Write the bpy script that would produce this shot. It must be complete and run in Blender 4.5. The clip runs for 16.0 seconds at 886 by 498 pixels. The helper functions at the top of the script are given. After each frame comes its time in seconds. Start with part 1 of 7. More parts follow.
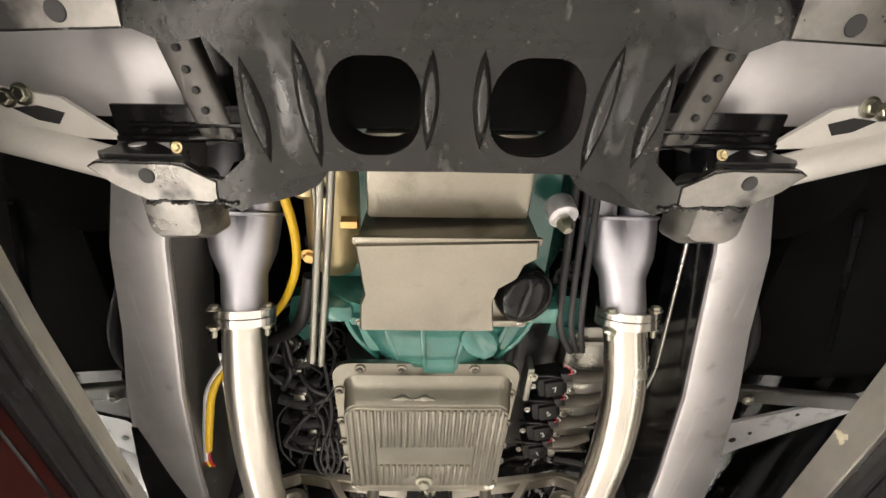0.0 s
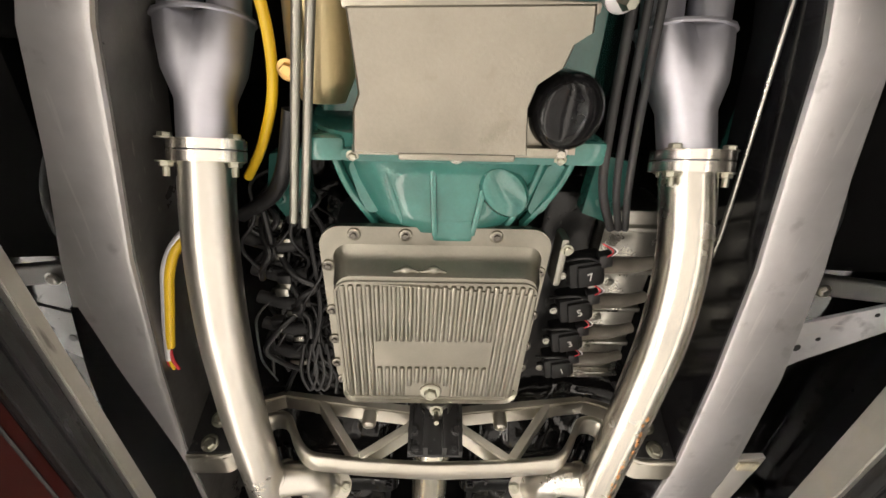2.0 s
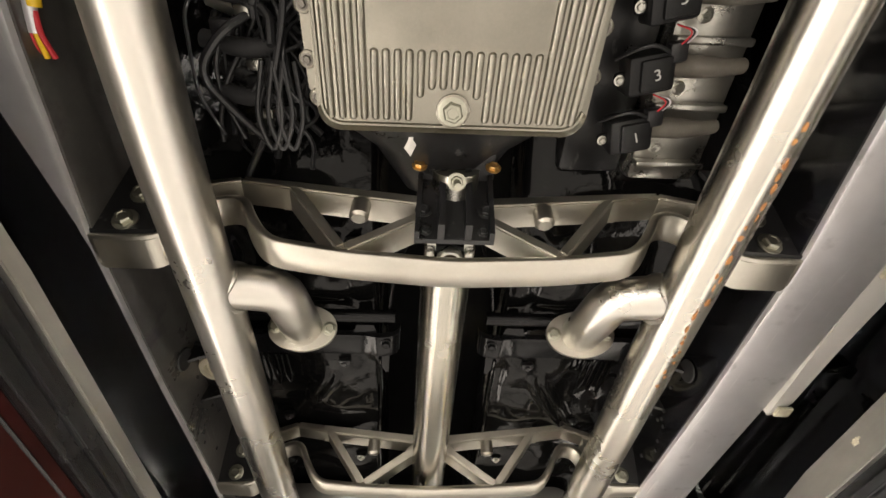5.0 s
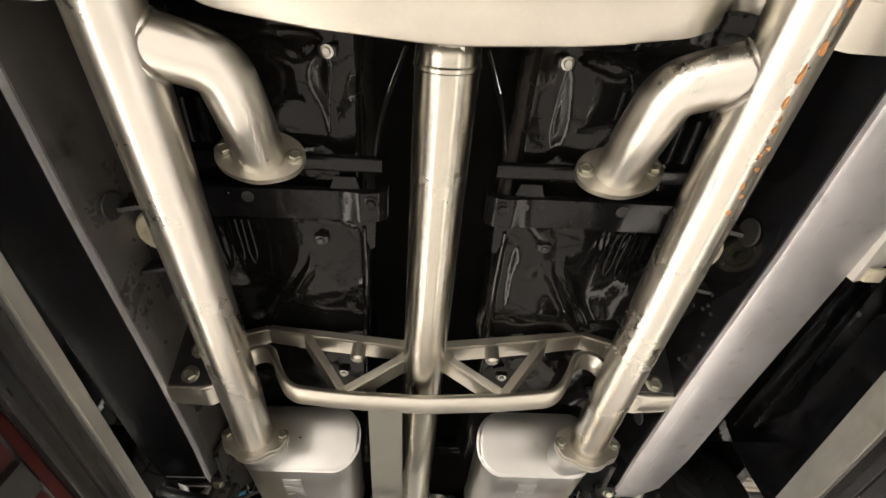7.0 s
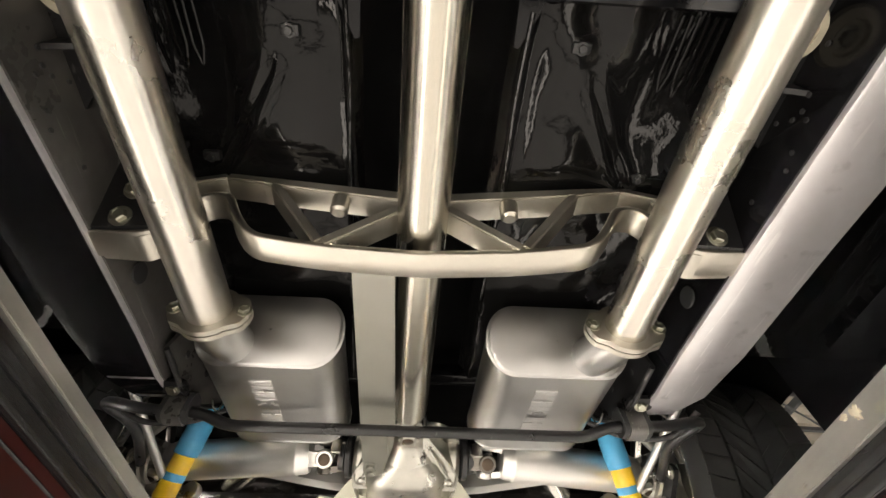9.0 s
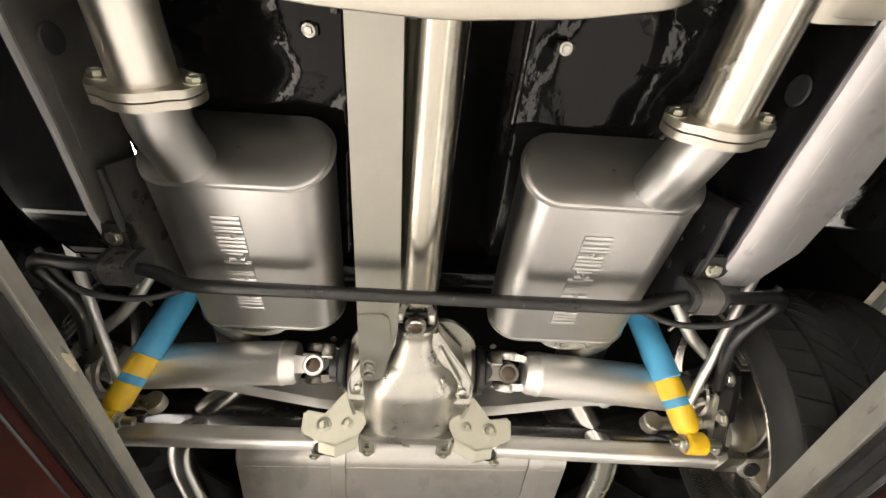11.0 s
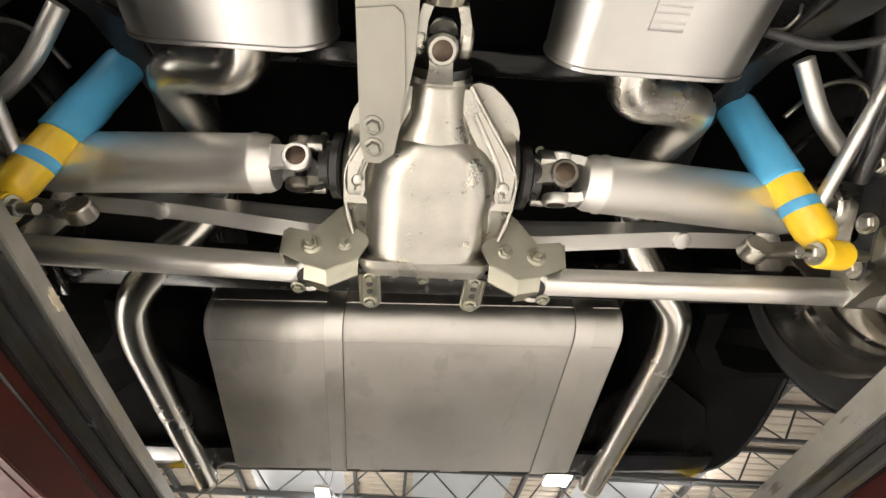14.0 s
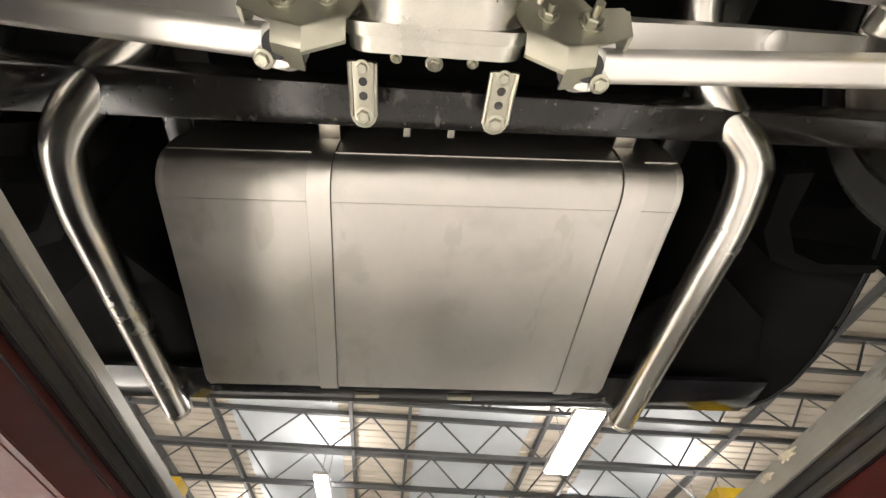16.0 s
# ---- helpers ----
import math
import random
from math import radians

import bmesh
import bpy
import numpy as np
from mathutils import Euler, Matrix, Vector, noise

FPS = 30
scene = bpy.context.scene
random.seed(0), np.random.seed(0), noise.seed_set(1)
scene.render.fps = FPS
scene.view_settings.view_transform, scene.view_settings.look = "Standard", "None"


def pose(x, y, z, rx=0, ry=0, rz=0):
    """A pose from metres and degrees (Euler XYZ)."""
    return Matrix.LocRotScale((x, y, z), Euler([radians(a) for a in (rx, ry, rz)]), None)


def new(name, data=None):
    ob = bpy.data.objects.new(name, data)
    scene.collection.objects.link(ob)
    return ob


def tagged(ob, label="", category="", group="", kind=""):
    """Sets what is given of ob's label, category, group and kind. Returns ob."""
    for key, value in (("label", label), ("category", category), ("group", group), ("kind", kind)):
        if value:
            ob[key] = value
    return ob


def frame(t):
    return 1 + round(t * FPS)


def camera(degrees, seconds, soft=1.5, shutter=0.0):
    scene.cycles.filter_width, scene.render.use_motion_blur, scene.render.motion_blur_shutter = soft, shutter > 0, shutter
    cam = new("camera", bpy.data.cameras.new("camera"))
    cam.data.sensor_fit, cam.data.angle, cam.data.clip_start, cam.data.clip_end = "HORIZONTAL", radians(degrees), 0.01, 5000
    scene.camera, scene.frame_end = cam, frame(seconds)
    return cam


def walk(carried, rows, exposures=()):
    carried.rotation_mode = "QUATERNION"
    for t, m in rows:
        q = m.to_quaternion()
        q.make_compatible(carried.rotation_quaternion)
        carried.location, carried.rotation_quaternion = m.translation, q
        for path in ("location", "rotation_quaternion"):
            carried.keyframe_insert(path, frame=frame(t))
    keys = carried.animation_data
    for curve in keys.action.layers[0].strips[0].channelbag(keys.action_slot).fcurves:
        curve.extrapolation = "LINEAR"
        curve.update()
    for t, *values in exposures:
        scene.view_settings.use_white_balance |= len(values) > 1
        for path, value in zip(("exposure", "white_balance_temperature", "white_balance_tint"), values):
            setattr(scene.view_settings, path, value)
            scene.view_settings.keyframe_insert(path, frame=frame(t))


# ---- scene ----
cam = camera(92.3, 16.0)
METRES, EYE, TILT, LEAN, TURN = 2.26, 1.25, 60.5, 0.5, -2.7
ROWS = [
    (0.0, 0.0, 0.0, 0.0, 0.0, 0.0, -0.0),
    (0.5, -0.0, 0.014, -0.021, -0.1, -0.19, -0.1),
    (1.0, -0.0029, 0.0289, -0.0433, -0.13, -0.49, -0.21),
    (1.5, -0.006, 0.0449, -0.0668, -0.11, -0.82, -0.34),
    (2.0, -0.0084, 0.0591, -0.0878, -0.11, -1.13, -0.43),
    (2.5, -0.0102, 0.0735, -0.1094, -0.1, -1.44, -0.53),
    (3.0, -0.0132, 0.0917, -0.1364, -0.19, -1.96, -0.64),
    (3.5, -0.0151, 0.1065, -0.1584, -0.23, -2.44, -0.78),
    (4.0, -0.0166, 0.1227, -0.1829, -0.2, -2.93, -0.9),
    (4.5, -0.0189, 0.1402, -0.2117, -0.24, -3.24, -1.0),
    (5.0, -0.0199, 0.158, -0.2415, -0.26, -3.54, -1.11),
    (7.5, -0.0173, 0.2333, -0.3709, -0.56, -4.85, -1.88),
    (8.0, -0.0172, 0.2494, -0.3999, -0.65, -5.04, -2.0),
    (8.5, -0.0175, 0.2655, -0.4287, -0.67, -5.34, -2.15),
    (9.0, -0.018, 0.2805, -0.4562, -0.75, -5.54, -2.28),
    (9.5, -0.017, 0.2971, -0.4859, -0.82, -5.84, -2.42),
    (12.0, -0.0302, 0.374, -0.6317, -0.7, -7.03, -2.8),
    (12.5, -0.0319, 0.3877, -0.6583, -0.69, -7.3, -2.81),
    (13.0, -0.0332, 0.4029, -0.6884, -0.64, -7.52, -2.88),
    (13.5, -0.0341, 0.4167, -0.7147, -0.66, -7.85, -2.87),
    (14.0, -0.036, 0.4306, -0.7425, -0.65, -8.09, -2.84),
    (14.5, -0.0387, 0.4467, -0.7741, -0.61, -8.38, -2.88),
    (15.0, -0.0406, 0.4624, -0.8058, -0.47, -8.52, -2.95),
    (15.5, -0.0407, 0.4757, -0.8333, -0.51, -8.57, -3.01),
    (16.0, -0.0382, 0.4917, -0.8673, -0.52, -8.64, -3.13),
]
walk(cam, [(t, pose(0, 0, EYE, TILT, LEAN, TURN) @ pose(METRES * x, METRES * y, METRES * z, 90 + pitch, roll, yaw)) for t, x, y, z, yaw, pitch, roll in ROWS],
     exposures=[(0.0, 0.08), (2.5, 0.0), (4.5, -0.08), (7.5, 0.06), (9.0, 0.16), (16.0, 0.16)])

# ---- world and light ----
TUBE_LEVEL, PANEL_LEVEL = 4.9, 1.13    # brightness of the unseen lights added on the floor
AX = 0.018          # the car's centre line
world = bpy.data.worlds.new("hall_air")
scene.world = world
world.use_nodes = True
world.node_tree.nodes["Background"].inputs[0].default_value = (0.9, 0.95, 1.0, 1)
world.node_tree.nodes["Background"].inputs[1].default_value = 0.01


def area_lamp(name, m, sx, sy, watts, colour, spread=180):
    data = bpy.data.lights.new(name, "AREA")
    data.spread = radians(spread)
    data.shape, data.size, data.size_y, data.energy, data.color = "RECTANGLE", sx, sy, watts, colour
    ob = new(name, data)
    ob.matrix_world = m
    return ob


# ---- materials ----
def pbr(name, base, rough, metal=0.0, var=0.12, scale=18.0, bump=0.05, fine=220.0, coat=0.0, stretch=(1, 1, 1), stain=None, stain_scale=9.0, stain_at=0.62, spec=0.5, scratch=None, scratch_along=(60, 2.5, 60), scratch_at=0.66):
    """A surface with variation at two scales, relief, and stains where wanted."""
    m = bpy.data.materials.new(name)
    m.use_nodes = True
    nt = m.node_tree
    b = nt.nodes["Principled BSDF"]
    b.inputs["Metallic"].default_value, b.inputs["Coat Weight"].default_value = metal, coat
    b.inputs["Coat Roughness"].default_value = 0.06
    b.inputs["Specular IOR Level"].default_value = spec
    tc, mp = nt.nodes.new("ShaderNodeTexCoord"), nt.nodes.new("ShaderNodeMapping")
    mp.inputs["Scale"].default_value = stretch
    nt.links.new(tc.outputs["Object"], mp.inputs[0])

    def cloud(s, detail, src=mp):
        n = nt.nodes.new("ShaderNodeTexNoise")
        n.inputs["Scale"].default_value, n.inputs["Detail"].default_value = s, detail
        nt.links.new(src.outputs[0 if src is mp else "Object"], n.inputs["Vector"])
        return n

    def ramp(src, lo, hi, a, c):
        r = nt.nodes.new("ShaderNodeMapRange")
        for i, v in enumerate((lo, hi, a, c)):
            r.inputs[i + 1].default_value = v
        nt.links.new(src, r.inputs[0])
        return r.outputs[0]

    big, small = cloud(scale, 4.0, tc), cloud(fine, 3.0)
    mixed = nt.nodes.new("ShaderNodeMath")
    mixed.operation = "MULTIPLY_ADD"
    nt.links.new(small.outputs["Fac"], mixed.inputs[0])
    mixed.inputs[1].default_value = 0.4
    nt.links.new(ramp(big.outputs["Fac"], 0.3, 0.7, 0.0, 0.6), mixed.inputs[2])
    mix = nt.nodes.new("ShaderNodeMix")
    mix.data_type = "RGBA"
    mix.inputs[6].default_value = (*[c * (1 - var) for c in base], 1)
    mix.inputs[7].default_value = (*[min(1, c * (1 + var)) for c in base], 1)
    nt.links.new(mixed.outputs[0], mix.inputs[0])
    out = mix.outputs[2]
    if stain:
        blot = cloud(stain_scale, 6.0, tc)
        m2 = nt.nodes.new("ShaderNodeMix")
        m2.data_type = "RGBA"
        nt.links.new(ramp(blot.outputs["Fac"], stain_at, stain_at + 0.1, 0.0, 0.85), m2.inputs[0])
        nt.links.new(out, m2.inputs[6])
        m2.inputs[7].default_value = (*stain, 1)
        out = m2.outputs[2]
    if scratch:
        mp2 = nt.nodes.new("ShaderNodeMapping")
        mp2.inputs["Scale"].default_value = scratch_along
        mp2.inputs["Rotation"].default_value = (0.1, 0.15, 0.35)
        nt.links.new(tc.outputs["Object"], mp2.inputs[0])
        line = nt.nodes.new("ShaderNodeTexNoise")
        line.inputs["Scale"].default_value, line.inputs["Detail"].default_value = 2.2, 5.0
        nt.links.new(mp2.outputs[0], line.inputs["Vector"])
        m3 = nt.nodes.new("ShaderNodeMix")
        m3.data_type = "RGBA"
        nt.links.new(ramp(line.outputs["Fac"], scratch_at, scratch_at + 0.05, 0.0, 0.8), m3.inputs[0])
        nt.links.new(out, m3.inputs[6])
        m3.inputs[7].default_value = (*scratch, 1)
        out = m3.outputs[2]
    nt.links.new(out, b.inputs["Base Color"])
    nt.links.new(ramp(mixed.outputs[0], 0.0, 1.0, max(0.02, rough * 0.8), min(1, rough * 1.25)), b.inputs["Roughness"])
    bp = nt.nodes.new("ShaderNodeBump")
    bp.inputs["Strength"].default_value, bp.inputs["Distance"].default_value = bump, 0.002
    nt.links.new(small.outputs["Fac"], bp.inputs["Height"])
    nt.links.new(bp.outputs[0], b.inputs["Normal"])
    return m


def glow(name, colour, strength):
    m = bpy.data.materials.new(name)
    m.use_nodes = True
    b = m.node_tree.nodes["Principled BSDF"]
    b.inputs["Emission Color"].default_value, b.inputs["Emission Strength"].default_value = (*colour, 1), strength
    return m


STAINLESS = pbr("brushed_stainless", (0.63, 0.605, 0.555), 0.29, 1.0, 0.08, 5, 0.0, 60)
RUSTED = pbr("stainless_with_rust", (0.62, 0.59, 0.53), 0.26, 1.0, 0.08, 5, 0.0, 60, stain=(0.56, 0.48, 0.36), stain_scale=20, stain_at=0.70)
RUST = pbr("orange_rust", (0.36, 0.16, 0.05), 0.7, 0.0, 0.35, 90, 0.2, 400)
CHIP = pbr("chipped_pale_paint", (0.55, 0.50, 0.38), 0.6, 0.0, 0.25, 60, 0.2, 300)
HEATED = pbr("heat_tinted_stainless", (0.50, 0.50, 0.55), 0.46, 1.0, 0.18, 10, 0.03, 140)
MUFFLER = pbr("polished_stainless", (0.48, 0.477, 0.467), 0.33, 1.0, 0.10, 6, 0.0, 60)
BILLET = pbr("satin_cast_aluminium", (0.52, 0.495, 0.435), 0.38, 1.0, 0.12, 14, 0.06, 260)
SHAFT = pbr("satin_aluminium_tube", (0.50, 0.475, 0.41), 0.24, 1.0, 0.06, 5, 0.0, 60)
HALF = pbr("brushed_aluminium_tube", (0.80, 0.79, 0.765), 0.46, 1.0, 0.06, 8, 0.04, 220, stretch=(0.06, 1, 1))
CAST = pbr("bare_cast_aluminium", (0.46, 0.45, 0.41), 0.29, 1.0, 0.18, 20, 0.05, 300, stain=(0.36, 0.35, 0.31), stain_scale=13, stain_at=0.60)
PANMETAL = pbr("ribbed_cast_aluminium", (0.25, 0.237, 0.20), 0.33, 1.0, 0.2, 16, 0.05, 320)
TANK = pbr("brushed_tank_sheet", (0.46, 0.45, 0.425), 0.40, 1.0, 0.14, 5, 0.01, 60, stain=(0.40, 0.39, 0.365), stain_scale=9, stain_at=0.56, scratch=(0.40, 0.39, 0.36), scratch_along=(9, 3, 9), scratch_at=0.62)
STRAP = pbr("smooth_strap_steel", (0.48, 0.47, 0.445), 0.38, 1.0, 0.12, 8, 0.01, 60)
ZINC = pbr("zinc_plated_steel", (0.38, 0.375, 0.31), 0.33, 1.0, 0.10, 30, 0.03, 300)
PLATE = pbr("satin_plate_steel", (0.32, 0.315, 0.28), 0.42, 1.0, 0.10, 12, 0.06, 260)
OILPAN = pbr("cast_oil_pan", (0.29, 0.27, 0.225), 0.38, 0.9, 0.22, 9, 0.14, 260, stain=(0.19, 0.175, 0.14), stain_scale=13, stain_at=0.58)
TEAL = pbr("teal_engine_paint", (0.028, 0.125, 0.105), 0.22, 0.0, 0.25, 20, 0.10, 260, coat=0.5, stain=(0.03, 0.10, 0.085), stain_scale=16, stain_at=0.62)
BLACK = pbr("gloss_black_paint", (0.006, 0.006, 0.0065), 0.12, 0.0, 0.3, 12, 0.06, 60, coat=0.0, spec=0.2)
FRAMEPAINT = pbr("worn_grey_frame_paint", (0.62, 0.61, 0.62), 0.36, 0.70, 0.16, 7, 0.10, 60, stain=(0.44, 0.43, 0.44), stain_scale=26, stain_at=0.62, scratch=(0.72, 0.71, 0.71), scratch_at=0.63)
KMEMBER = pbr("semi_gloss_black_pressing", (0.010, 0.0095, 0.009), 0.20, 0.0, 0.4, 14, 0.12, 120, coat=0.0, spec=0.35, stain=(0.16, 0.15, 0.14), stain_scale=90, stain_at=0.67, scratch=(0.07, 0.067, 0.063), scratch_along=(16, 7, 16), scratch_at=0.65)
UNDERBODY = pbr("glossy_black_underbody", (0.004, 0.004, 0.004), 0.06, 0.0, 0.4, 9, 0.30, 60, coat=0.0, spec=0.19)
SATINBLACK = pbr("satin_black_steel", (0.012, 0.012, 0.0125), 0.30, 0.1, 0.3, 25, 0.06, 300, scratch=(0.07, 0.068, 0.065), scratch_along=(40, 12, 40), scratch_at=0.66)
WORN = pbr("worn_bare_pressing", (0.22, 0.212, 0.20), 0.30, 0.9, 0.35, 26, 0.10, 180, stain=(0.05, 0.05, 0.05), stain_scale=16, stain_at=0.56)
DUSTY = pbr("dusty_black_paint", (0.035, 0.032, 0.028), 0.45, 0.1, 0.4, 12, 0.10, 160)
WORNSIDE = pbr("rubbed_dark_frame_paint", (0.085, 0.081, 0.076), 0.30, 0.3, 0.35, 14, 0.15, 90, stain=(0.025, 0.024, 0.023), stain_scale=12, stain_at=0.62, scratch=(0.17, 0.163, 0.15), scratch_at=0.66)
# near-black without sheen; puts the shade of recesses into the colour
MATTE = pbr("matt_shade_black", (0.006, 0.006, 0.006), 0.9, 0.0, 0.3, 12, 0.05, 90, spec=0.0)
GREYPLATE = pbr("galvanised_grey_sheet", (0.74, 0.73, 0.75), 0.42, 0.5, 0.15, 8, 0.08, 90, stain=(0.36, 0.35, 0.38), stain_scale=18, stain_at=0.60, scratch=(0.74, 0.72, 0.72), scratch_along=(5, 40, 20), scratch_at=0.62)
ARMPAINT = pbr("silver_arm_paint", (0.80, 0.78, 0.74), 0.32, 0.25, 0.10, 20, 0.06, 300, coat=0.3)
RUBBER = pbr("black_rubber", (0.018, 0.018, 0.019), 0.62, 0.0, 0.25, 30, 0.10, 260)
TYRE = pbr("tyre_rubber", (0.016, 0.0155, 0.015), 0.62, 0.0, 0.2, 20, 0.12, 260, spec=0.25)
COIL = pbr("dull_black_plastic", (0.010, 0.010, 0.0105), 0.45, 0.0, 0.3, 60, 0.10, 400, spec=0.25)
BOOT = pbr("grey_brown_boot_rubber", (0.10, 0.09, 0.075), 0.5, 0.0, 0.25, 40, 0.1, 260)
WIRE = pbr("black_loom_sleeve", (0.012, 0.012, 0.013), 0.42, 0.0, 0.3, 60, 0.2, 500)
YELLOW = pbr("yellow_enamel", (0.80, 0.52, 0.02), 0.36, 0.0, 0.08, 30, 0.04, 260, coat=0.2)
BLUE = pbr("blue_enamel", (0.07, 0.33, 0.56), 0.40, 0.0, 0.08, 30, 0.05, 260, coat=0.1)
RED = pbr("red_wire_sleeve", (0.50, 0.03, 0.04), 0.45, 0.0, 0.1, 60, 0.05, 300)
STEEL = pbr("dark_oiled_steel", (0.14, 0.13, 0.115), 0.36, 1.0, 0.2, 40, 0.08, 300)
BRASS = pbr("yellowed_brass", (0.62, 0.40, 0.16), 0.38, 1.0, 0.15, 60, 0.06, 400)
STARTER = pbr("gold_passivated_steel", (0.55, 0.46, 0.27), 0.35, 0.85, 0.12, 24, 0.06, 260)
LIFTSTEEL = pbr("scuffed_grey_lift_steel", (0.38, 0.37, 0.345), 0.36, 0.75, 0.25, 8, 0.10, 140, stretch=(1, 0.2, 1), stain=(0.42, 0.40, 0.33), stain_scale=22, stain_at=0.62, scratch=(0.16, 0.155, 0.145), scratch_along=(30, 3, 30), scratch_at=0.66)
LIFTDARK = pbr("dark_lift_paint", (0.016, 0.0155, 0.016), 0.24, 0.2, 0.3, 8, 0.05, 120, coat=0.1, stretch=(1, 0.2, 1))
REDPAINT = pbr("dark_red_lift_paint", (0.030, 0.0035, 0.0026), 0.55, 0.0, 0.35, 6, 0.03, 60, coat=0.0, spec=0.15)
CONCRETE = pbr("sealed_concrete", (0.42, 0.41, 0.39), 0.45, 0.0, 0.12, 2.5, 0.08, 60)
DECK = pbr("cream_roof_deck", (0.56, 0.50, 0.42), 0.6, 0.0, 0.10, 1.5, 0.04, 40)
TRUSS = pbr("grey_truss_paint", (0.10, 0.10, 0.105), 0.5, 0.1, 0.1, 6, 0.04, 60)
WALLPAINT = pbr("white_hall_wall", (0.60, 0.58, 0.54), 0.6, 0.0, 0.06, 1.2, 0.04, 50)
DARKWING = pbr("dull_black_wing_paint", (0.006, 0.006, 0.006), 0.5, 0.0, 0.3, 12, 0.08, 60, spec=0.0)
RIM = pbr("polished_rim_alloy", (0.74, 0.71, 0.66), 0.24, 1.0, 0.06, 8, 0.0, 60)
BRIGHTPIPE = pbr("bright_stainless_pipe", (0.60, 0.585, 0.55), 0.25, 1.0, 0.05, 4, 0.0, 40)
DIGIT = pbr("pale_moulded_digit", (0.45, 0.45, 0.44), 0.5, 0.0, 0.1, 60, 0.04, 200)
LAMPFACE = glow("lamp_diffuser", (1.0, 0.97, 0.90), 16.0)
ROOFLIGHT = pbr("translucent_roof_sheet", (0.56, 0.59, 0.62), 0.4, 0.0, 0.08, 2, 0.04, 40)


# ---- shape helpers ----
ON_CAR = False      # set while drawing the car, which is sheared to fit the camera's view


def skew(p):
    return (p[0] - AX) * (0.03 + 0.04 * min(1.0, max(0.0, (p[1] - 2.44) / 0.1)))


def carrier(parent):
    """The inverse of the parent's own shift."""
    return Matrix.Translation(-parent.location) if parent.parent is None else Matrix()


def finish(bm, name, sharp=38):
    bmesh.ops.remove_doubles(bm, verts=bm.verts, dist=1e-6)
    bmesh.ops.recalc_face_normals(bm, faces=bm.faces)
    if ON_CAR:
        for v in bm.verts:
            v.co.y -= skew(v.co)
    me = bpy.data.meshes.new(name)
    bm.to_mesh(me)
    bm.free()
    me.polygons.foreach_set("use_smooth", [True] * len(me.polygons))
    me.set_sharp_from_angle(angle=radians(sharp))
    return me


def thing(name, at, label, category, group="", kind=""):
    ob = new(name)
    ob.location = at
    ob.empty_display_size = 0.05
    return tagged(ob, label, category, group, kind)


def part(name, bm, material, parent, label="", sharp=38):
    """One mesh, drawn in world metres, under a thing or a part."""
    ob = new(name, finish(bm, name, sharp))
    ob.data.materials.append(material)
    ob.parent = parent
    ob.matrix_parent_inverse = carrier(parent)
    return tagged(ob, label)


def solo(name, bm, material, label, category, group="", kind="", sharp=38):
    ob = new(name, finish(bm, name, sharp))
    ob.data.materials.append(material)
    return tagged(ob, label, category, group, kind)


def B():
    return bmesh.new()


def slab(bm, lo, hi, bevel=0.0, seg=2):
    lo, hi = Vector(lo), Vector(hi)
    made = bmesh.ops.create_cube(bm, size=1.0, matrix=Matrix.Translation((lo + hi) / 2) @ Matrix.Diagonal((*(hi - lo), 1)))
    if bevel:
        edges = {e for v in made["verts"] for e in v.link_edges}
        bmesh.ops.bevel(bm, geom=list(edges), offset=bevel, segments=seg, profile=0.5, affect="EDGES")
    return bm


def loft(bm, rings, cap=True, closed=True):
    rows = [[bm.verts.new(p) for p in ring] for ring in rings]
    n = len(rows[0])
    for a, b in zip(rows, rows[1:]):
        for i in range(n if closed else n - 1):
            j = (i + 1) % n
            bm.faces.new((a[i], a[j], b[j], b[i]))
    if cap:
        bm.faces.new(rows[0][::-1])
        bm.faces.new(rows[-1])
    return bm


def basis(d):
    d = Vector(d).normalized()
    u = d.orthogonal().normalized()
    if abs(d.z) < 0.95:
        u = Vector((0, 0, 1)).cross(d).normalized()
    return u, d.cross(u).normalized(), d


def ring(c, u, v, r, n, r2=None):
    r2 = r if r2 is None else r2
    return [Vector(c) + u * (math.cos(2 * math.pi * i / n) * r) + v * (math.sin(2 * math.pi * i / n) * r2) for i in range(n)]


def lathe(bm, profile, at, axis, n=24, cap=True):
    """profile: (radius, height along the axis)."""
    u, v, d = basis(axis)
    return loft(bm, [ring(Vector(at) + d * h, u, v, max(r, 1e-4), n) for r, h in profile], cap)


def rod(bm, a, b, r, r2=None, n=20):
    a, b = Vector(a), Vector(b)
    return lathe(bm, [(r, 0), (r if r2 is None else r2, (b - a).length)], a, b - a, n)


def bend(points, radius, n=7):
    """The points with their corners rounded."""
    points = [Vector(p) for p in points]
    out = [points[0]]
    for a, b, c in zip(points, points[1:], points[2:]):
        d = min(radius, (a - b).length * 0.48, (c - b).length * 0.48)
        p, q = b + (a - b).normalized() * d, b + (c - b).normalized() * d
        out += [p.lerp(b, s) .lerp(b.lerp(q, s), s) for s in (i / n for i in range(n + 1))]
    return out + [points[-1]]


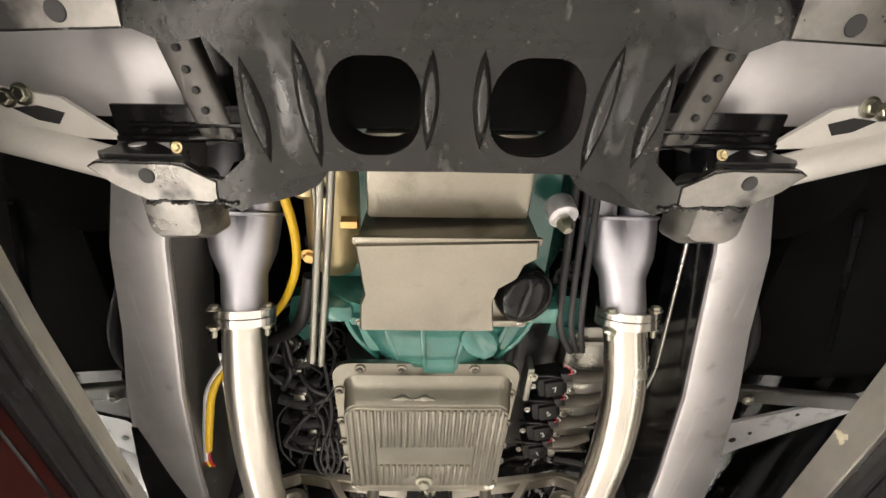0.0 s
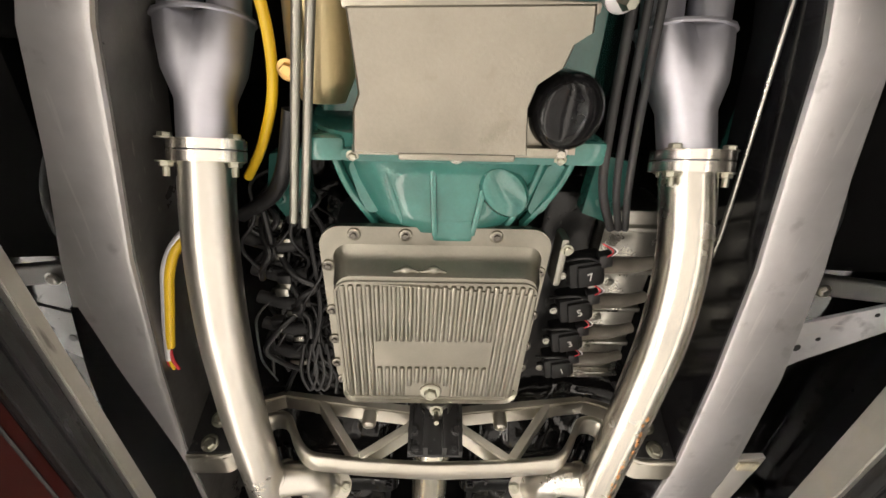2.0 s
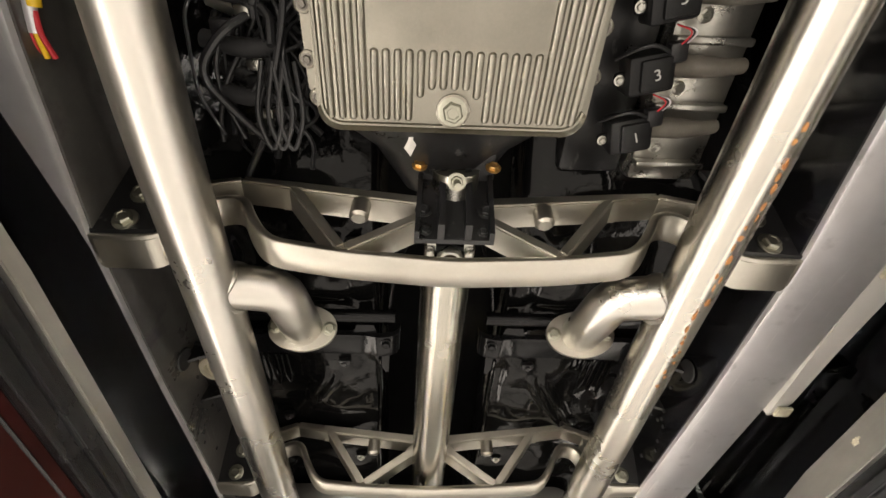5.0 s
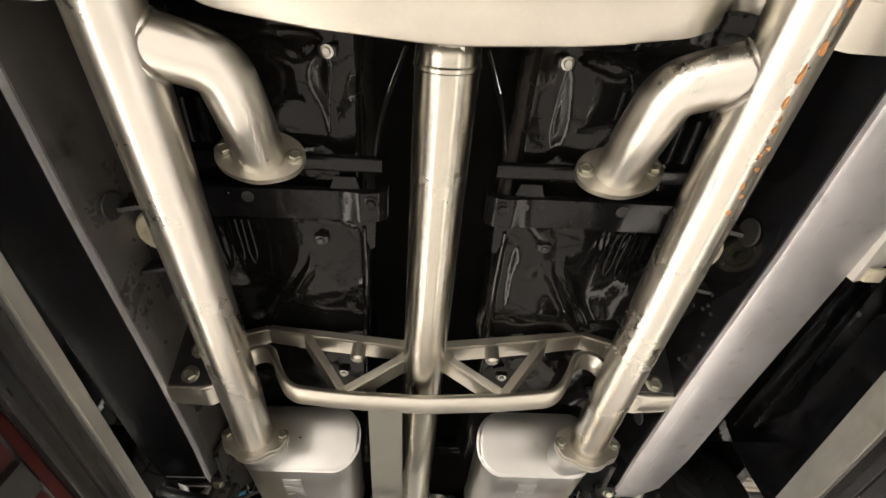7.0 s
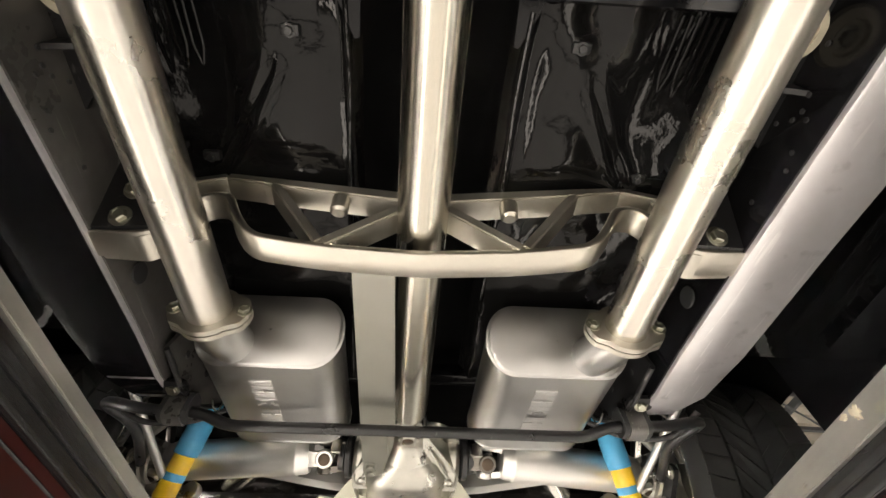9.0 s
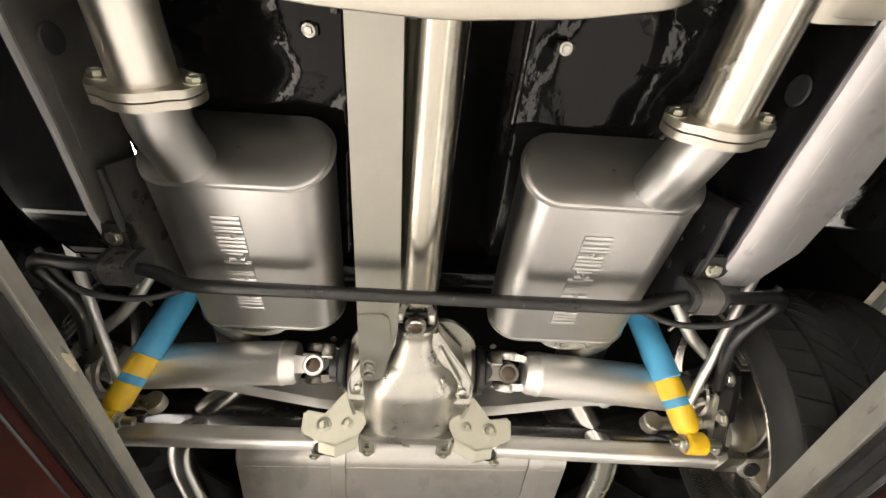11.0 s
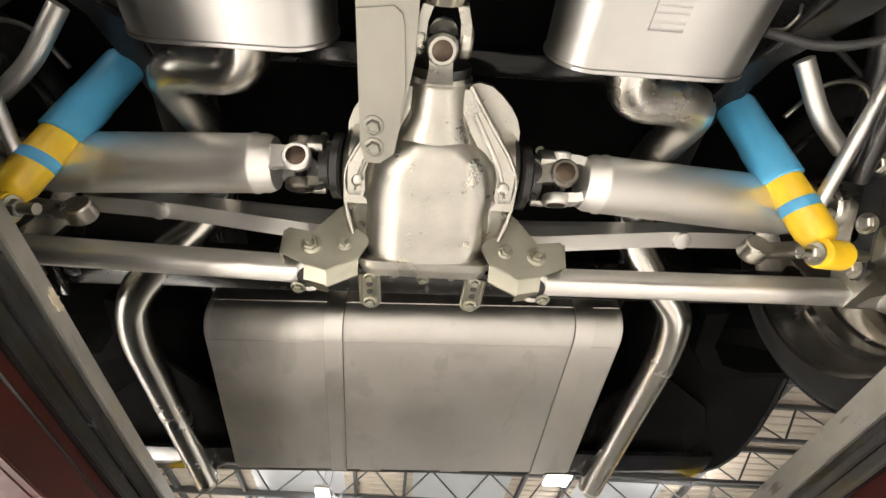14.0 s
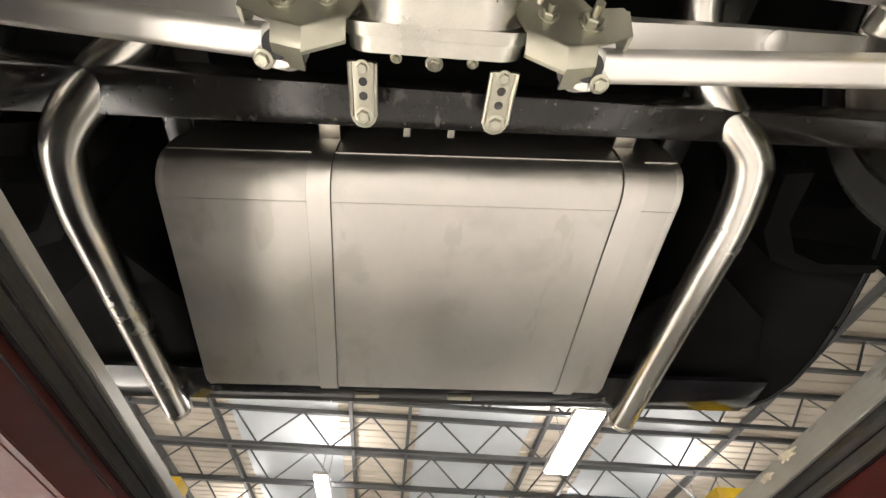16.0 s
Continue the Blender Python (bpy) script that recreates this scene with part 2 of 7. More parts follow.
def hose(bm, points, r, radius=0.06, n=16, cap=True, section=None):
    """A tube (or a bar with the given section) swept along the rounded points."""
    path = bend(points, radius) if radius else [Vector(p) for p in points]
    u, v, d = basis(path[1] - path[0])
    rings = []
    for i, p in enumerate(path):
        t = (path[min(i + 1, len(path) - 1)] - path[max(i - 1, 0)]).normalized()
        turn = d.rotation_difference(t)
        u, d = turn @ u, t
        v = d.cross(u)
        rr = r(i / (len(path) - 1)) if callable(r) else r
        if section:
            rings.append([p + u * a + v * b for a, b in section])
        else:
            rings.append(ring(p, u, v, rr, n))
    return loft(bm, rings, cap)


def prism(bm, outline, near, far):
    """The outline (pairs) between two maps from pairs to places."""
    return loft(bm, [[Vector(near(*p)) for p in outline], [Vector(far(*p)) for p in outline]])


def rounded(x0, x1, y0, y1, r, n=5):
    out = []
    for cx, cy, a in ((x1 - r, y1 - r, 0), (x0 + r, y1 - r, 90), (x0 + r, y0 + r, 180), (x1 - r, y0 + r, 270)):
        out += [(cx + r * math.cos(radians(a + 90 * i / n)), cy + r * math.sin(radians(a + 90 * i / n))) for i in range(n + 1)]
    return out


BOLT_MESHES = {}


def bolt(at, normal, size, parent, material=None, washer=True, label="", name="bolt"):
    """A hexagon head with its washer, its face towards the normal."""
    material = material or ZINC
    key = (material.name, washer)
    if key not in BOLT_MESHES:
        bm = B()
        if washer:
            lathe(bm, [(1.35, -0.05), (1.4, 0.0), (1.4, 0.16), (1.3, 0.2)], (0, 0, 0), (0, 0, 1), 18)
        lathe(bm, [(1.0, 0.15), (1.0, 0.72), (0.86, 0.86), (0.6, 0.86), (0.55, 0.78)], (0, 0, 0), (0, 0, 1), 6)
        me = finish(bm, "bolt", 30)
        me.materials.append(material)
        BOLT_MESHES[key] = me
    ob = new(name, BOLT_MESHES[key])
    ob.parent = parent
    ob.matrix_parent_inverse = carrier(parent)
    at = Vector(at)
    at.y -= skew(at)
    ob.matrix_basis = Matrix.Translation(at) @ Vector(normal).to_track_quat("Z", "Y").to_matrix().to_4x4() @ Matrix.Diagonal((size, size, size, 1))
    return tagged(ob, label)


def sides():
    """The two sides of the car: name of the hand, sign."""
    return ((-1.0), (1.0))


def X(s, x):
    """A place at x from the centre line, on the side s."""
    return AX + s * x


# ---- the hall ----
floor = solo("floor", slab(B(), (-14, -9, -0.2), (16, 24, 0.0)), CONCRETE, "pale grey sealed concrete workshop floor", "floor", kind="structure")
for name, lo, hi in (("wall_north", (-14, 24, 0), (16, 24.3, 6.6)), ("wall_south", (-14, -9.3, 0), (16, -9, 6.6)), ("wall_west", (-14.3, -9, 0), (-14, 24, 6.6)), ("wall_east", (16, -9, 0), (16.3, 24, 6.6))):
    solo(name, slab(B(), lo, hi), WALLPAINT, "off-white painted workshop wall", "wall", kind="structure")
bm = B()
wave = []
k = -9.0
while k < 24.0:
    wave += [(k, 6.5), (k + 0.14, 6.5), (k + 0.16, 6.53), (k + 0.28, 6.53)]
    k += 0.30
loft(bm, [[(-14.0, y, z) for y, z in wave], [(16.0, y, z) for y, z in wave]], cap=False, closed=False)
bmesh.ops.solidify(bm, geom=bm.faces[:], thickness=-0.02)
solo("ceiling", bm, DECK, "cream corrugated steel roof deck over the workshop", "ceiling", kind="structure", sharp=20)


def roof_truss(y):
    t = thing("roof_truss", (0, y, 5.6), "grey painted steel roof truss under the roof deck", "truss", "roof trusses")
    part("top_chord", slab(B(), (-14, y - 0.04, 6.38), (16, y + 0.04, 6.48)), TRUSS, t)
    part("bottom_chord", slab(B(), (-14, y - 0.035, 5.62), (16, y + 0.035, 5.69)), TRUSS, t)
    x = -13.5
    while x < 15.5:
        part("web_bar", rod(B(), (x, y, 5.66), (x + 0.75, y, 6.42), 0.02, n=6), TRUSS, t)
        part("web_bar", rod(B(), (x + 0.75, y, 6.42), (x + 1.5, y, 5.66), 0.02, n=6), TRUSS, t)
        x += 1.5
    return t


for y in (7.6, 9.4, 11.2, 13.0, 14.8, 16.6, 18.4):
    roof_truss(y)
for x, w in ((-3.9, 2.4), (0.3, 2.6), (4.7, 2.4)):
    bm = B()
    loft(bm, [[(e, 5.0 + k * 0.075, 6.478 + 0.012 * (k % 2)) for k in range(250)] for e in (x, x + w)], cap=False, closed=False)
    bmesh.ops.solidify(bm, geom=bm.faces[:], thickness=-0.004)
    solo("roof_light_sheet", bm, ROOFLIGHT, "pale translucent corrugated sheet in the roof deck", "roof light", "roof lights", sharp=20)
for i, x in enumerate((-6.0, -4.2, -1.2, 0.1, 3.2, 4.4, 7.6)):
    solo("purlin", slab(B(), (x - 0.04, -9, 6.36), (x + 0.04, 24, 6.49)), TRUSS, "grey steel purlin running along the roof", "purlin", "roof purlins")


def hall_lamp(x, y, watts=200, spread=80, half=0.62, wide=0.17):
    t = thing("ceiling_lamp", (x, y, 5.35), "white fluorescent trough lamp hanging lit from the roof", "lamp", "hall lamps")
    part("housing", slab(B(), (x - wide, y - half, 5.40), (x + wide, y + half, 5.48), 0.02), WALLPAINT, t)
    part("diffuser", slab(B(), (x - wide + 0.03, y - half + 0.03, 5.36), (x + wide - 0.03, y + half - 0.03, 5.398), 0.01), LAMPFACE, t)
    for d in (-0.5, 0.5):
        part("hanger", rod(B(), (x, y + d, 5.48), (x, y + d, 6.5), 0.008, n=6), TRUSS, t)
    area_lamp("hall_light", pose(x, y, 5.34), 0.3, 1.2, watts, (1.0, 0.95, 0.90), spread)
    # added upward fill that brightens the roof deck
    if y > 8:
        area_lamp("roof_fill", pose(x, y, 5.50, 180), 0.2, 1.0, 40, (1.0, 0.95, 0.90))
    return t


hall_lamp(3.25, 10.0, 200, 80, 1.2, 0.28)
for x, y in ((-1.7, 12.5), (7.3, 12.4), (-6.5, 9.5), (4.6, 15.5), (-4.5, 16.5)):
    hall_lamp(x, y)
# unseen lamps added beside and before the car to brighten the floor
for y in (-5.0, -2.0, 1.0, 4.0, 7.0):
    hall_lamp(-2.9, y, 250 if y < 0 else 430, 36)
for y in (-5.0, -2.0, 1.0, 4.0):
    hall_lamp(3.3, y, 260, 36)
hall_lamp(-3.4, -7.4, 160, 70)


# ---- the lift ----
def runway(s, inner, band, label):
    """inner: (y, x, z) along the upper inner edge; band: height of the bright strip."""
    t = thing("lift_runway", (inner[2][1] + s * 0.25, 1.4, 1.44), label, "lift", "lift runways")

    def strip(name, prof, material, label="", lo=-1.6, hi=4.6):
        bm = B()
        rings = []
        for y in [lo] + [q[0] for q in inner if lo + 0.1 < q[0] < hi - 0.1] + [hi]:
            x0, z0 = (float(np.interp(y, [q[0] for q in inner], [q[k] for q in inner])) for k in (1, 2))
            rings.append([Vector((x0 + s * dx, y, z0 + dz)) for dx, dz in prof])
        loft(bm, rings)
        bmesh.ops.bevel(bm, geom=bm.edges[:], offset=0.0015, segments=2, affect="EDGES")
        return part(name, bm, material, t, label, 30)

    k = -band
    strip("edge_strip", [(0, 0), (0.012, 0), (0.012, k + 0.001), (0.0, k)], LIFTSTEEL, "scuffed grey steel edge strip")
    strip("upper_groove", [(0.007, k), (0.03, k), (0.03, k - 0.012), (0.009, k - 0.012)], LIFTDARK)
    strip("ridge", [(0.002, k - 0.012), (0.03, k - 0.012), (0.03, k - 0.022), (0.005, k - 0.022)], LIFTDARK)
    strip("ridge", [(0.010, k - 0.022), (0.03, k - 0.022), (0.03, k - 0.036), (0.014, k - 0.036)], LIFTDARK)
    strip("ridge", [(0.006, k - 0.036), (0.03, k - 0.036), (0.03, k - 0.042), (0.008, k - 0.042)], LIFTDARK)
    strip("side_sheet", [(0.018, k - 0.042), (0.03, k - 0.042), (0.03, k - 0.10), (0.018, k - 0.10)], REDPAINT, "dark red painted side sheet")
    strip("deck", [(0.014, -0.075), (0.50, -0.075), (0.50, -0.085), (0.032, -0.085)], LIFTDARK)
    strip("underside", [(0.031, k - 0.100), (0.50, k - 0.100), (0.50, k - 0.094), (0.031, k - 0.094)], REDPAINT, "dark red painted underside")
    y = -1.2
    while y < 4.5:
        strip("cross_rib", [(0.010, k - 0.060), (0.49, k - 0.060), (0.49, k - 0.112), (0.010, k - 0.112)], LIFTDARK, "", y, y + 0.05)
        y += 0.85
    return t


runway(-1, ((-1.6, -0.425, 1.61), (0.30, -0.404, 1.606), (0.90, -0.364, 1.602), (1.90, -0.357, 1.60), (2.6, -0.382, 1.60), (4.6, -0.43, 1.60)), 0.019, "dark glossy lift runway with a scuffed grey edge and red underside")
runway(1, ((-1.6, 0.47, 1.57), (0.43, 0.508, 1.594), (1.20, 0.527, 1.618), (2.3, 0.645, 1.635), (3.0, 0.71, 1.64), (4.6, 0.84, 1.65)), 0.038, "dark lift runway with a chipped grey edge and red underside")

def chip(x, y, z, l, h, seed):
    """A flake of bare pale paint, ragged and lengthwise."""
    random.seed(seed)
    e = -1 if x > 0 else 1
    ring_ = []
    for i in range(26):
        q, r = i / 26 * 2 * math.pi, random.uniform(0.45, 1.15)
        ring_.append((r * math.cos(q), r * math.sin(q)))
    ob = solo("chipped_patch", prism(B(), ring_, lambda a, b: (x - e * 0.003, y + a * l, z + b * h), lambda a, b: (x + e * 0.0012, y + a * l, z + b * h)), CHIP, "pale ragged patch of chipped paint on the lift runway's edge", "paint chip", "paint chips")
    return ob


for n, (x, y, z, l, h) in enumerate(((-0.3955, 0.470, 1.597, 0.012, 0.006), (-0.3945, 0.495, 1.600, 0.007, 0.004), (-0.3575, 1.93, 1.592, 0.016, 0.005), (-0.371, 2.30, 1.594, 0.02, 0.005), (0.508, 0.43, 1.584, 0.010, 0.008), (0.573, 1.635, 1.612, 0.009, 0.009), (0.574, 1.655, 1.618, 0.006, 0.004), (0.70, 2.95, 1.63, 0.03, 0.008), (0.702, 3.02, 1.622, 0.02, 0.006), (0.525, 1.10, 1.60, 0.010, 0.004))):
    chip(x, y, z, l, h, n)

# ---- unseen lights added on the floor to brighten the underbody ----
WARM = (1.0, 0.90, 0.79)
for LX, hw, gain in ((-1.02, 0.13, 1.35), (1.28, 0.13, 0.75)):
    t = thing("added_floor_tube", (LX, 0.9, 0.0), "long slim unseen light added on the floor", "work light", "floor tube lights")
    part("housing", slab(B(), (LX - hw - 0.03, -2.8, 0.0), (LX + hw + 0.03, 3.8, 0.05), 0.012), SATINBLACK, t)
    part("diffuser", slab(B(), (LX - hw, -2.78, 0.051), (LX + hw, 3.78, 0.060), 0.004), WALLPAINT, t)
    area_lamp("tube_fill", pose(LX, 0.5, 0.066, 180), 2 * hw, 6.5, 4 * 2 * hw * 6.5 * TUBE_LEVEL * gain, WARM)
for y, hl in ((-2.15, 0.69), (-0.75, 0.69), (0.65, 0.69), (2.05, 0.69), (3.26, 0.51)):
    t = thing("added_floor_panel", (0.10, y, 0.0), "wide soft unseen panel added in place of a bright floor", "work light", "floor light panels")
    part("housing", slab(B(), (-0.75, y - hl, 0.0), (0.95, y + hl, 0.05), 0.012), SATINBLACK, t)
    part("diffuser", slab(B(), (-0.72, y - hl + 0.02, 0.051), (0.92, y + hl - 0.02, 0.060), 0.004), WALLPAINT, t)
    area_lamp("panel_fill", pose(0.10, y, 0.066, 180), 1.64, 2 * hl - 0.04, 4 * 1.64 * (2 * hl - 0.04) * PANEL_LEVEL, WARM)


# ---- the car's frame ----
ON_CAR = True

def rail(s):
    t = thing("frame_rail", (X(s, 0.46), 1.0, 1.71), "worn grey box-section chassis rail, bowed outwards", "frame rail", "frame rails")
    rows = [(-0.35, 0.33, 0.39, 1.84), (0.10, 0.335, 0.400, 1.80), (0.19, 0.343, 0.412, 1.745), (0.27, 0.352, 0.425, 1.722), (0.40, 0.37, 0.447, 1.716), (0.53, 0.392, 0.480, 1.714), (0.72, 0.410, 0.512, 1.712), (0.92, 0.422, 0.528, 1.712),
            (1.20, 0.428, 0.534, 1.728), (1.50, 0.428, 0.534, 1.746), (1.72, 0.428, 0.534, 1.756), (1.84, 0.436, 0.527, 1.765), (1.92, 0.446, 0.508, 1.785), (1.99, 0.440, 0.500, 1.83), (2.07, 0.430, 0.480, 1.91), (2.20, 0.42, 0.47, 1.98), (2.6, 0.43, 0.48, 1.99), (3.1, 0.43, 0.48, 1.96)]
    rings = []
    for y, a, b, z in rows:
        top = z + 0.115
        rings.append([(X(s, p), y, q) for p, q in rounded(a, b, z, top, 0.006, 2)])
    cut = [i for i, r in enumerate(rows) if r[0] > 1.9][0]
    part("rail_body", loft(B(), rings[:cut + 1]), FRAMEPAINT, t)
    # the lift's shade on the left rail, laid on as a tapering black strip
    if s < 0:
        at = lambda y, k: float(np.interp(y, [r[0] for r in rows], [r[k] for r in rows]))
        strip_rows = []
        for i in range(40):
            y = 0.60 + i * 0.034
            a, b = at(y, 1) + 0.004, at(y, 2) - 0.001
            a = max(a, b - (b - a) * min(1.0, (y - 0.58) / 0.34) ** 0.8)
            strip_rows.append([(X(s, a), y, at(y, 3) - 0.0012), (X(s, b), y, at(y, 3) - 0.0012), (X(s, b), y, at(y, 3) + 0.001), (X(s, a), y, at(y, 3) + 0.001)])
        part("shade_strip", loft(B(), strip_rows), BLACK, t, "lift's shade laid on as a black strip")
    part("rail_kick_up", loft(B(), rings[cut:]), SATINBLACK, t, "black painted rear kick-up")
    # right inner side blackened because no light reaches it; left one rubbed and lighter
    part("inner_side", loft(B(), [[(X(s, a - 0.003), y, z + 0.007), (X(s, a + 0.002), y, z + 0.007), (X(s, a + 0.002), y, z + 0.112), (X(s, a - 0.003), y, z + 0.112)] for y, a, b, z in rows]), WORNSIDE if s < 0 else BLACK, t, "rubbed dark inner side" if s < 0 else "unlit inner side, blackened")
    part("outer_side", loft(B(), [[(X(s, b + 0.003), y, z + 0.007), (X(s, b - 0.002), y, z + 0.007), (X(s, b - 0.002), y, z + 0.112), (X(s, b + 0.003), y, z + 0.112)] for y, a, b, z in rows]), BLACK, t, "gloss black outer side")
    for y, z, r in ((1.205, 1.785, 0.020), (1.635, 1.80, 0.018), (0.74, 1.775, 0.012)):
        part("access_hole", lathe(B(), [(r, 0), (r * 0.92, 0.002)], (X(s, 0.4225), y, z), (-s, 0, 0), 18), RUBBER, t)
    for k in range(9):
        random.seed(k + 40)
        part("rivet_hole", lathe(B(), [(0.0035, 0), (0.003, 0.0015)], (X(s, 0.4245), 1.26 + random.random() * 0.22, 1.76 + random.random() * 0.06), (-s, 0, 0), 8), RUBBER, t)
    return t


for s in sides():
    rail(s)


def body_mount(s):
    """The dark folded bracket with a cup on the rail's inner side."""
    t = thing("body_mount", (X(s, 0.40), 1.27, 1.80), "dark folded body mount bracket with a pale cup washer", "bracket", "body mounts")
    part("shelf", prism(B(), [(0.428, 1.205), (0.352, 1.212), (0.346, 1.232), (0.350, 1.300), (0.372, 1.335), (0.428, 1.400)], lambda x, y: (X(s, x), y, 1.822), lambda x, y: (X(s, x), y, 1.828)), SATINBLACK, t)
    part("gusset", prism(B(), [(0.428, 1.790), (0.400, 1.800), (0.352, 1.824), (0.428, 1.824)], lambda x, z: (X(s, x), 1.316, z), lambda x, z: (X(s, x), 1.322, z)), SATINBLACK, t)
    part("gusset", prism(B(), [(0.428, 1.785), (0.396, 1.800), (0.352, 1.824), (0.428, 1.824)], lambda x, z: (X(s, x), 1.210, z), lambda x, z: (X(s, x), 1.216, z)), SATINBLACK, t)
    part("cup_washer", lathe(B(), [(0.031, 0.0), (0.033, 0.003), (0.030, 0.008), (0.020, 0.010), (0.018, 0.004), (0.010, 0.003)], (X(s, 0.396), 1.262, 1.822), (0, 0, -1), 28), CHIP, t, "pale cream cup washer")
    bolt((X(s, 0.396), 1.262, 1.819), (0, 0, -1), 0.0095, t)
    part("hole", lathe(B(), [(0.006, 0), (0.005, 0.001)], (X(s, 0.372), 1.302, 1.8215), (0, 0, -1), 14), RUBBER, t)
    return t


for s in sides():
    body_mount(s)


# ---- cast girders across the frame ----
def girder(yb, zb, lean, tab_lean, half, rise, foot_z, turn, name_label):
    """yb, zb: front lower edge; lean: how far the top stands forward per metre of height, the same for the bolted tabs;
    turn: its turn to fit the camera's view.
    """
    t = thing("cross_girder", (AX, yb, zb), name_label, "crossmember", "cast crossmembers")

    def bar(name, a, b, w, depth=0.036, back=0.0):
        """A flat web bar between two places (x, z) of the face."""
        (x0, z0), (x1, z1) = a, b
        n = Vector((z0 - z1, x1 - x0)).normalized() * w / 2
        quad = [(x0 + n.x, z0 + n.y), (x1 + n.x, z1 + n.y), (x1 - n.x, z1 - n.y), (x0 - n.x, z0 - n.y)]
        f = lambda x, z: (x, yb + back - lean * (z - zb) + 0.02 * (1 - ((x - AX) / half) ** 2) * (1 - (z - zb) / rise), z)
        g = lambda x, z: (f(x, z)[0], f(x, z)[1] + depth, f(x, z)[2])
        bm = prism(B(), quad, f, g)
        bmesh.ops.bevel(bm, geom=bm.edges[:], offset=0.0022, segments=2, affect="EDGES")
        part(name, bm, BILLET, t)

    zt = zb + rise

    def band(name, way, w, depth):
        """One continuous strap through the places (x, z), rounded at its bends."""
        way = bend([(x, 0, z) for x, z in way], 0.02, 6)
        rings = []
        for i, p in enumerate(way):
            d = (way[min(i + 1, len(way) - 1)] - way[max(i - 1, 0)]).normalized()
            n = Vector((-d.z, 0, d.x)) * w / 2
            y = yb - lean * (p.z - zb) + 0.02 * max(0.0, 1 - ((p.x - AX) / half) ** 2)
            rings.append([Vector((q.x, y + dy, q.z)) for q, dy in ((p - n, 0.0015), (p - n, depth - 0.0015), (p - n * 0.75, depth), (p + n * 0.75, depth), (p + n, depth - 0.0015), (p + n, 0.0015), (p + n * 0.75, 0), (p - n * 0.75, 0))])
        part(name, loft(B(), rings), BILLET, t, sharp=50)

    way = []
    for s in (-1, 1):
        side = [(X(s, 0.0), zb + 0.006), (X(s, half * 0.6), zb + 0.0075), (X(s, half - 0.004), zb + 0.009), (X(s, half + 0.022), zb + 0.040), (X(s, half + 0.045), zb + rise * 0.74), (X(s, half + 0.082), zb + rise * 0.70), (X(s, half + 0.105), zb + 0.020), (X(s, half + 0.135), zb + 0.005), (X(s, half + 0.197), zb + 0.006)]
        way = side[::-1] if s < 0 else way + side[1:]
    band("lower_chord", way, 0.011, 0.040)
    for s in sides():
        w = 0.0135
        bar("upper_chord", (X(s, half + 0.005), zt), (X(s, 0.0), zt - 0.022), w + 0.002)
        bar("outer_diagonal", (X(s, half - 0.01), zt - 0.002), (X(s, half * 0.60), zb + 0.012), w)
        bar("inner_diagonal", (X(s, half * 0.58), zb + 0.012), (X(s, 0.012), zt - 0.024), w)
        bar("top_link", (X(s, half), zt), (X(s, half + 0.06), zt + 0.008), w)
        bar("top_link", (X(s, half + 0.06), zt + 0.008), (X(s, half + 0.115), zt - 0.012), w)
        part("boss", lathe(B(), [(0.013, 0), (0.013, 0.024), (0.009, 0.028)], (X(s, 0.122), yb + 0.010 - lean * rise * 0.75, zt - 0.018), (0, 0.35, -1), 16), BILLET, t)
        part("web_gusset", prism(B(), [(0.002, zt - 0.014), (0.026, zt - 0.012), (0.052, zt - 0.034), (0.048, zt - 0.044), (0.038, zt - 0.040), (0.032, zt - 0.046), (0.024, zt - 0.040), (0.014, zt - 0.036), (0.010, zt - 0.048), (0.002, zt - 0.046)], lambda x, z: (X(s, x), yb - lean * (z - zb) + 0.014, z), lambda x, z: (X(s, x), yb - lean * (z - zb) + 0.038, z)), BILLET, t)
        # the foot with a curved underside, and the black tab of the frame behind which it is bolted
        f = lambda x, z: (X(s, x), yb - lean * (z - zb) + 0.004, z)
        g = lambda x, z: (X(s, x), yb - lean * (z - zb) + 0.044, z)
        foot = [(half + 0.100, zb + 0.030)]
        foot += [(half + 0.100 + 0.035 * i / 6, zb + 0.030 - 0.030 * math.sin(i / 6 * math.pi / 2)) for i in range(1, 7)]
        foot += [(half + 0.19, foot_z), (half + 0.198, foot_z + 0.004), (half + 0.198, zt - 0.03), (half + 0.13, zt), (half + 0.10, zt - 0.012)]
        bm = prism(B(), foot, f, g)
        part("foot", bm, BILLET, t, "bright machined end foot")
        tab = [(half + 0.125, zb + 0.008), (half + 0.205, zb + 0.004), (half + 0.207, zt + 0.02), (half + 0.11, zt + 0.02), (half + 0.135, zt - 0.03), (half + 0.110, zb + 0.03)]
        part("frame_tab", prism(B(), tab, lambda x, z: (X(s, x), yb - tab_lean * (z - zb) - 0.004, z), lambda x, z: (X(s, x), yb - tab_lean * (z - zb) + 0.002, z)), SATINBLACK, t, "black painted bolting tab")
        for z, x in ((zb + 0.018, half + 0.160), (zb + 0.054, half + 0.155)):
            bolt((X(s, x), yb - tab_lean * (z - zb) - 0.005, z), (0, -1, -tab_lean), 0.0105, t)
    t.rotation_euler.z = turn
    return t


g1 = girder(0.925, 1.713, 0.24, 0.45, 0.226, 0.108, 1.712, 0.010, "satin cast aluminium truss crossmember carrying the gearbox mount")
g2 = girder(1.524, 1.752, 0.26, 0.55, 0.232, 0.110, 1.755, -0.017, "satin cast aluminium truss crossmember under the propeller shaft")

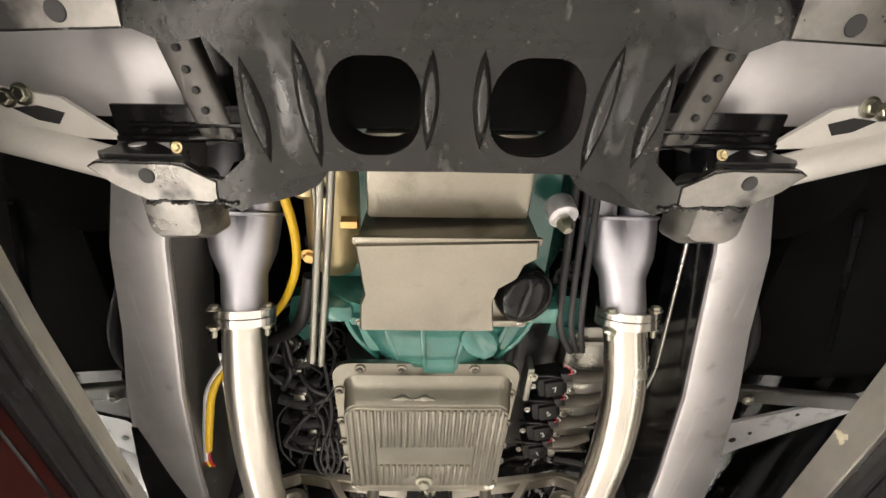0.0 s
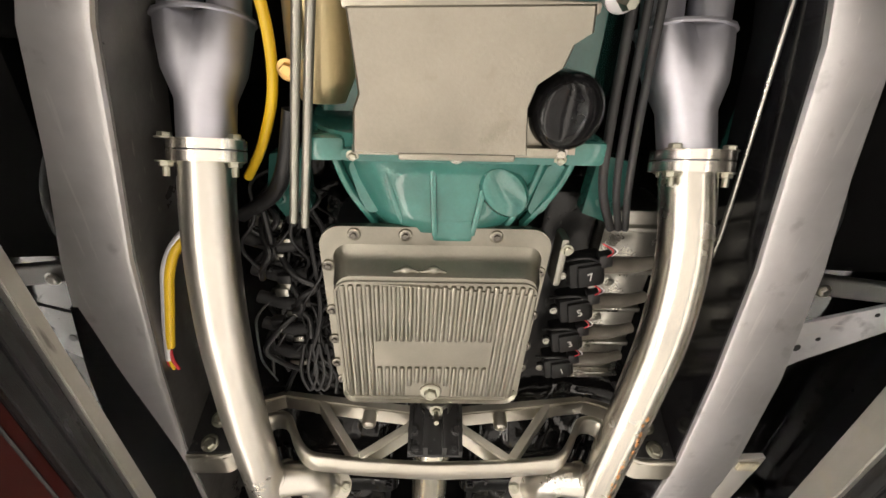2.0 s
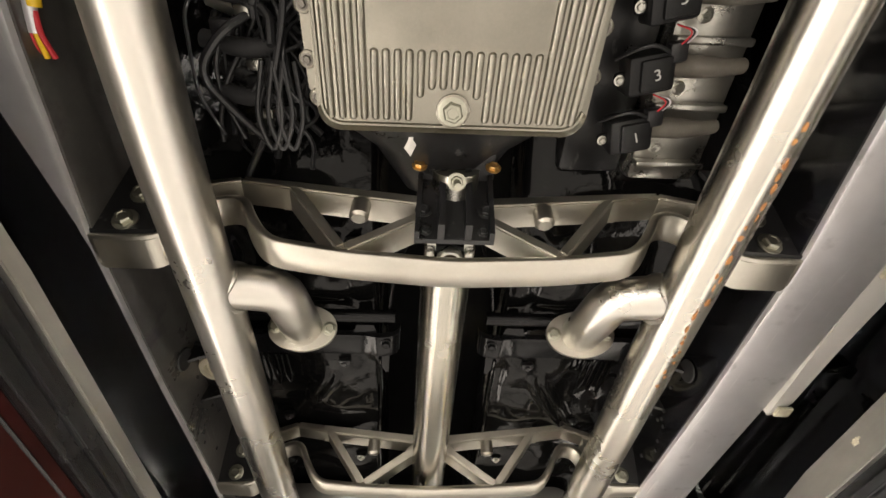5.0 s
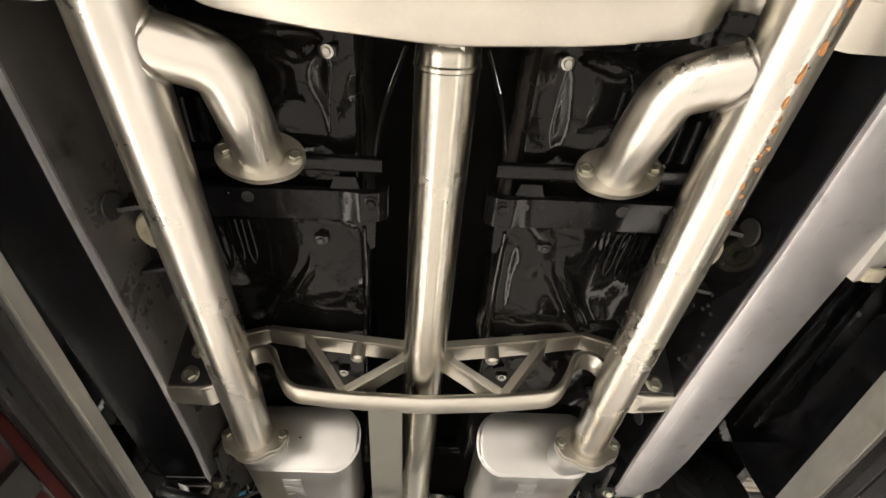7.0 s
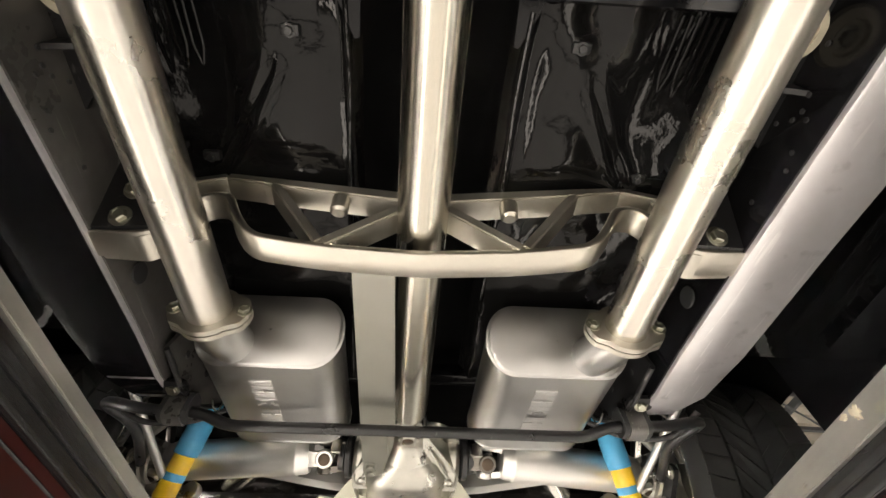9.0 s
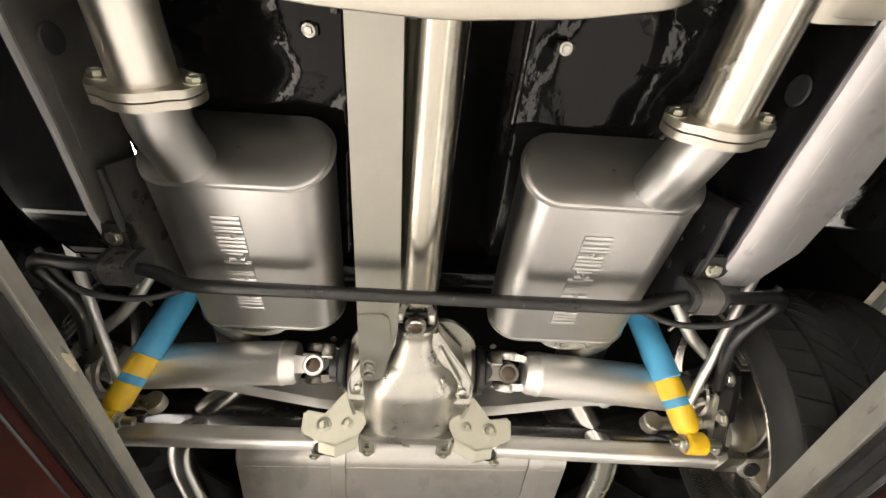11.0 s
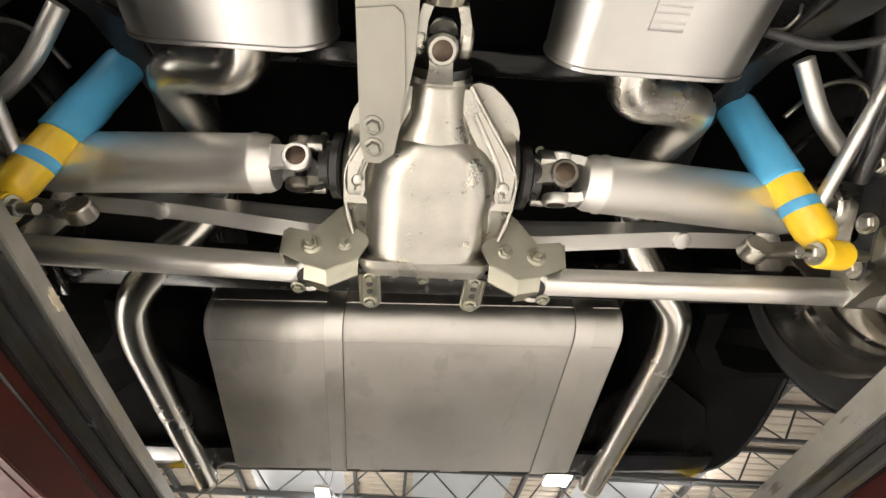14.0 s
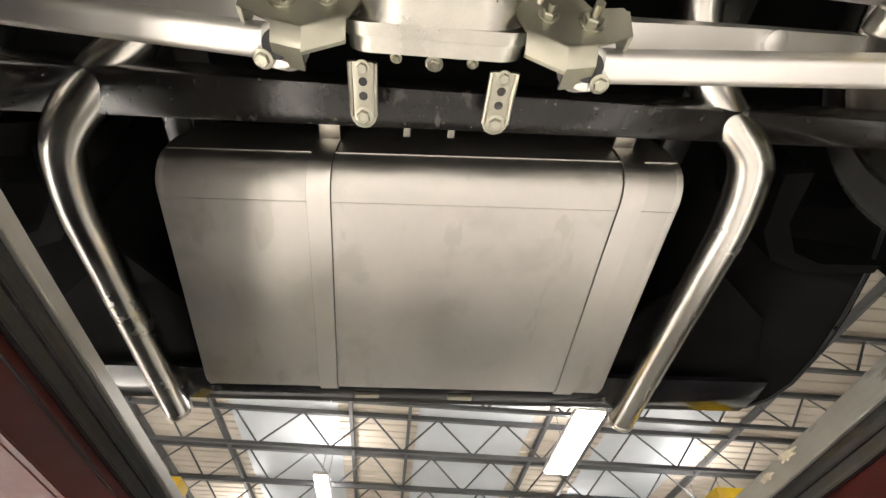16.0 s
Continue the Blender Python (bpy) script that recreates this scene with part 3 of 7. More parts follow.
# the gearbox mount on the first girder
t = thing("gearbox_mount", (AX, 0.90, 1.716), "black fabricated gearbox mount bolted to the crossmember", "bracket")
part("backplate", prism(B(), [(-0.047, 1.716), (0.047, 1.716), (0.047, 1.80), (0.036, 1.806), (-0.036, 1.806), (-0.047, 1.80)], lambda x, z: (AX + x, 0.915 - 0.45 * (z - 1.713), z), lambda x, z: (AX + x, 0.921 - 0.45 * (z - 1.713), z)), SATINBLACK, t)
for s in sides():
    part("rib", prism(B(), [(0.012, 1.716), (0.02, 1.716), (0.02, 1.806), (0.012, 1.806)], lambda x, z: (X(s, x), 0.895 - 0.45 * (z - 1.713), z), lambda x, z: (X(s, x), 0.916 - 0.45 * (z - 1.713), z)), SATINBLACK, t)
    part("side_lip", prism(B(), [(0.041, 1.716), (0.047, 1.716), (0.047, 1.80), (0.041, 1.80)], lambda x, z: (X(s, x), 0.905 - 0.45 * (z - 1.713), z), lambda x, z: (X(s, x), 0.916 - 0.45 * (z - 1.713), z)), SATINBLACK, t)
    bolt((X(s, 0.038), 0.895, 1.752), (0, -1, -0.5), 0.0075, t, SATINBLACK)
    bolt((X(s, 0.034), 0.907, 1.724), (0, -1, -0.5), 0.005, t, SATINBLACK)
    bolt((X(s, 0.046), 0.855, 1.795), (0, -1, -0.4), 0.007, t, BRASS)
bolt((AX, 0.862, 1.765), (0, -0.3, -1), 0.008, t)
part("stud", rod(B(), (AX, 0.862, 1.765), (AX, 0.855, 1.735), 0.0045, n=10), ZINC, t)
part("rubber_block", slab(B(), (AX - 0.05, 0.83, 1.80), (AX + 0.05, 0.88, 1.83), 0.006), RUBBER, t)


# ---- exhaust ----
PIPE = 0.0318


def exhaust(s):
    t = thing("exhaust_pipe", (X(s, 0.28), 0.95, 1.67), "brushed stainless exhaust pipe with a dump branch" + (", rust along its seam" if s > 0 else ""), "exhaust", "exhaust pipes")
    # how far the pipe stands from the centre line: at the flange, along the pipe, at its end, and where the headers merge
    off = (0.292, 0.292, 0.292, 0.297, 0.294, 0.302, 0.294) if s < 0 else (0.281, 0.294, 0.296, 0.295, 0.294, 0.314, 0.262)
    path = [(X(s, o), y, z) for o, y, z in zip(off, (0.405, 0.50, 0.615, 0.78, 1.0, 1.665), (1.758, 1.722, 1.700, 1.701, 1.708, 1.752))]
    part("pipe", hose(B(), path, PIPE, 0.12, 28), RUSTED if s > 0 else STAINLESS, t)
    if s > 0:
        random.seed(21)
        for k in range(26):
            y = 0.76 + 0.0145 * k + random.uniform(-0.006, 0.006)
            c = Vector((float(np.interp(y, [p[1] for p in path], [p[0] for p in path])), y, float(np.interp(y, [p[1] for p in path], [p[2] for p in path]))))
            q = radians(-84 + random.uniform(-7, 9))
            n = Vector((math.cos(q), 0, math.sin(q)))
            w = Vector((-math.sin(q), 0, math.cos(q)))
            h, l = random.uniform(0.0010, 0.0038), random.uniform(0.003, 0.008)
            ring_ = [(random.uniform(0.6, 1.2) * math.cos(a), random.uniform(0.6, 1.2) * math.sin(a)) for a in [i / 9 * 2 * math.pi for i in range(9)]]
            part("rust_spot", prism(B(), ring_, lambda a, b: c + n * (PIPE - 0.002) + Vector((0, a * l, 0)) + w * b * h, lambda a, b: c + n * (PIPE + 0.0006) + Vector((0, a * l * 0.9, 0)) + w * b * h * 0.9), RUST, t, "orange rust bloom")
    # merging collector in front of the flange
    bm = B()
    a, b = Vector((X(s, off[0]), 0.405, 1.762)), Vector((X(s, off[6]), 0.268, 1.825))
    d = (b - a).normalized()
    rings = []
    for f, w, h in ((0, 0.032, 0.032), (0.40, 0.033, 0.033), (0.62, 0.047, 0.040), (0.85, 0.053, 0.042), (1.0, 0.056, 0.040)):
        c = a.lerp(b, f)
        u = Vector((1, 0, 0))
        v = d.cross(u).normalized()
        rings.append([c + u * math.cos(k / 28 * 2 * math.pi) * w + v * math.sin(k / 28 * 2 * math.pi) * h * (1 - 0.42 * max(0, (f - 0.5) / 0.5) * math.exp(-(math.cos(k / 28 * 2 * math.pi) * 3.2) ** 2)) for k in range(28)])
    part("collector", loft(bm, rings), HEATED, t, "heat-blued merging collector")
    part("weld_bead", hose(B(), [a.lerp(b, 1.0) + Vector((math.cos(q) * 0.056, 0, 0)) + v * math.sin(q) * 0.041 for q in [k / 16 * 2 * math.pi for k in range(17)]], 0.003, 0, 6), HEATED, t)
    for o in (-0.028, 0.028):
        part("header_tube", hose(B(), [b + Vector((o, 0.012, -0.003)), b + Vector((o, -0.07, 0.03)), b + Vector((o * 1.6 - s * 0.02, -0.16, 0.09)), b + Vector((o * 2 - s * 0.06, -0.20, 0.2))], 0.024, 0.06, 18), HEATED, t)
    n = Vector((0, 0.93, -0.36)).normalized()
    c = Vector((X(s, off[0]), 0.405, 1.760))
    u, v = Vector((1, 0, 0)), n.cross(Vector((1, 0, 0)))
    for k, (lo, hi) in enumerate(((-0.016, -0.005), (-0.003, 0.009))):
        outline = [(math.cos(q) * 0.0415 * (1 + 0.20 * max(0.0, math.cos(1.5 * (q - radians(20)))) ** 2), math.sin(q) * 0.0415 * (1 + 0.20 * max(0.0, math.cos(1.5 * (q - radians(20)))) ** 2)) for q in [i / 48 * 2 * math.pi for i in range(48)]]
        part("flange", prism(B(), outline, lambda p, q: c + n * lo + u * p + v * q, lambda p, q: c + n * hi + u * p + v * q), RIM, t)
    for q in (20, 140, 260):
        p = c + u * math.cos(radians(q)) * 0.042 + v * math.sin(radians(q)) * 0.042
        bolt(p + n * 0.009, n, 0.0075, t)
        part("bolt_end", rod(B(), p + n * 0.012, p + n * 0.026, 0.004, n=8), ZINC, t)
        bolt(p - n * 0.016, -n, 0.0075, t)
    # the dump branch with its closed flange
    e = hose(B(), [(X(s, 0.296), 0.988, 1.713), (X(s, 0.254), 1.002, 1.727), (X(s, 0.222), 1.016, 1.738), (X(s, 0.215), 1.062, 1.750), (X(s, 0.217), 1.126, 1.784)], 0.029, 0.075, 28)
    branch = part("dump_branch", e, STAINLESS, t)
    part("weld_bead", hose(B(), [Vector((X(s, 0.268), 0.998, 1.722)) + Vector((s * 0.006 * math.sin(q * 3), math.cos(q) * 0.031, math.sin(q) * 0.031)) for q in [k / 20 * 2 * math.pi for k in range(21)]], 0.0032, 0, 6), STAINLESS, branch)
    part("weld_bead", hose(B(), [Vector((X(s, 0.238), 1.009, 1.735)) + Vector((0, math.cos(q) * 0.0292, math.sin(q) * 0.0292)) for q in [k / 20 * 2 * math.pi for k in range(21)]], 0.0012, 0, 6), STAINLESS, branch)
    fl = Vector((X(s, 0.217), 1.122, 1.781))
    n2 = Vector((s * 0.10, 0.84, 0.54)).normalized()
    v2 = n2.cross(Vector((1, 0, 0))).normalized()
    u2 = v2.cross(n2)
    outline = [((0.037 + 0.015 * abs(math.cos(q)) ** 3) * math.cos(q), (0.037 + 0.015 * abs(math.cos(q)) ** 3) * math.sin(q)) for q in [i / 40 * 2 * math.pi for i in range(40)]]
    part("dump_flange", prism(B(), outline, lambda p, q: fl + u2 * p + v2 * q, lambda p, q: fl + n2 * 0.009 + u2 * p + v2 * q), BILLET, branch)
    for o in (-0.041, 0.041):
        bolt(fl + u2 * o + n2 * 0.009, n2, 0.0075, branch, ZINC)
        bolt(fl + u2 * o - n2 * 0.001, -n2, 0.0080, branch, ZINC)
    # the flange before the silencer
    e2 = Vector((X(s, off[5]), 1.665, 1.752))
    n3 = Vector((s * 0.035, 1, 0.066)).normalized()
    outline = [((0.058 if abs(math.cos(q)) > 0.75 else 0.044) * math.cos(q), 0.044 * math.sin(q)) for q in [i / 32 * 2 * math.pi for i in range(32)]]
    u3, v3 = Vector((1, 0, 0)), Vector((0, -0.06, 1))
    for lo in (-0.008, 0.003):
        part("joint_flange", prism(B(), outline, lambda p, q: e2 + n3 * lo + u3 * p + v3 * q, lambda p, q: e2 + n3 * (lo + 0.009) + u3 * p + v3 * q), BILLET, t)
    for o in (-0.050, 0.050):
        bolt(e2 + u3 * o - n3 * 0.008, -n3, 0.008, t)
    return t


def silencer(s):
    t = thing("silencer", (X(s, 0.245), 1.88, 1.76), "polished stainless oval silencer with embossed marks along its belly", "silencer", "silencers")
    a, b = Vector((X(s, 0.245), 1.734, 1.804)), Vector((X(s, 0.252), 2.062, 1.848))
    d = (b - a).normalized()
    u = Vector((1, 0, 0))
    v = d.cross(u).normalized()
    v = v if v.z > 0 else -v

    def oval(c, k=1.0, grow=0.0, slant=0.0):
        """A flat-bellied section with round shoulders, its foot drawn back by the slant."""
        w, h = 0.122 * k + grow, 0.056 * k + grow
        return [c + u * p + v * (q - 0.007 * k * (1 - (p / w) ** 2) * (1 if q < 0 else -1)) + d * slant * (1 - q / 0.056) / 2 for p, q in rounded(-w, w, -h + 0.004 * k, h - 0.004 * k, h * 0.84, 11)]

    body = part("shell", loft(B(), [oval(a, slant=0.044), oval(b)], cap=False), MUFFLER, t)
    for c, sg, sl in ((a, -1, 0.044), (b, 1, 0.0)):
        part("seam", loft(B(), [oval(c - d * 0.004 * sg, 1, 0.0005, sl), oval(c - d * 0.003 * sg, 1, 0.002, sl), oval(c + d * 0.001 * sg, 1, 0.002, sl), oval(c + d * 0.002 * sg, 1, -0.002, sl)], cap=False), MUFFLER, t)
        part("end_cap", loft(B(), [oval(c + d * 0.001 * sg, 0.985, 0, sl), oval(c + d * 0.003 * sg, 0.97, 0, sl), oval(c + d * 0.004 * sg, 0.93, 0, sl), oval(c + d * 0.0045 * sg, 0.4, 0, sl), oval(c + d * 0.0045 * sg, 0.02, 0, sl)], cap=False), MUFFLER, t)
    part("inlet_neck", hose(B(), [(X(s, 0.302 if s < 0 else 0.314), 1.668, 1.752), (X(s, 0.306), 1.71, 1.760), (X(s, 0.300), 1.78, 1.792)], 0.034, 0.02, 24), MUFFLER, t)
    # embossed bars in place of the maker's name, along the belly
    for k in range(9):
        f = 0.30 + k * 0.064
        c = a.lerp(b, f) - v * 0.0585 - u * 0.012
        h = 0.038 if k not in (3,) else 0.022
        bm = B()
        for o, wd in ((-0.007, 0.003), (0.006, 0.003)) if k % 2 else ((0.0, 0.004), (0.0085, 0.003), (-0.0085, 0.003)):
            q0 = c + d * o
            loft(bm, [[q0 + u * (-h / 2) + d * sx * wd * m - v * e for sx in (-1, 1)] + [q0 + u * (h / 2) + d * sx * wd * m - v * e for sx in (1, -1)] for m, e in ((1.5, -0.003), (1.4, -0.0004), (0.5, 0.0005))])
        if k % 2:
            q0 = c
            loft(bm, [[q0 + u * (h * 0.1 - 0.003 * m) + d * sx * 0.009 - v * e for sx in (-1, 1)] + [q0 + u * (h * 0.1 + 0.003 * m) + d * sx * 0.009 - v * e for sx in (1, -1)] for m, e in ((1.5, -0.003), (1.4, -0.0004), (0.5, 0.0005))])
        part("embossed_bar", bm, MUFFLER, body)
    return t


def tailpipe(s):
    t = thing("tailpipe", (X(s, 0.5), 2.9, 1.80), "polished stainless tailpipe arching over the axle", "exhaust", "tailpipes")
    path = [(X(s, 0.236), 1.99, 1.834), (X(s, 0.246), 2.116, 1.850), (X(s, 0.374), 2.120, 1.868), (X(s, 0.360), 2.232, 1.930), (X(s, 0.366), 2.32, 1.960), (X(s, 0.395), 2.40, 1.93), (X(s, 0.47) - 0.02, 2.475, 1.885), (X(s, 0.528) - 0.026, 2.535, 1.858),
            (X(s, 0.550) - 0.026, 2.64, 1.852), (X(s, 0.563) - 0.012, 3.255, 1.845)]
    part("pipe", hose(B(), path, 0.0305, 0.052, 26, cap=False), BRIGHTPIPE, t)
    tip = Vector(path[-1])
    part("tip", lathe(B(), [(0.030, 0.0), (0.032, 0.004), (0.032, 0.014), (0.028, 0.016), (0.026, -0.03)], tip, (0, 1, -0.03), 26, cap=False), STAINLESS, t, "faintly yellowed rolled tip")
    part("slip_joint", hose(B(), [(X(s, 0.385), 2.345, 1.962), (X(s, 0.405), 2.405, 1.928)], 0.0335, 0, 24), STAINLESS, t)
    n = Vector((0.2 * s, 0.9, -0.5)).normalized()
    c = Vector((X(s, 0.40), 2.395, 1.934))
    u, v, d = basis(n)
    part("clamp_flange", lathe(B(), [(0.043, 0), (0.045, 0.002), (0.045, 0.012), (0.043, 0.014)], c, n, 24), BILLET, t)
    for o in (-0.042, 0.042):
        bolt(c + u * o + n * 0.013, n, 0.007, t)
    return t


for s in sides():
    exhaust(s)
    silencer(s)
    tailpipe(s)

# ---- propeller shaft ----
t = thing("propeller_shaft", (AX, 1.5, 1.77), "satin aluminium propeller shaft between gearbox and differential", "propeller shaft")
part("tube", lathe(B(), [(0.030, 0), (0.036, 0.012), (0.0362, 0.02), (0.0362, 1.0), (0.034, 1.012), (0.026, 1.03)], (AX - 0.002, 0.985, 1.795), (0.0, 1.025, 0.030), 40), SHAFT, t)
part("weld_ring", lathe(B(), [(0.036, 0), (0.038, 0.002), (0.038, 0.006), (0.036, 0.008)], (AX - 0.002, 1.01, 1.7957), (0, 1.025, 0.03), 40), SHAFT, t)


def joint(parent, c, axis, r, material, spin=0.0, other=None):
    """A universal joint: two yokes, the cross and its caps."""
    d = Vector(axis).normalized()
    u, v, _ = basis(d)
    u, v = u * math.cos(radians(spin)) + v * math.sin(radians(spin)), v * math.cos(radians(spin)) - u * math.sin(radians(spin))
    c = Vector(c)
    for w, sg in ((u, -1), (v, 1)):
        for e in (-1, 1):
            q = c + w * e * r * 0.78
            bm = B()
            lathe(bm, [(r * 0.50, -r * 0.16), (r * 0.54, -r * 0.10), (r * 0.54, r * 0.16), (r * 0.47, r * 0.24)], q, w * e, 22)
            loft(bm, [[q + d * sg * f * r + (v if w is u else u) * k * r * 0.38 * g + w * e * m * r * 0.18 - w * e * r * h for k, m in ((-1, -1), (1, -1), (1, 1), (-1, 1))] for f, g, h in ((0.1, 1.0, 0.0), (0.7, 1.1, 0.04), (1.25, 1.3, 0.22))])
            part("yoke_ear", bm, material if sg < 0 or other is None else other, parent)
            part("bearing_cap", lathe(B(), [(r * 0.34, 0), (r * 0.36, r * 0.02), (r * 0.36, r * 0.25), (r * 0.30, r * 0.285)], q, w * e, 18), pbr("dull_cap_steel", (0.085, 0.065, 0.05), 0.4, 1.0, 0.2, 40, 0.1, 300) if "dull_cap_steel" not in bpy.data.materials else bpy.data.materials["dull_cap_steel"], parent)
    part("cross", rod(rod(B(), c - u * r * 0.8, c + u * r * 0.8, r * 0.22, n=12), c - v * r * 0.8, c + v * r * 0.8, r * 0.22, n=12), SATINBLACK, parent)


joint(t, (AX, 0.975, 1.794), (0, 1, 0.03), 0.033, CAST)
joint(t, (AX, 2.055, 1.828), (0, 1, 0.1), 0.034, CAST)
part("front_yoke", rod(B(), (AX, 0.86, 1.80), (AX, 0.95, 1.796), 0.03), CAST, t)

# the long flat arm from the girder to the differential
t = thing("torque_arm", (AX - 0.063, 1.9, 1.75), "long flat steel arm bolted to the differential's flank", "link arm")
arm = [(-0.095, 1.565), (-0.036, 1.565), (-0.028, 1.98), (-0.030, 2.065), (-0.036, 2.10), (-0.052, 2.19), (-0.066, 2.205), (-0.090, 2.205), (-0.0965, 2.18)]
zf = lambda y: 1.757 + (y - 1.565) * 0.062
part("bar", prism(B(), arm, lambda x, y: (AX + x, y, zf(y)), lambda x, y: (AX + x, y, zf(y) + 0.012)), PLATE, t)
part("side_web", prism(B(), [(1.565, 0.0), (2.0, 0.0), (2.0, 0.05), (1.565, 0.045)], lambda y, z: (AX - 0.095, y, zf(y) + 0.011 + z), lambda y, z: (AX - 0.089, y, zf(y) + 0.011 + z)), PLATE, t)
part("doubler_plate", prism(B(), [(-0.0955, 2.02), (-0.055, 2.015), (-0.046, 2.022), (-0.043, 2.035), (-0.040, 2.10), (-0.052, 2.188), (-0.066, 2.203), (-0.090, 2.203), (-0.0955, 2.18)], lambda x, y: (AX + x, y, zf(y) - 0.004), lambda x, y: (AX + x, y, zf(y) + 0.0005)), PLATE, t)
for y in (2.150, 2.180):
    bolt((AX - 0.078, y, zf(y) - 0.0042), (0, 0.06, -1), 0.0095, t, PLATE)
for x in (-0.104, -0.026):
    part("upright_tab", slab(B(), (AX + x - 0.004, 1.545, 1.756), (AX + x + 0.004, 1.585, 1.80), 0.002), SATINBLACK, t)
part("cross_strip", slab(B(), (AX - 0.125, 1.566, 1.765), (AX - 0.01, 1.575, 1.777), 0.002), SATINBLACK, t)

# ---- rear axle ----
t = thing("differential", (AX, 2.25, 1.775), "bare cast aluminium differential housing with polished ribs", "differential")


def blob(c, w, f, h, n=32):
    """A rounded section at y: half width, half height, squareness."""
    out = []
    for i in range(n):
        q = i / n * 2 * math.pi
        out.append(Vector((c[0] + w * math.copysign(abs(math.cos(q)) ** f, math.cos(q)), c[1], c[2] + h * math.copysign(abs(math.sin(q)) ** f, math.sin(q)))))
    return out


nose = ((2.100, 0.042, 0.040, 1.860), (2.106, 0.0445, 0.0425, 1.860), (2.112, 0.042, 0.040, 1.860), (2.140, 0.047, 0.046, 1.859), (2.165, 0.060, 0.057, 1.857), (2.190, 0.078, 0.068, 1.855), (2.22, 0.094, 0.077, 1.852), (2.26, 0.100, 0.080, 1.850))
belly = ((2.166, 0.030, 0.030, 1.838), (2.176, 0.052, 0.048, 1.841), (2.190, 0.074, 0.062, 1.844), (2.206, 0.090, 0.071, 1.846), (2.224, 0.098, 0.076, 1.847), (2.25, 0.101, 0.0785, 1.848), (2.28, 0.0985, 0.080, 1.848), (2.31, 0.101, 0.081, 1.848), (2.345, 0.100, 0.081, 1.848), (2.353, 0.104, 0.082, 1.848))
case = part("housing", loft(B(), [blob((AX, y, z), w, 0.68, h, 48) for y, w, h, z in belly]), CAST, t, sharp=35)
part("nose", loft(B(), [blob((AX, y, z), w, 0.95, h, 40) for y, w, h, z in nose]), CAST, case)
part("rear_flange", prism(B(), rounded(-0.108, 0.108, 1.766, 1.96, 0.03, 5), lambda x, z: (AX + x, 2.352, z), lambda x, z: (AX + x, 2.366, z)), CAST, case)
part("rear_cover", prism(B(), rounded(-0.104, 0.104, 1.770, 1.955, 0.03, 5), lambda x, z: (AX + x, 2.367, z), lambda x, z: (AX + x * 0.97, 2.384, z * 0.995 + 0.0095)), CAST, case)
part("pinion_seal", lathe(B(), [(0.030, 0), (0.041, 0.002), (0.041, 0.012), (0.036, 0.016)], (AX, 2.086, 1.860), (0, 1, 0), 28), SATINBLACK, t)
for s in sides():
    # side arm, the web plate from the nose to it with a raised rim, and the stepped rib on the flank
    part("side_arm", lathe(B(), [(0.060, 0.0), (0.062, 0.02), (0.060, 0.042), (0.064, 0.046), (0.064, 0.056)], (X(s, 0.062), 2.25, 1.866), (s, 0, 0), 36), CAST, case)
    part("web_plate", prism(B(), [(0.034, 2.112), (0.044, 2.112), (0.080, 2.160), (0.108, 2.196), (0.122, 2.222), (0.122, 2.27), (0.05, 2.27), (0.035, 2.20)], lambda x, y: (X(s, x), y, 1.834 - max(0, y - 2.112) * 0.24), lambda x, y: (X(s, x), y, 1.862)), CAST, case)
    part("rim_rib", hose(B(), [(X(s, 0.042), 2.108, 1.836), (X(s, 0.079), 2.160, 1.824), (X(s, 0.107), 2.196, 1.815), (X(s, 0.121), 2.224, 1.809), (X(s, 0.121), 2.285, 1.803), (X(s, 0.108), 2.345, 1.800)], 0.0034, 0.02, 10), CAST, case)
    part("flank_rib", hose(B(), [(X(s, 0.050), 2.140, 1.824), (X(s, 0.076), 2.180, 1.808), (X(s, 0.096), 2.212, 1.800), (X(s, 0.106), 2.250, 1.800)], lambda f: 0.0042 - 0.0015 * f, 0.02, 8), CAST, case)
    part("flank_step", prism(B(), [(0.084, 2.258), (0.098, 2.252), (0.121, 2.292), (0.118, 2.350), (0.090, 2.350)], lambda x, y: (X(s, x * 0.94), y, 1.793 + max(0, x - 0.09) * 0.5), lambda x, y: (X(s, x), y, 1.86)), CAST, case)
    part("flank_boss", lathe(B(), [(0.008, 0), (0.008, 0.012), (0.005, 0.014)], (X(s, 0.102), 2.235, 1.806), (0, -0.2, -1), 14), CAST, case)
    part("side_wing", prism(B(), [(0.030, 2.118), (0.056, 2.112), (0.074, 2.116), (0.090, 2.128), (0.106, 2.144), (0.117, 2.160), (0.124, 2.178), (0.126, 2.20), (0.06, 2.20)], lambda x, y: (X(s, x), y, 1.868), lambda x, y: (X(s, x), y, 1.876)), CAST, case)
    part("side_cover", lathe(B(), [(0.068, -0.01), (0.068, 0.008), (0.060, 0.016), (0.045, 0.020)], (X(s, 0.108), 2.25, 1.866), (s, 0, 0), 32), CAST, case)
    for q in (200, 250, 300, 340):
        bolt((X(s, 0.117), 2.25 + 0.056 * math.cos(radians(q)), 1.866 + 0.056 * math.sin(radians(q))), (s, 0, 0), 0.006, t)
bolt((AX, 2.392, 1.776), (0, 0.4, -1), 0.0075, t)
for k in range(2):
    bolt((AX - 0.045 + 0.09 * k, 2.39, 1.781), (0, 0.3, -1), 0.005, t)


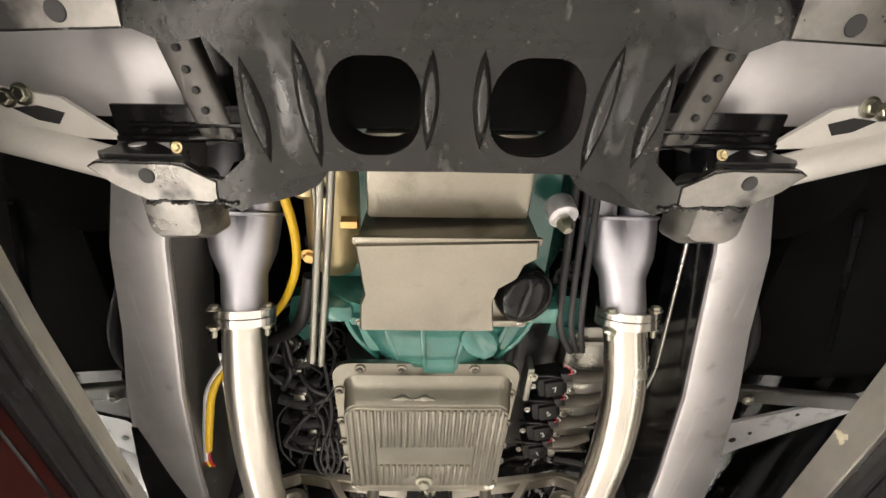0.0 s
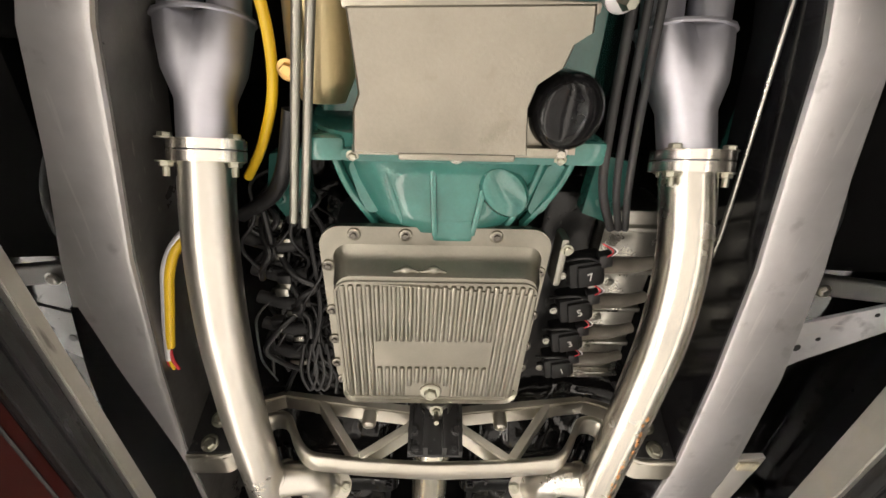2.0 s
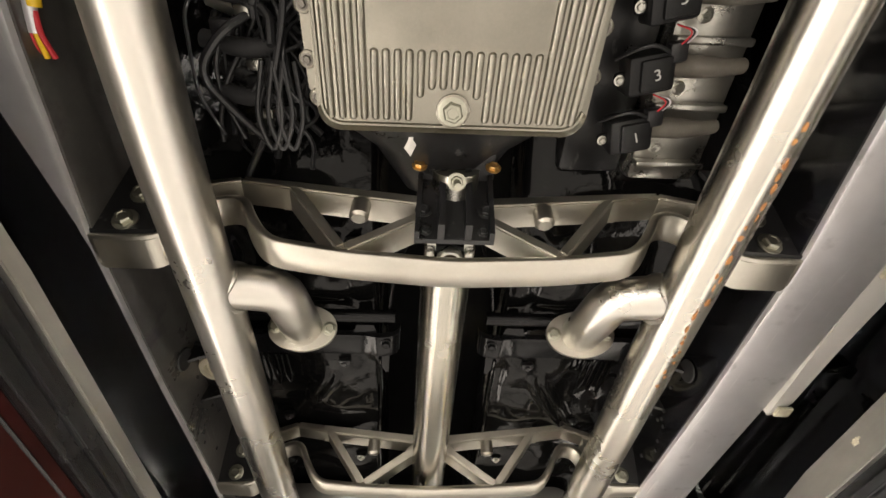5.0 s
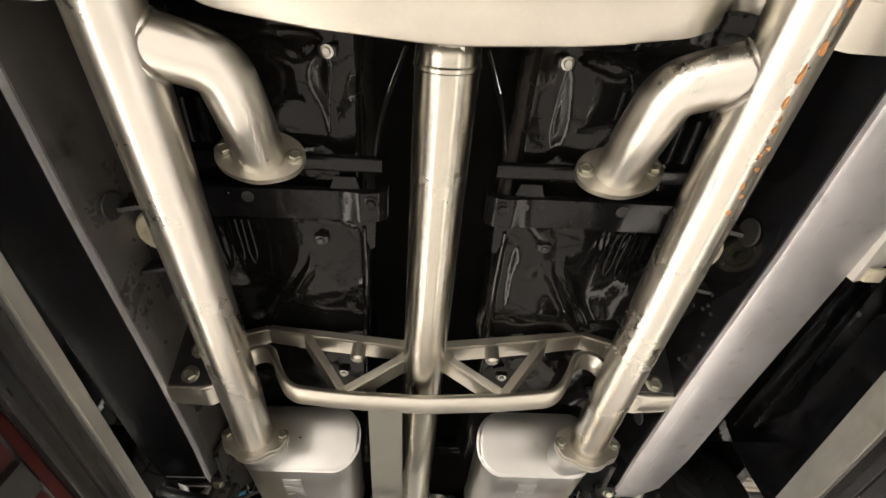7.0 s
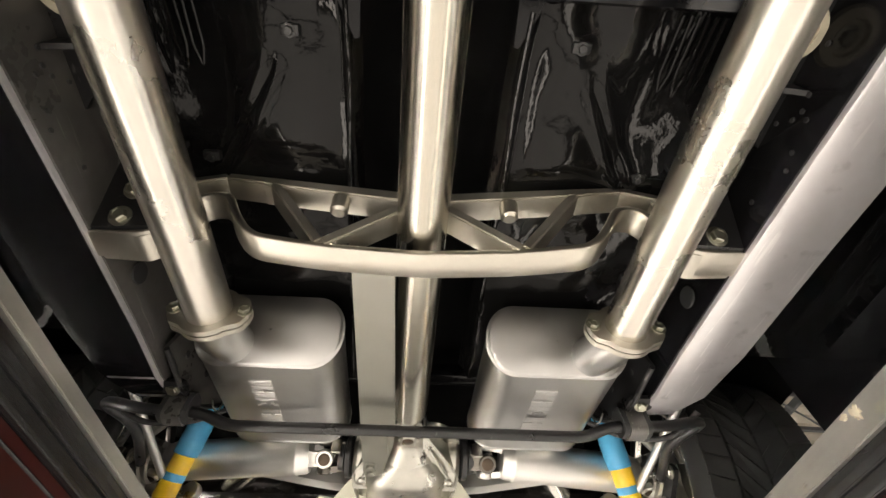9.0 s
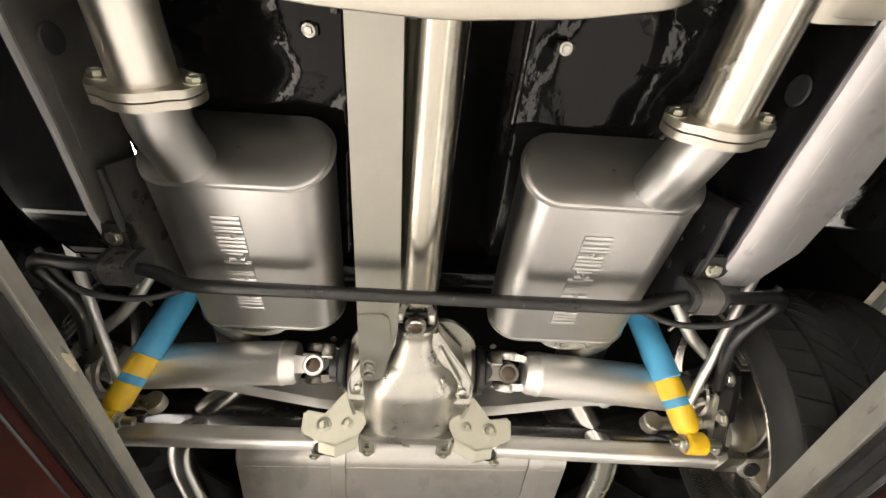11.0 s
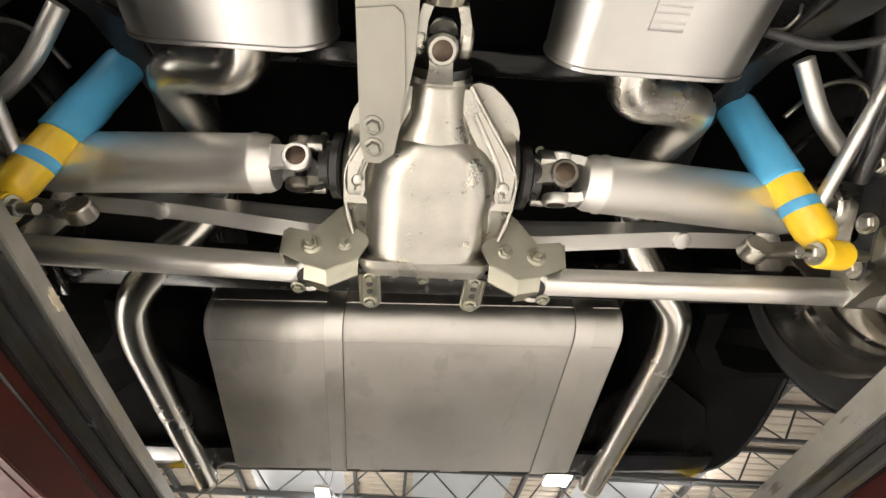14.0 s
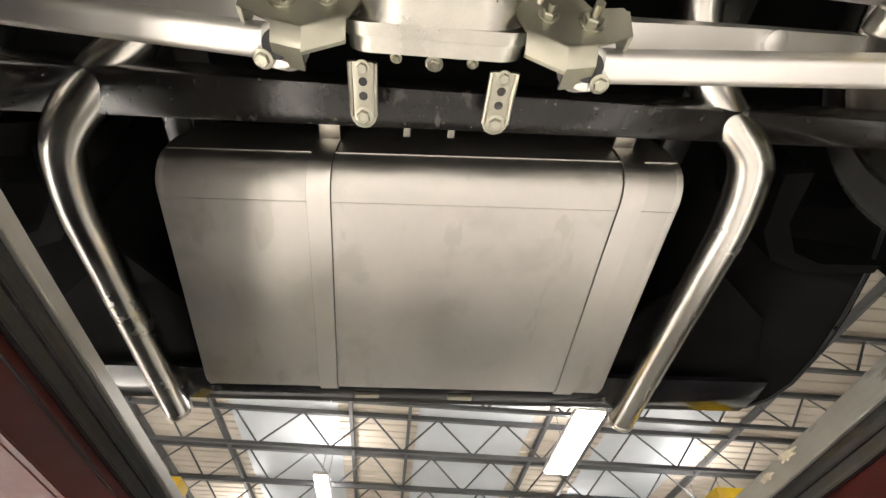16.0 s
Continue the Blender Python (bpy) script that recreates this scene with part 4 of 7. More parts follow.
def half_shaft(s):
    t = thing("half_shaft", (X(s, 0.4), 2.25, 1.81), "brushed aluminium half shaft with bare steel universal joints", "half shaft", "half shafts")
    a, b = Vector((X(s, 0.232), 2.252, 1.867)), Vector((X(s, 0.575), 2.262, 1.845))
    L = (b - a).length
    part("tube", lathe(B(), [(0.030, 0.0), (0.040, 0.004), (0.0445, 0.014), (0.0445, 0.028), (0.0465, 0.031), (0.0465, 0.036), (0.045, 0.039), (0.045, L - 0.02), (0.038, L)], a, b - a, 44), HALF, t)
    joint(t, (X(s, 0.198), 2.250, 1.866), (-s, 0, 0.05), 0.040, HALF, 45, STEEL)
    part("inner_yoke", lathe(B(), [(0.046, 0), (0.050, 0.004), (0.050, 0.014), (0.036, 0.02), (0.034, 0.034)], (X(s, 0.132), 2.25, 1.866), (s, 0, 0), 28), SATINBLACK, t, "dark steel output yoke")
    joint(t, (X(s, 0.60), 2.263, 1.842), (s, 0, 0), 0.040, CAST)
    rl = thing("toe_link", (X(s, 0.35), 2.36, 1.85), "grey tapered steel link behind the half shaft", "link", "rear links")
    part("arm", loft(B(), [[(X(s, x), 2.345, z), (X(s, x), 2.375, z - 0.004), (X(s, x), 2.375, z + h), (X(s, x), 2.345, z + h)] for x, z, h in ((0.115, 1.838, 0.05), (0.20, 1.846, 0.046), (0.42, 1.880, 0.03), (0.58, 1.890, 0.026))]), HALF, rl)
    part("boss", lathe(B(), [(0.012, 0), (0.015, 0.003), (0.015, 0.012), (0.010, 0.014)], (X(s, 0.45), 2.36, 1.884), (0, -0.2, -1), 18), HALF, rl)
    for e in (-1, 1):
        bolt((X(s, 0.17), 2.25 + e * 0.03, 1.905), (0, 0, 1), 0.005, t)
        part("strap_clamp", slab(B(), (X(s, 0.172) - 0.012, 2.25 + e * 0.036 - 0.006, 1.850), (X(s, 0.172) + 0.012, 2.25 + e * 0.036 + 0.006, 1.884), 0.003), CAST, t)
    return t


def strut_rod(s):
    t = thing("strut_rod", (X(s, 0.45), 2.36, 1.74), "bright aluminium strut rod below the half shaft", "strut rod", "strut rods")
    sec = rounded(-0.0165, 0.0165, -0.0195, 0.0195, 0.009, 4)
    part("bar", hose(B(), [(X(s, 0.190), 2.380, 1.772), (X(s, 0.60), 2.352, 1.752), (X(s, 0.645), 2.345, 1.744), (X(s, 0.68), 2.34, 1.738)], 0.018, 0.03, section=sec), HALF, t)
    for x, y, z in ((0.172, 2.385, 1.772), (0.69, 2.34, 1.737)):
        part("eye", lathe(B(), [(0.021, -0.020), (0.025, -0.017), (0.025, 0.017), (0.021, 0.020)], (X(s, x), y, z), (0, 0.35, 1), 24), HALF, t)
        part("bush", lathe(B(), [(0.015, -0.024), (0.016, -0.023), (0.016, 0.023), (0.015, 0.024)], (X(s, x), y, z), (0, 0.35, 1), 18), RUBBER, t)
    # the folded bracket that carries the rod on the differential
    br = thing("rod_bracket", (X(s, 0.14), 2.36, 1.77), "folded zinc-plated bracket bolted under the differential", "bracket", "rod brackets")
    f = lambda x, v: (X(s, x), 2.306 + 0.60 * v, 1.832 - v)
    g = lambda x, v: (X(s, x), 2.310 + 0.60 * v, 1.836 - v)
    outline = [(0.088, 0.012), (0.100, -0.004), (0.126, -0.010), (0.140, 0.000), (0.172, 0.034), (0.208, 0.030), (0.214, 0.036), (0.214, 0.066), (0.176, 0.080), (0.142, 0.086), (0.098, 0.068), (0.086, 0.048)]
    part("plate", prism(B(), outline, f, g), ZINC, br)
    part("fold", loft(B(), [[Vector(f(x, v)) + Vector((0, dy, dz)) for x, v in ((0.098, 0.068), (0.142, 0.086), (0.142, 0.082), (0.098, 0.064))] for dy, dz in ((0, 0), (0.022, -0.012), (0.026, -0.010))]), ZINC, br)
    part("lower_tab", loft(B(), [[Vector(f(x, v)) + Vector((0, dy, dz)) for x, v in ((0.142, 0.086), (0.176, 0.080), (0.176, 0.076), (0.142, 0.082))] for dy, dz in ((0, 0), (0.020, -0.010), (0.045, 0.0))]), ZINC, br)
    part("end_lip", loft(B(), [[Vector(f(x, v)) + Vector((0, dy, dz)) for x, v in ((0.211, 0.034), (0.215, 0.034), (0.215, 0.066), (0.211, 0.066))] for dy, dz in ((0, 0), (0.030, 0.010))]), ZINC, br)
    for x, v, r in ((0.170, 0.052, 0.011), (0.122, 0.048, 0.0085), (0.118, 0.008, 0.0080)):
        p, q = Vector(f(x, v)), Vector((0, -0.857, -0.514))
        bolt(p, q, r, br)
        part("stud", rod(B(), p + q * 0.004, p + q * (0.024 if r > 0.01 else 0.016), r * 0.5, n=10), ZINC, br)
    bolt((X(s, 0.186), 2.392, 1.744), (0, 0.1, -1), 0.008, br)
    # slotted strip hanging behind
    tb = thing("slotted_strip", (X(s, 0.085), 2.44, 1.79), "zinc-plated slotted steel strip bolted behind the differential", "bracket", "slotted strips")
    c0, c1 = Vector((X(s, 0.086), 2.400, 1.792)), Vector((X(s, 0.086), 2.468, 1.800))
    part("strip", hose(B(), [c0, c1], 0.01, 0, section=rounded(-0.0165, 0.0165, -0.002, 0.002, 0.0015, 2)), ZINC, tb)
    for e in (-0.0155, 0.0155):
        part("raised_edge", rod(B(), c0 + Vector((e, 0, -0.002)), c1 + Vector((e, 0, -0.002)), 0.003, n=8), ZINC, tb)
    for f in (0.35, 0.62):
        p = c0.lerp(c1, f)
        part("hole", lathe(B(), [(0.0055, 0), (0.005, 0.001)], p - Vector((0, 0, 0.0025)), (0, 0, -1), 14), RUBBER, tb)
    part("round_end", lathe(B(), [(0.0165, -0.002), (0.0165, 0.002)], c1, (0, -0.1, 1), 20), ZINC, tb)
    bolt(c1 - Vector((0, 0, 0.003)), (0, 0, -1), 0.009, tb)
    bolt(c0.lerp(c1, 0.1) - Vector((0, 0, 0.003)), (0, 0, -1), 0.007, tb)
    return t


def damper(s):
    t = thing("shock_absorber", (X(s, 0.53), 2.26, 1.72), "blue and yellow shock absorber slanting from frame to hub", "shock absorber", "shock absorbers")
    top, low = Vector((X(s, 0.480), 2.146, 1.965)), Vector((X(s, 0.543), 2.258, 1.742))
    d = (low - top).normalized()
    L = (low - top).length
    part("dust_sleeve", lathe(B(), [(0.020, 0), (0.026, 0.002), (0.0275, 0.008), (0.0275, 0.085), (0.0285, 0.087), (0.0285, 0.150), (0.026, 0.152)], top, d, 32), BLUE, t, "blue enamelled dust sleeve")
    body = part("tube", lathe(B(), [(0.0225, 0.148), (0.0245, 0.150), (0.0245, L - 0.018), (0.020, L - 0.006), (0.012, L)], top, d, 32), YELLOW, t, "yellow enamelled lower tube")
    part("label_band", lathe(B(), [(0.0246, 0.190), (0.0249, 0.191), (0.0249, 0.205), (0.0246, 0.206)], top, d, 32, cap=False), BLUE, body, "small blue band")
    part("top_eye", lathe(B(), [(0.014, -0.014), (0.017, -0.012), (0.017, 0.012), (0.014, 0.014)], top - d * 0.020, (s * 0.2, 1, 0.2), 20), BRASS, t)
    part("piston_rod", rod(B(), top - d * 0.02, top + d * 0.01, 0.008, n=12), CAST, t)
    part("top_stud", rod(B(), top - d * 0.02 - Vector((0, 0.035, 0)), top - d * 0.02 + Vector((0, 0.03, 0)), 0.007, n=12), CAST, t)
    e = low + d * 0.016
    part("lower_eye", lathe(B(), [(0.018, -0.019), (0.021, -0.017), (0.021, 0.017), (0.018, 0.019)], e, (1, 0.1, 0.05), 24), YELLOW, t)
    part("lower_stud", rod(B(), e - Vector((0.042, 0, 0)), e + Vector((0.05, 0, 0)), 0.008, n=12), CAST, t)
    bolt(e - Vector((s * 0.020, 0, 0)), (-s, 0, 0), 0.012, t, CAST)
    return t


def hub_carrier(s):
    t = thing("hub_carrier", (X(s, 0.63), 2.25, 1.73), "dark cast hub carrier with a bare steel trailing arm", "hub carrier", "hub carriers")
    part("knuckle", loft(B(), [[Vector((X(s, x), 2.262 + 0.045 * r * math.cos(q), 1.83 + 0.095 * r * math.sin(q) - 0.02)) for q in [i / 18 * 2 * math.pi for i in range(18)]] for x, r in ((0.610, 0.5), (0.615, 0.9), (0.64, 1.0), (0.665, 0.9))]), CAST, t)
    part("lug", prism(B(), [(2.24, 1.76), (2.285, 1.76), (2.30, 1.72), (2.36, 1.725), (2.365, 1.75), (2.31, 1.79), (2.29, 1.83), (2.24, 1.83)], lambda y, z: (X(s, 0.628), y, z), lambda y, z: (X(s, 0.668), y, z)), CAST, t)
    part("hub_boss", lathe(B(), [(0.044, -0.03), (0.048, -0.026), (0.048, 0.02), (0.06, 0.03)], (X(s, 0.628), 2.262, 1.842), (s, 0, 0), 28), CAST, t)
    part("link_plate", prism(B(), [(2.15, 1.80), (2.17, 1.785), (2.285, 1.725), (2.31, 1.73), (2.305, 1.75), (2.18, 1.815), (2.16, 1.82)], lambda y, z: (X(s, 0.610), y, z), lambda y, z: (X(s, 0.622), y, z)), SATINBLACK, t, "dark steel link plate")
    for y, z in ((2.165, 1.803), (2.295, 1.74), (2.235, 1.765)):
        bolt((X(s, 0.609), y, z), (-s, 0, 0), 0.011, t, CAST)
    part("brake_pipe", hose(B(), [(X(s, 0.52), 2.14, 1.90), (X(s, 0.555), 2.09, 1.91), (X(s, 0.60), 2.08, 1.90), (X(s, 0.635), 2.12, 1.885)], 0.0035, 0.03, 8), CAST, t)
    part("parking_lever", hose(B(), [(X(s, 0.50), 2.06, 1.90), (X(s, 0.55), 2.13, 1.875), (X(s, 0.60), 2.17, 1.86)], 0.012, 0.03, 12), HALF, t, "bare aluminium lever")
    part("backing_plate", lathe(B(), [(0.05, 0), (0.135, 0.001), (0.138, 0.004), (0.05, 0.006)], (X(s, 0.662), 2.25, 1.86), (s, 0, 0), 40), STEEL, t)
    part("trailing_arm", hose(B(), [(X(s, 0.60), 1.98, 1.93), (X(s, 0.64), 2.10, 1.90), (X(s, 0.655), 2.22, 1.86)], 0.022, 0.05, 16), SATINBLACK, t)
    part("cam_arm", hose(B(), [(X(s, 0.64), 2.30, 1.80), (X(s, 0.55), 2.315, 1.80), (X(s, 0.515), 2.315, 1.80)], 0.014, 0.02, 14), CAST, t)
    part("cam_eye", lathe(B(), [(0.018, -0.014), (0.020, -0.012), (0.020, 0.012), (0.018, 0.014)], (X(s, 0.512), 2.315, 1.80), (0, 1, 0.2), 18), CAST, t)
    # brake: disc, caliper and shield
    part("brake_disc", lathe(B(), [(0.06, 0), (0.145, 0.002), (0.147, 0.004), (0.147, 0.022), (0.145, 0.024), (0.06, 0.026)], (X(s, 0.675), 2.25, 1.86), (s, 0, 0), 48), STEEL, t, "bare steel brake disc")
    for k in range(7):
        part("caliper_fin", slab(B(), (X(s, 0.665) - 0.028, 2.085 + 0.012 * k, 1.845 - 0.004 * k), (X(s, 0.665) + 0.028, 2.091 + 0.012 * k, 1.905 - 0.004 * k), 0.002), CAST, t)
    part("caliper", slab(B(), (X(s, 0.672) - 0.03, 2.085, 1.865), (X(s, 0.672) + 0.03, 2.165, 1.95), 0.012), CAST, t)
    part("brake_line", hose(B(), [(X(s, 0.66), 2.10, 1.93), (X(s, 0.60), 2.06, 1.96), (X(s, 0.52), 2.02, 1.95), (X(s, 0.45), 2.02, 1.90)], 0.004, 0.04, 8), RUBBER, t)
    part("bleed_cap", rod(B(), (X(s, 0.625), 2.095, 1.918), (X(s, 0.655), 2.10, 1.915), 0.006, n=10), YELLOW, t)
    return t


def wheel(s):
    global ON_CAR
    ON_CAR = False      # the wheels are not sheared; place and tilt fit the camera's view
    t = thing("tyred_road_wheel", (X(s, 0.76), 2.25, 1.545), "black low-profile tyre on a polished deep alloy rim", "wheel", "rear wheels")
    c, ax = Vector((AX + s * 0.655, 2.322 - s * 0.016, 1.832)), Vector((s, -0.16, -0.10)).normalized()
    W = 0.27
    prof = [(0.201, 0.012), (0.212, 0.004), (0.230, 0.0), (0.254, 0.007), (0.266, 0.020), (0.270, 0.034)]
    body = prof + [(0.270, W - 0.034)] + [(r, W - h) for r, h in prof[::-1]]
    tyre = part("tyre", lathe(B(), body, c, ax, 72, cap=False), TYRE, t)
    # tread: slanted blocks between grooves
    bm = B()
    u, v, d = basis(ax)
    n = 40
    for row, (h0, h1, slant) in enumerate(((0.022, 0.070, 0.25), (0.076, 0.132, 1.35), (0.138, 0.194, -1.35), (0.200, 0.248, -0.25))):
        for k in range(n):
            q0 = (k + 0.5 * (row % 2)) / n * 2 * math.pi
            dq = 2 * math.pi / n * 0.90
            base, topv = [], []
            for h, f in ((h0, 0), (h1, 1)):
                for e in ((0, 1) if f == 0 else (1, 0)):
                    q = q0 + dq * e + slant * f * 2 * math.pi / n
                    w = u * math.cos(q) + v * math.sin(q)
                    rr = 0.2795 if 0.03 < h < 0.24 else 0.274
                    base.append(c + d * h + w * 0.267)
                    topv.append(c + d * h + w * rr)
            loft(bm, [base, topv])
    tagged(part("tread_blocks", bm, TYRE, tyre), kind="stuff")
    part("rim_barrel", lathe(B(), [(0.203, 0.018), (0.209, 0.010), (0.207, 0.005), (0.201, 0.006), (0.199, 0.014), (0.194, 0.020), (0.191, 0.040), (0.183, 0.050), (0.181, 0.064), (0.171, 0.072), (0.169, 0.100), (0.163, 0.106), (0.163, 0.14), (0.175, 0.16), (0.188, 0.19), (0.200, 0.212), (0.203, 0.218)], c, ax, 64, cap=False), RIM, t, "polished alloy rim barrel")
    for k in range(5):
        q = k / 5 * 2 * math.pi + 0.3
        w = u * math.cos(q) + v * math.sin(q)
        part("spoke", hose(B(), [c + d * 0.165 + w * 0.05, c + d * 0.178 + w * 0.180], 0.02, 0, section=rounded(-0.028, 0.028, -0.008, 0.008, 0.006, 3)), RIM, t)
    part("wheel_centre", lathe(B(), [(0.03, 0.15), (0.075, 0.152), (0.08, 0.16), (0.08, 0.178), (0.06, 0.182)], c, ax, 32), HALF, t)
    ON_CAR = True
    return t


for s in sides():
    half_shaft(s)
    strut_rod(s)
    damper(s)
    hub_carrier(s)
    wheel(s)

# ---- rear anti-roll bar ----
t = thing("anti_roll_bar", (AX, 1.93, 1.735), "satin black rear anti-roll bar in clamped rubber blocks", "anti-roll bar")
path = []
for s in (-1, 1):
    leg = [(X(s, 0.330), 1.937, 1.742), (X(s, 0.375), 1.926, 1.758), (X(s, 0.49), 1.926, 1.763), (X(s, 0.555), 1.932, 1.780), (X(s, 0.588), 1.960, 1.795), (X(s, 0.572), 2.02, 1.803), (X(s, 0.566), 2.06, 1.805), (X(s, 0.572), 2.10, 1.805), (X(s, 0.595), 2.19, 1.802)]
    path = leg[::-1] if s < 0 else path + leg
part("bar", hose(B(), path, 0.0102, 0.034, 18), SATINBLACK, t)
for s in sides():
    blk = part("clamp_block", prism(B(), rounded(1.908, 1.946, 1.741, 1.795, 0.014, 5), lambda y, z: (X(s, 0.398), y, z), lambda y, z: (X(s, 0.450), y, z)), RUBBER, t, "black rubber clamp block")
    part("clamp_strap", prism(B(), rounded(1.906, 1.948, 1.738, 1.795, 0.014, 5), lambda y, z: (X(s, 0.408), y, z), lambda y, z: (X(s, 0.440), y, z)), WORNSIDE, t)
    part("clamp_foot", prism(B(), rounded(0.402, 0.450, 1.862, 1.90, 0.012, 4), lambda x, y: (X(s, x), y, 1.776), lambda x, y: (X(s, x), y, 1.784)), SATINBLACK, t)
    bolt((X(s, 0.428), 1.884, 1.776), (0, -0.3, -1), 0.009, t)
    part("drop_link", hose(B(), [(X(s, 0.546), 2.222, 1.787), (X(s, 0.567), 2.115, 1.824), (X(s, 0.604), 1.93, 1.890)], 0.009, 0.02, 14), HALF, t, "bright thin steel link")
    part("brake_cable", hose(B(), [(X(s, 0.38), 2.02, 1.83), (X(s, 0.45), 2.03, 1.80), (X(s, 0.53), 1.99, 1.775), (X(s, 0.57), 1.93, 1.80)], 0.0055, 0.04, 10), RUBBER, t)

# ---- pressed brackets where the frame kicks up ----
def kick_bracket(s):
    t = thing("frame_bracket", (X(s, 0.415), 1.92, 1.80), "dark pressed frame bracket with a row of holes", "bracket", "frame brackets")
    # lighter material on the left plate only, to make it look lit
    plate = part("plate", prism(B(), [(1.78, 1.782), (1.88, 1.778), (1.97, 1.80), (2.05, 1.86), (2.09, 1.94), (2.06, 1.97), (1.82, 1.97)], lambda y, z: (X(s, 0.412), y, z), lambda y, z: (X(s, 0.419), y, z)), WORNSIDE if s < 0 else SATINBLACK, t)
    part("lower_flange", hose(B(), [(X(s, 0.412), 1.78, 1.780), (X(s, 0.412), 1.88, 1.776), (X(s, 0.412), 1.97, 1.798), (X(s, 0.412), 2.05, 1.858), (X(s, 0.412), 2.09, 1.94)], 0.005, 0.02, 8), SATINBLACK, t)
    for y, z, r in ((1.84, 1.82, 0.007), (1.88, 1.85, 0.005), (1.93, 1.85, 0.009), (1.98, 1.88, 0.006), (2.02, 1.92, 0.006)):
        part("hole", lathe(B(), [(r, 0), (r * 0.9, 0.001)], (X(s, 0.4115), y, z), (-s, 0, 0), 14), RUBBER, plate)
    part("clip_hook", hose(B(), [(X(s, 0.405), 1.99, 1.83), (X(s, 0.398), 2.00, 1.815), (X(s, 0.395), 2.015, 1.822), (X(s, 0.395), 2.02, 1.85)], 0.002, 0.006, 6), CAST, t)
    return t


for s in sides():
    kick_bracket(s)

# ---- fuel tank ----
t = thing("fuel_tank", (AX, 2.82, 1.79), "brushed metal fuel tank held by two straps", "fuel tank")
prof = [(2.590, 2.06), (2.572, 1.985), (2.566, 1.930), (2.568, 1.898)] + [(2.630 - 0.062 * math.cos(radians(a)), 1.898 - 0.055 * math.sin(radians(a))) for a in range(15, 91, 15)] + [(3.050, 1.789), (3.072, 1.795), (3.082, 1.815), (3.085, 2.06)]
x0, x1 = AX - 0.425, AX + 0.412
part("tank_shell", prism(B(), prof, lambda y, z: (x0, y, z), lambda y, z: (x1, y, z)), TANK, t, sharp=24)
for x in (x0, x1):
    e = 1 if x > AX else -1
    part("end_seam", loft(B(), [[Vector((x + e * dx, 2.82 + (y - 2.82) * k, 1.95 + (z - 1.95) * k)) for y, z in prof] for dx, k in ((-0.008, 1.0005), (-0.006, 1.003), (0.002, 1.003), (0.004, 0.99))], cap=False), TANK, t)
part("weld_seam", rod(B(), (x0, 2.5675, 1.897), (x1, 2.5675, 1.897), 0.0016, n=8), TANK, t)
part("weld_seam", rod(B(), (x0, 2.630, 1.8432), (x1, 2.630, 1.8432), 0.0012, n=8), TANK, t)
out = [(y - (0.0035 if y < 2.7 else -0.003), z - 0.0035) for y, z in prof]
for a, b in ((-0.188, -0.150), (0.318, 0.356)):
    part("strap", loft(B(), [[(AX + x, y, z) for y, z in out] + [(AX + x, y, z) for y, z in [(p + (0.0025 if p < 2.7 else -0.003), q + 0.0025) for p, q in prof][::-1]] for x in (a, b)]), STRAP, t, "bare steel strap", sharp=24)
    # thin dark lines put beside the straps for the gap's shade
    for e in (a, b):
        part("strap_gap_shade", loft(B(), [[(AX + e + dx, y, z) for y, z in [(p - (0.0012 if p < 2.7 else -0.001), q - 0.0012) for p, q in prof]] for dx in (-0.0011, 0.0011)], cap=False, closed=False), STEEL if (e > a) == (a > 0) else RUBBER, t)
    xm = AX + (a + b) / 2
    part("strap_tab", slab(B(), (xm - 0.018, 2.512, 1.945), (xm + 0.018, 2.572, 1.952), 0.0015), BILLET, t)
    bolt((xm, 2.526, 1.945), (0, -0.2, -1), 0.008, t)

# ---- rear black crossbeam, inner body and tail panel ----
t = thing("rear_crossbeam", (AX, 2.48, 1.89), "black box-section beam across the rear of the frame", "frame beam")
part("beam", slab(B(), (-0.64, 2.45, 1.862), (0.74, 2.51, 1.92), 0.006), KMEMBER, t)
for e in (-0.65, 0.75):
    part("end_plate", slab(B(), (e - 0.008, 2.44, 1.850), (e + 0.008, 2.525, 1.93), 0.003), KMEMBER, t)
    bolt((e - 0.03 * (1 if e > 0 else -1), 2.48, 1.862), (0, 0, -1), 0.010, t, SATINBLACK)
part("centre_bracket", slab(B(), (AX - 0.045, 2.512, 1.922), (AX + 0.045, 2.524, 1.928), 0.002), PLATE, t, "small bare metal bracket")
for e in (-0.045, 0.045):
    part("bracket_leg", slab(B(), (AX + e * 0.8 - 0.006, 2.50, 1.915), (AX + e * 0.8 + 0.006, 2.545, 1.924), 0.002), PLATE, t)
solo("rear_crossbeam", slab(B(), (-0.42, 2.10, 2.0), (0.46, 2.14, 2.04), 0.004), BLACK, "black beam across the frame above the differential", "frame beam")
t = thing("tail_panel", (AX, 3.2, 1.85), "black lower tail panel behind the fuel tank", "body panel")
part("sheet", prism(B(), [(3.12, 1.868), (3.18, 1.862), (3.25, 1.870), (3.30, 1.90), (3.34, 1.98), (3.34, 2.2), (3.33, 2.2), (3.32, 1.985), (3.28, 1.91), (3.24, 1.885), (3.18, 1.875), (3.12, 1.88)], lambda y, z: (-0.84, y, z), lambda y, z: (0.88, y, z)), BLACK, t)
for x in (-0.10, 0.13):
    part("slot", slab(B(), (AX + x - 0.03, 3.196, 1.855), (AX + x + 0.03, 3.210, 1.8635), 0.001), BILLET, t, "bright edge of a small slot")
bolt((AX - 0.47, 3.19, 1.862), (0, -0.2, -1), 0.009, t, SATINBLACK)


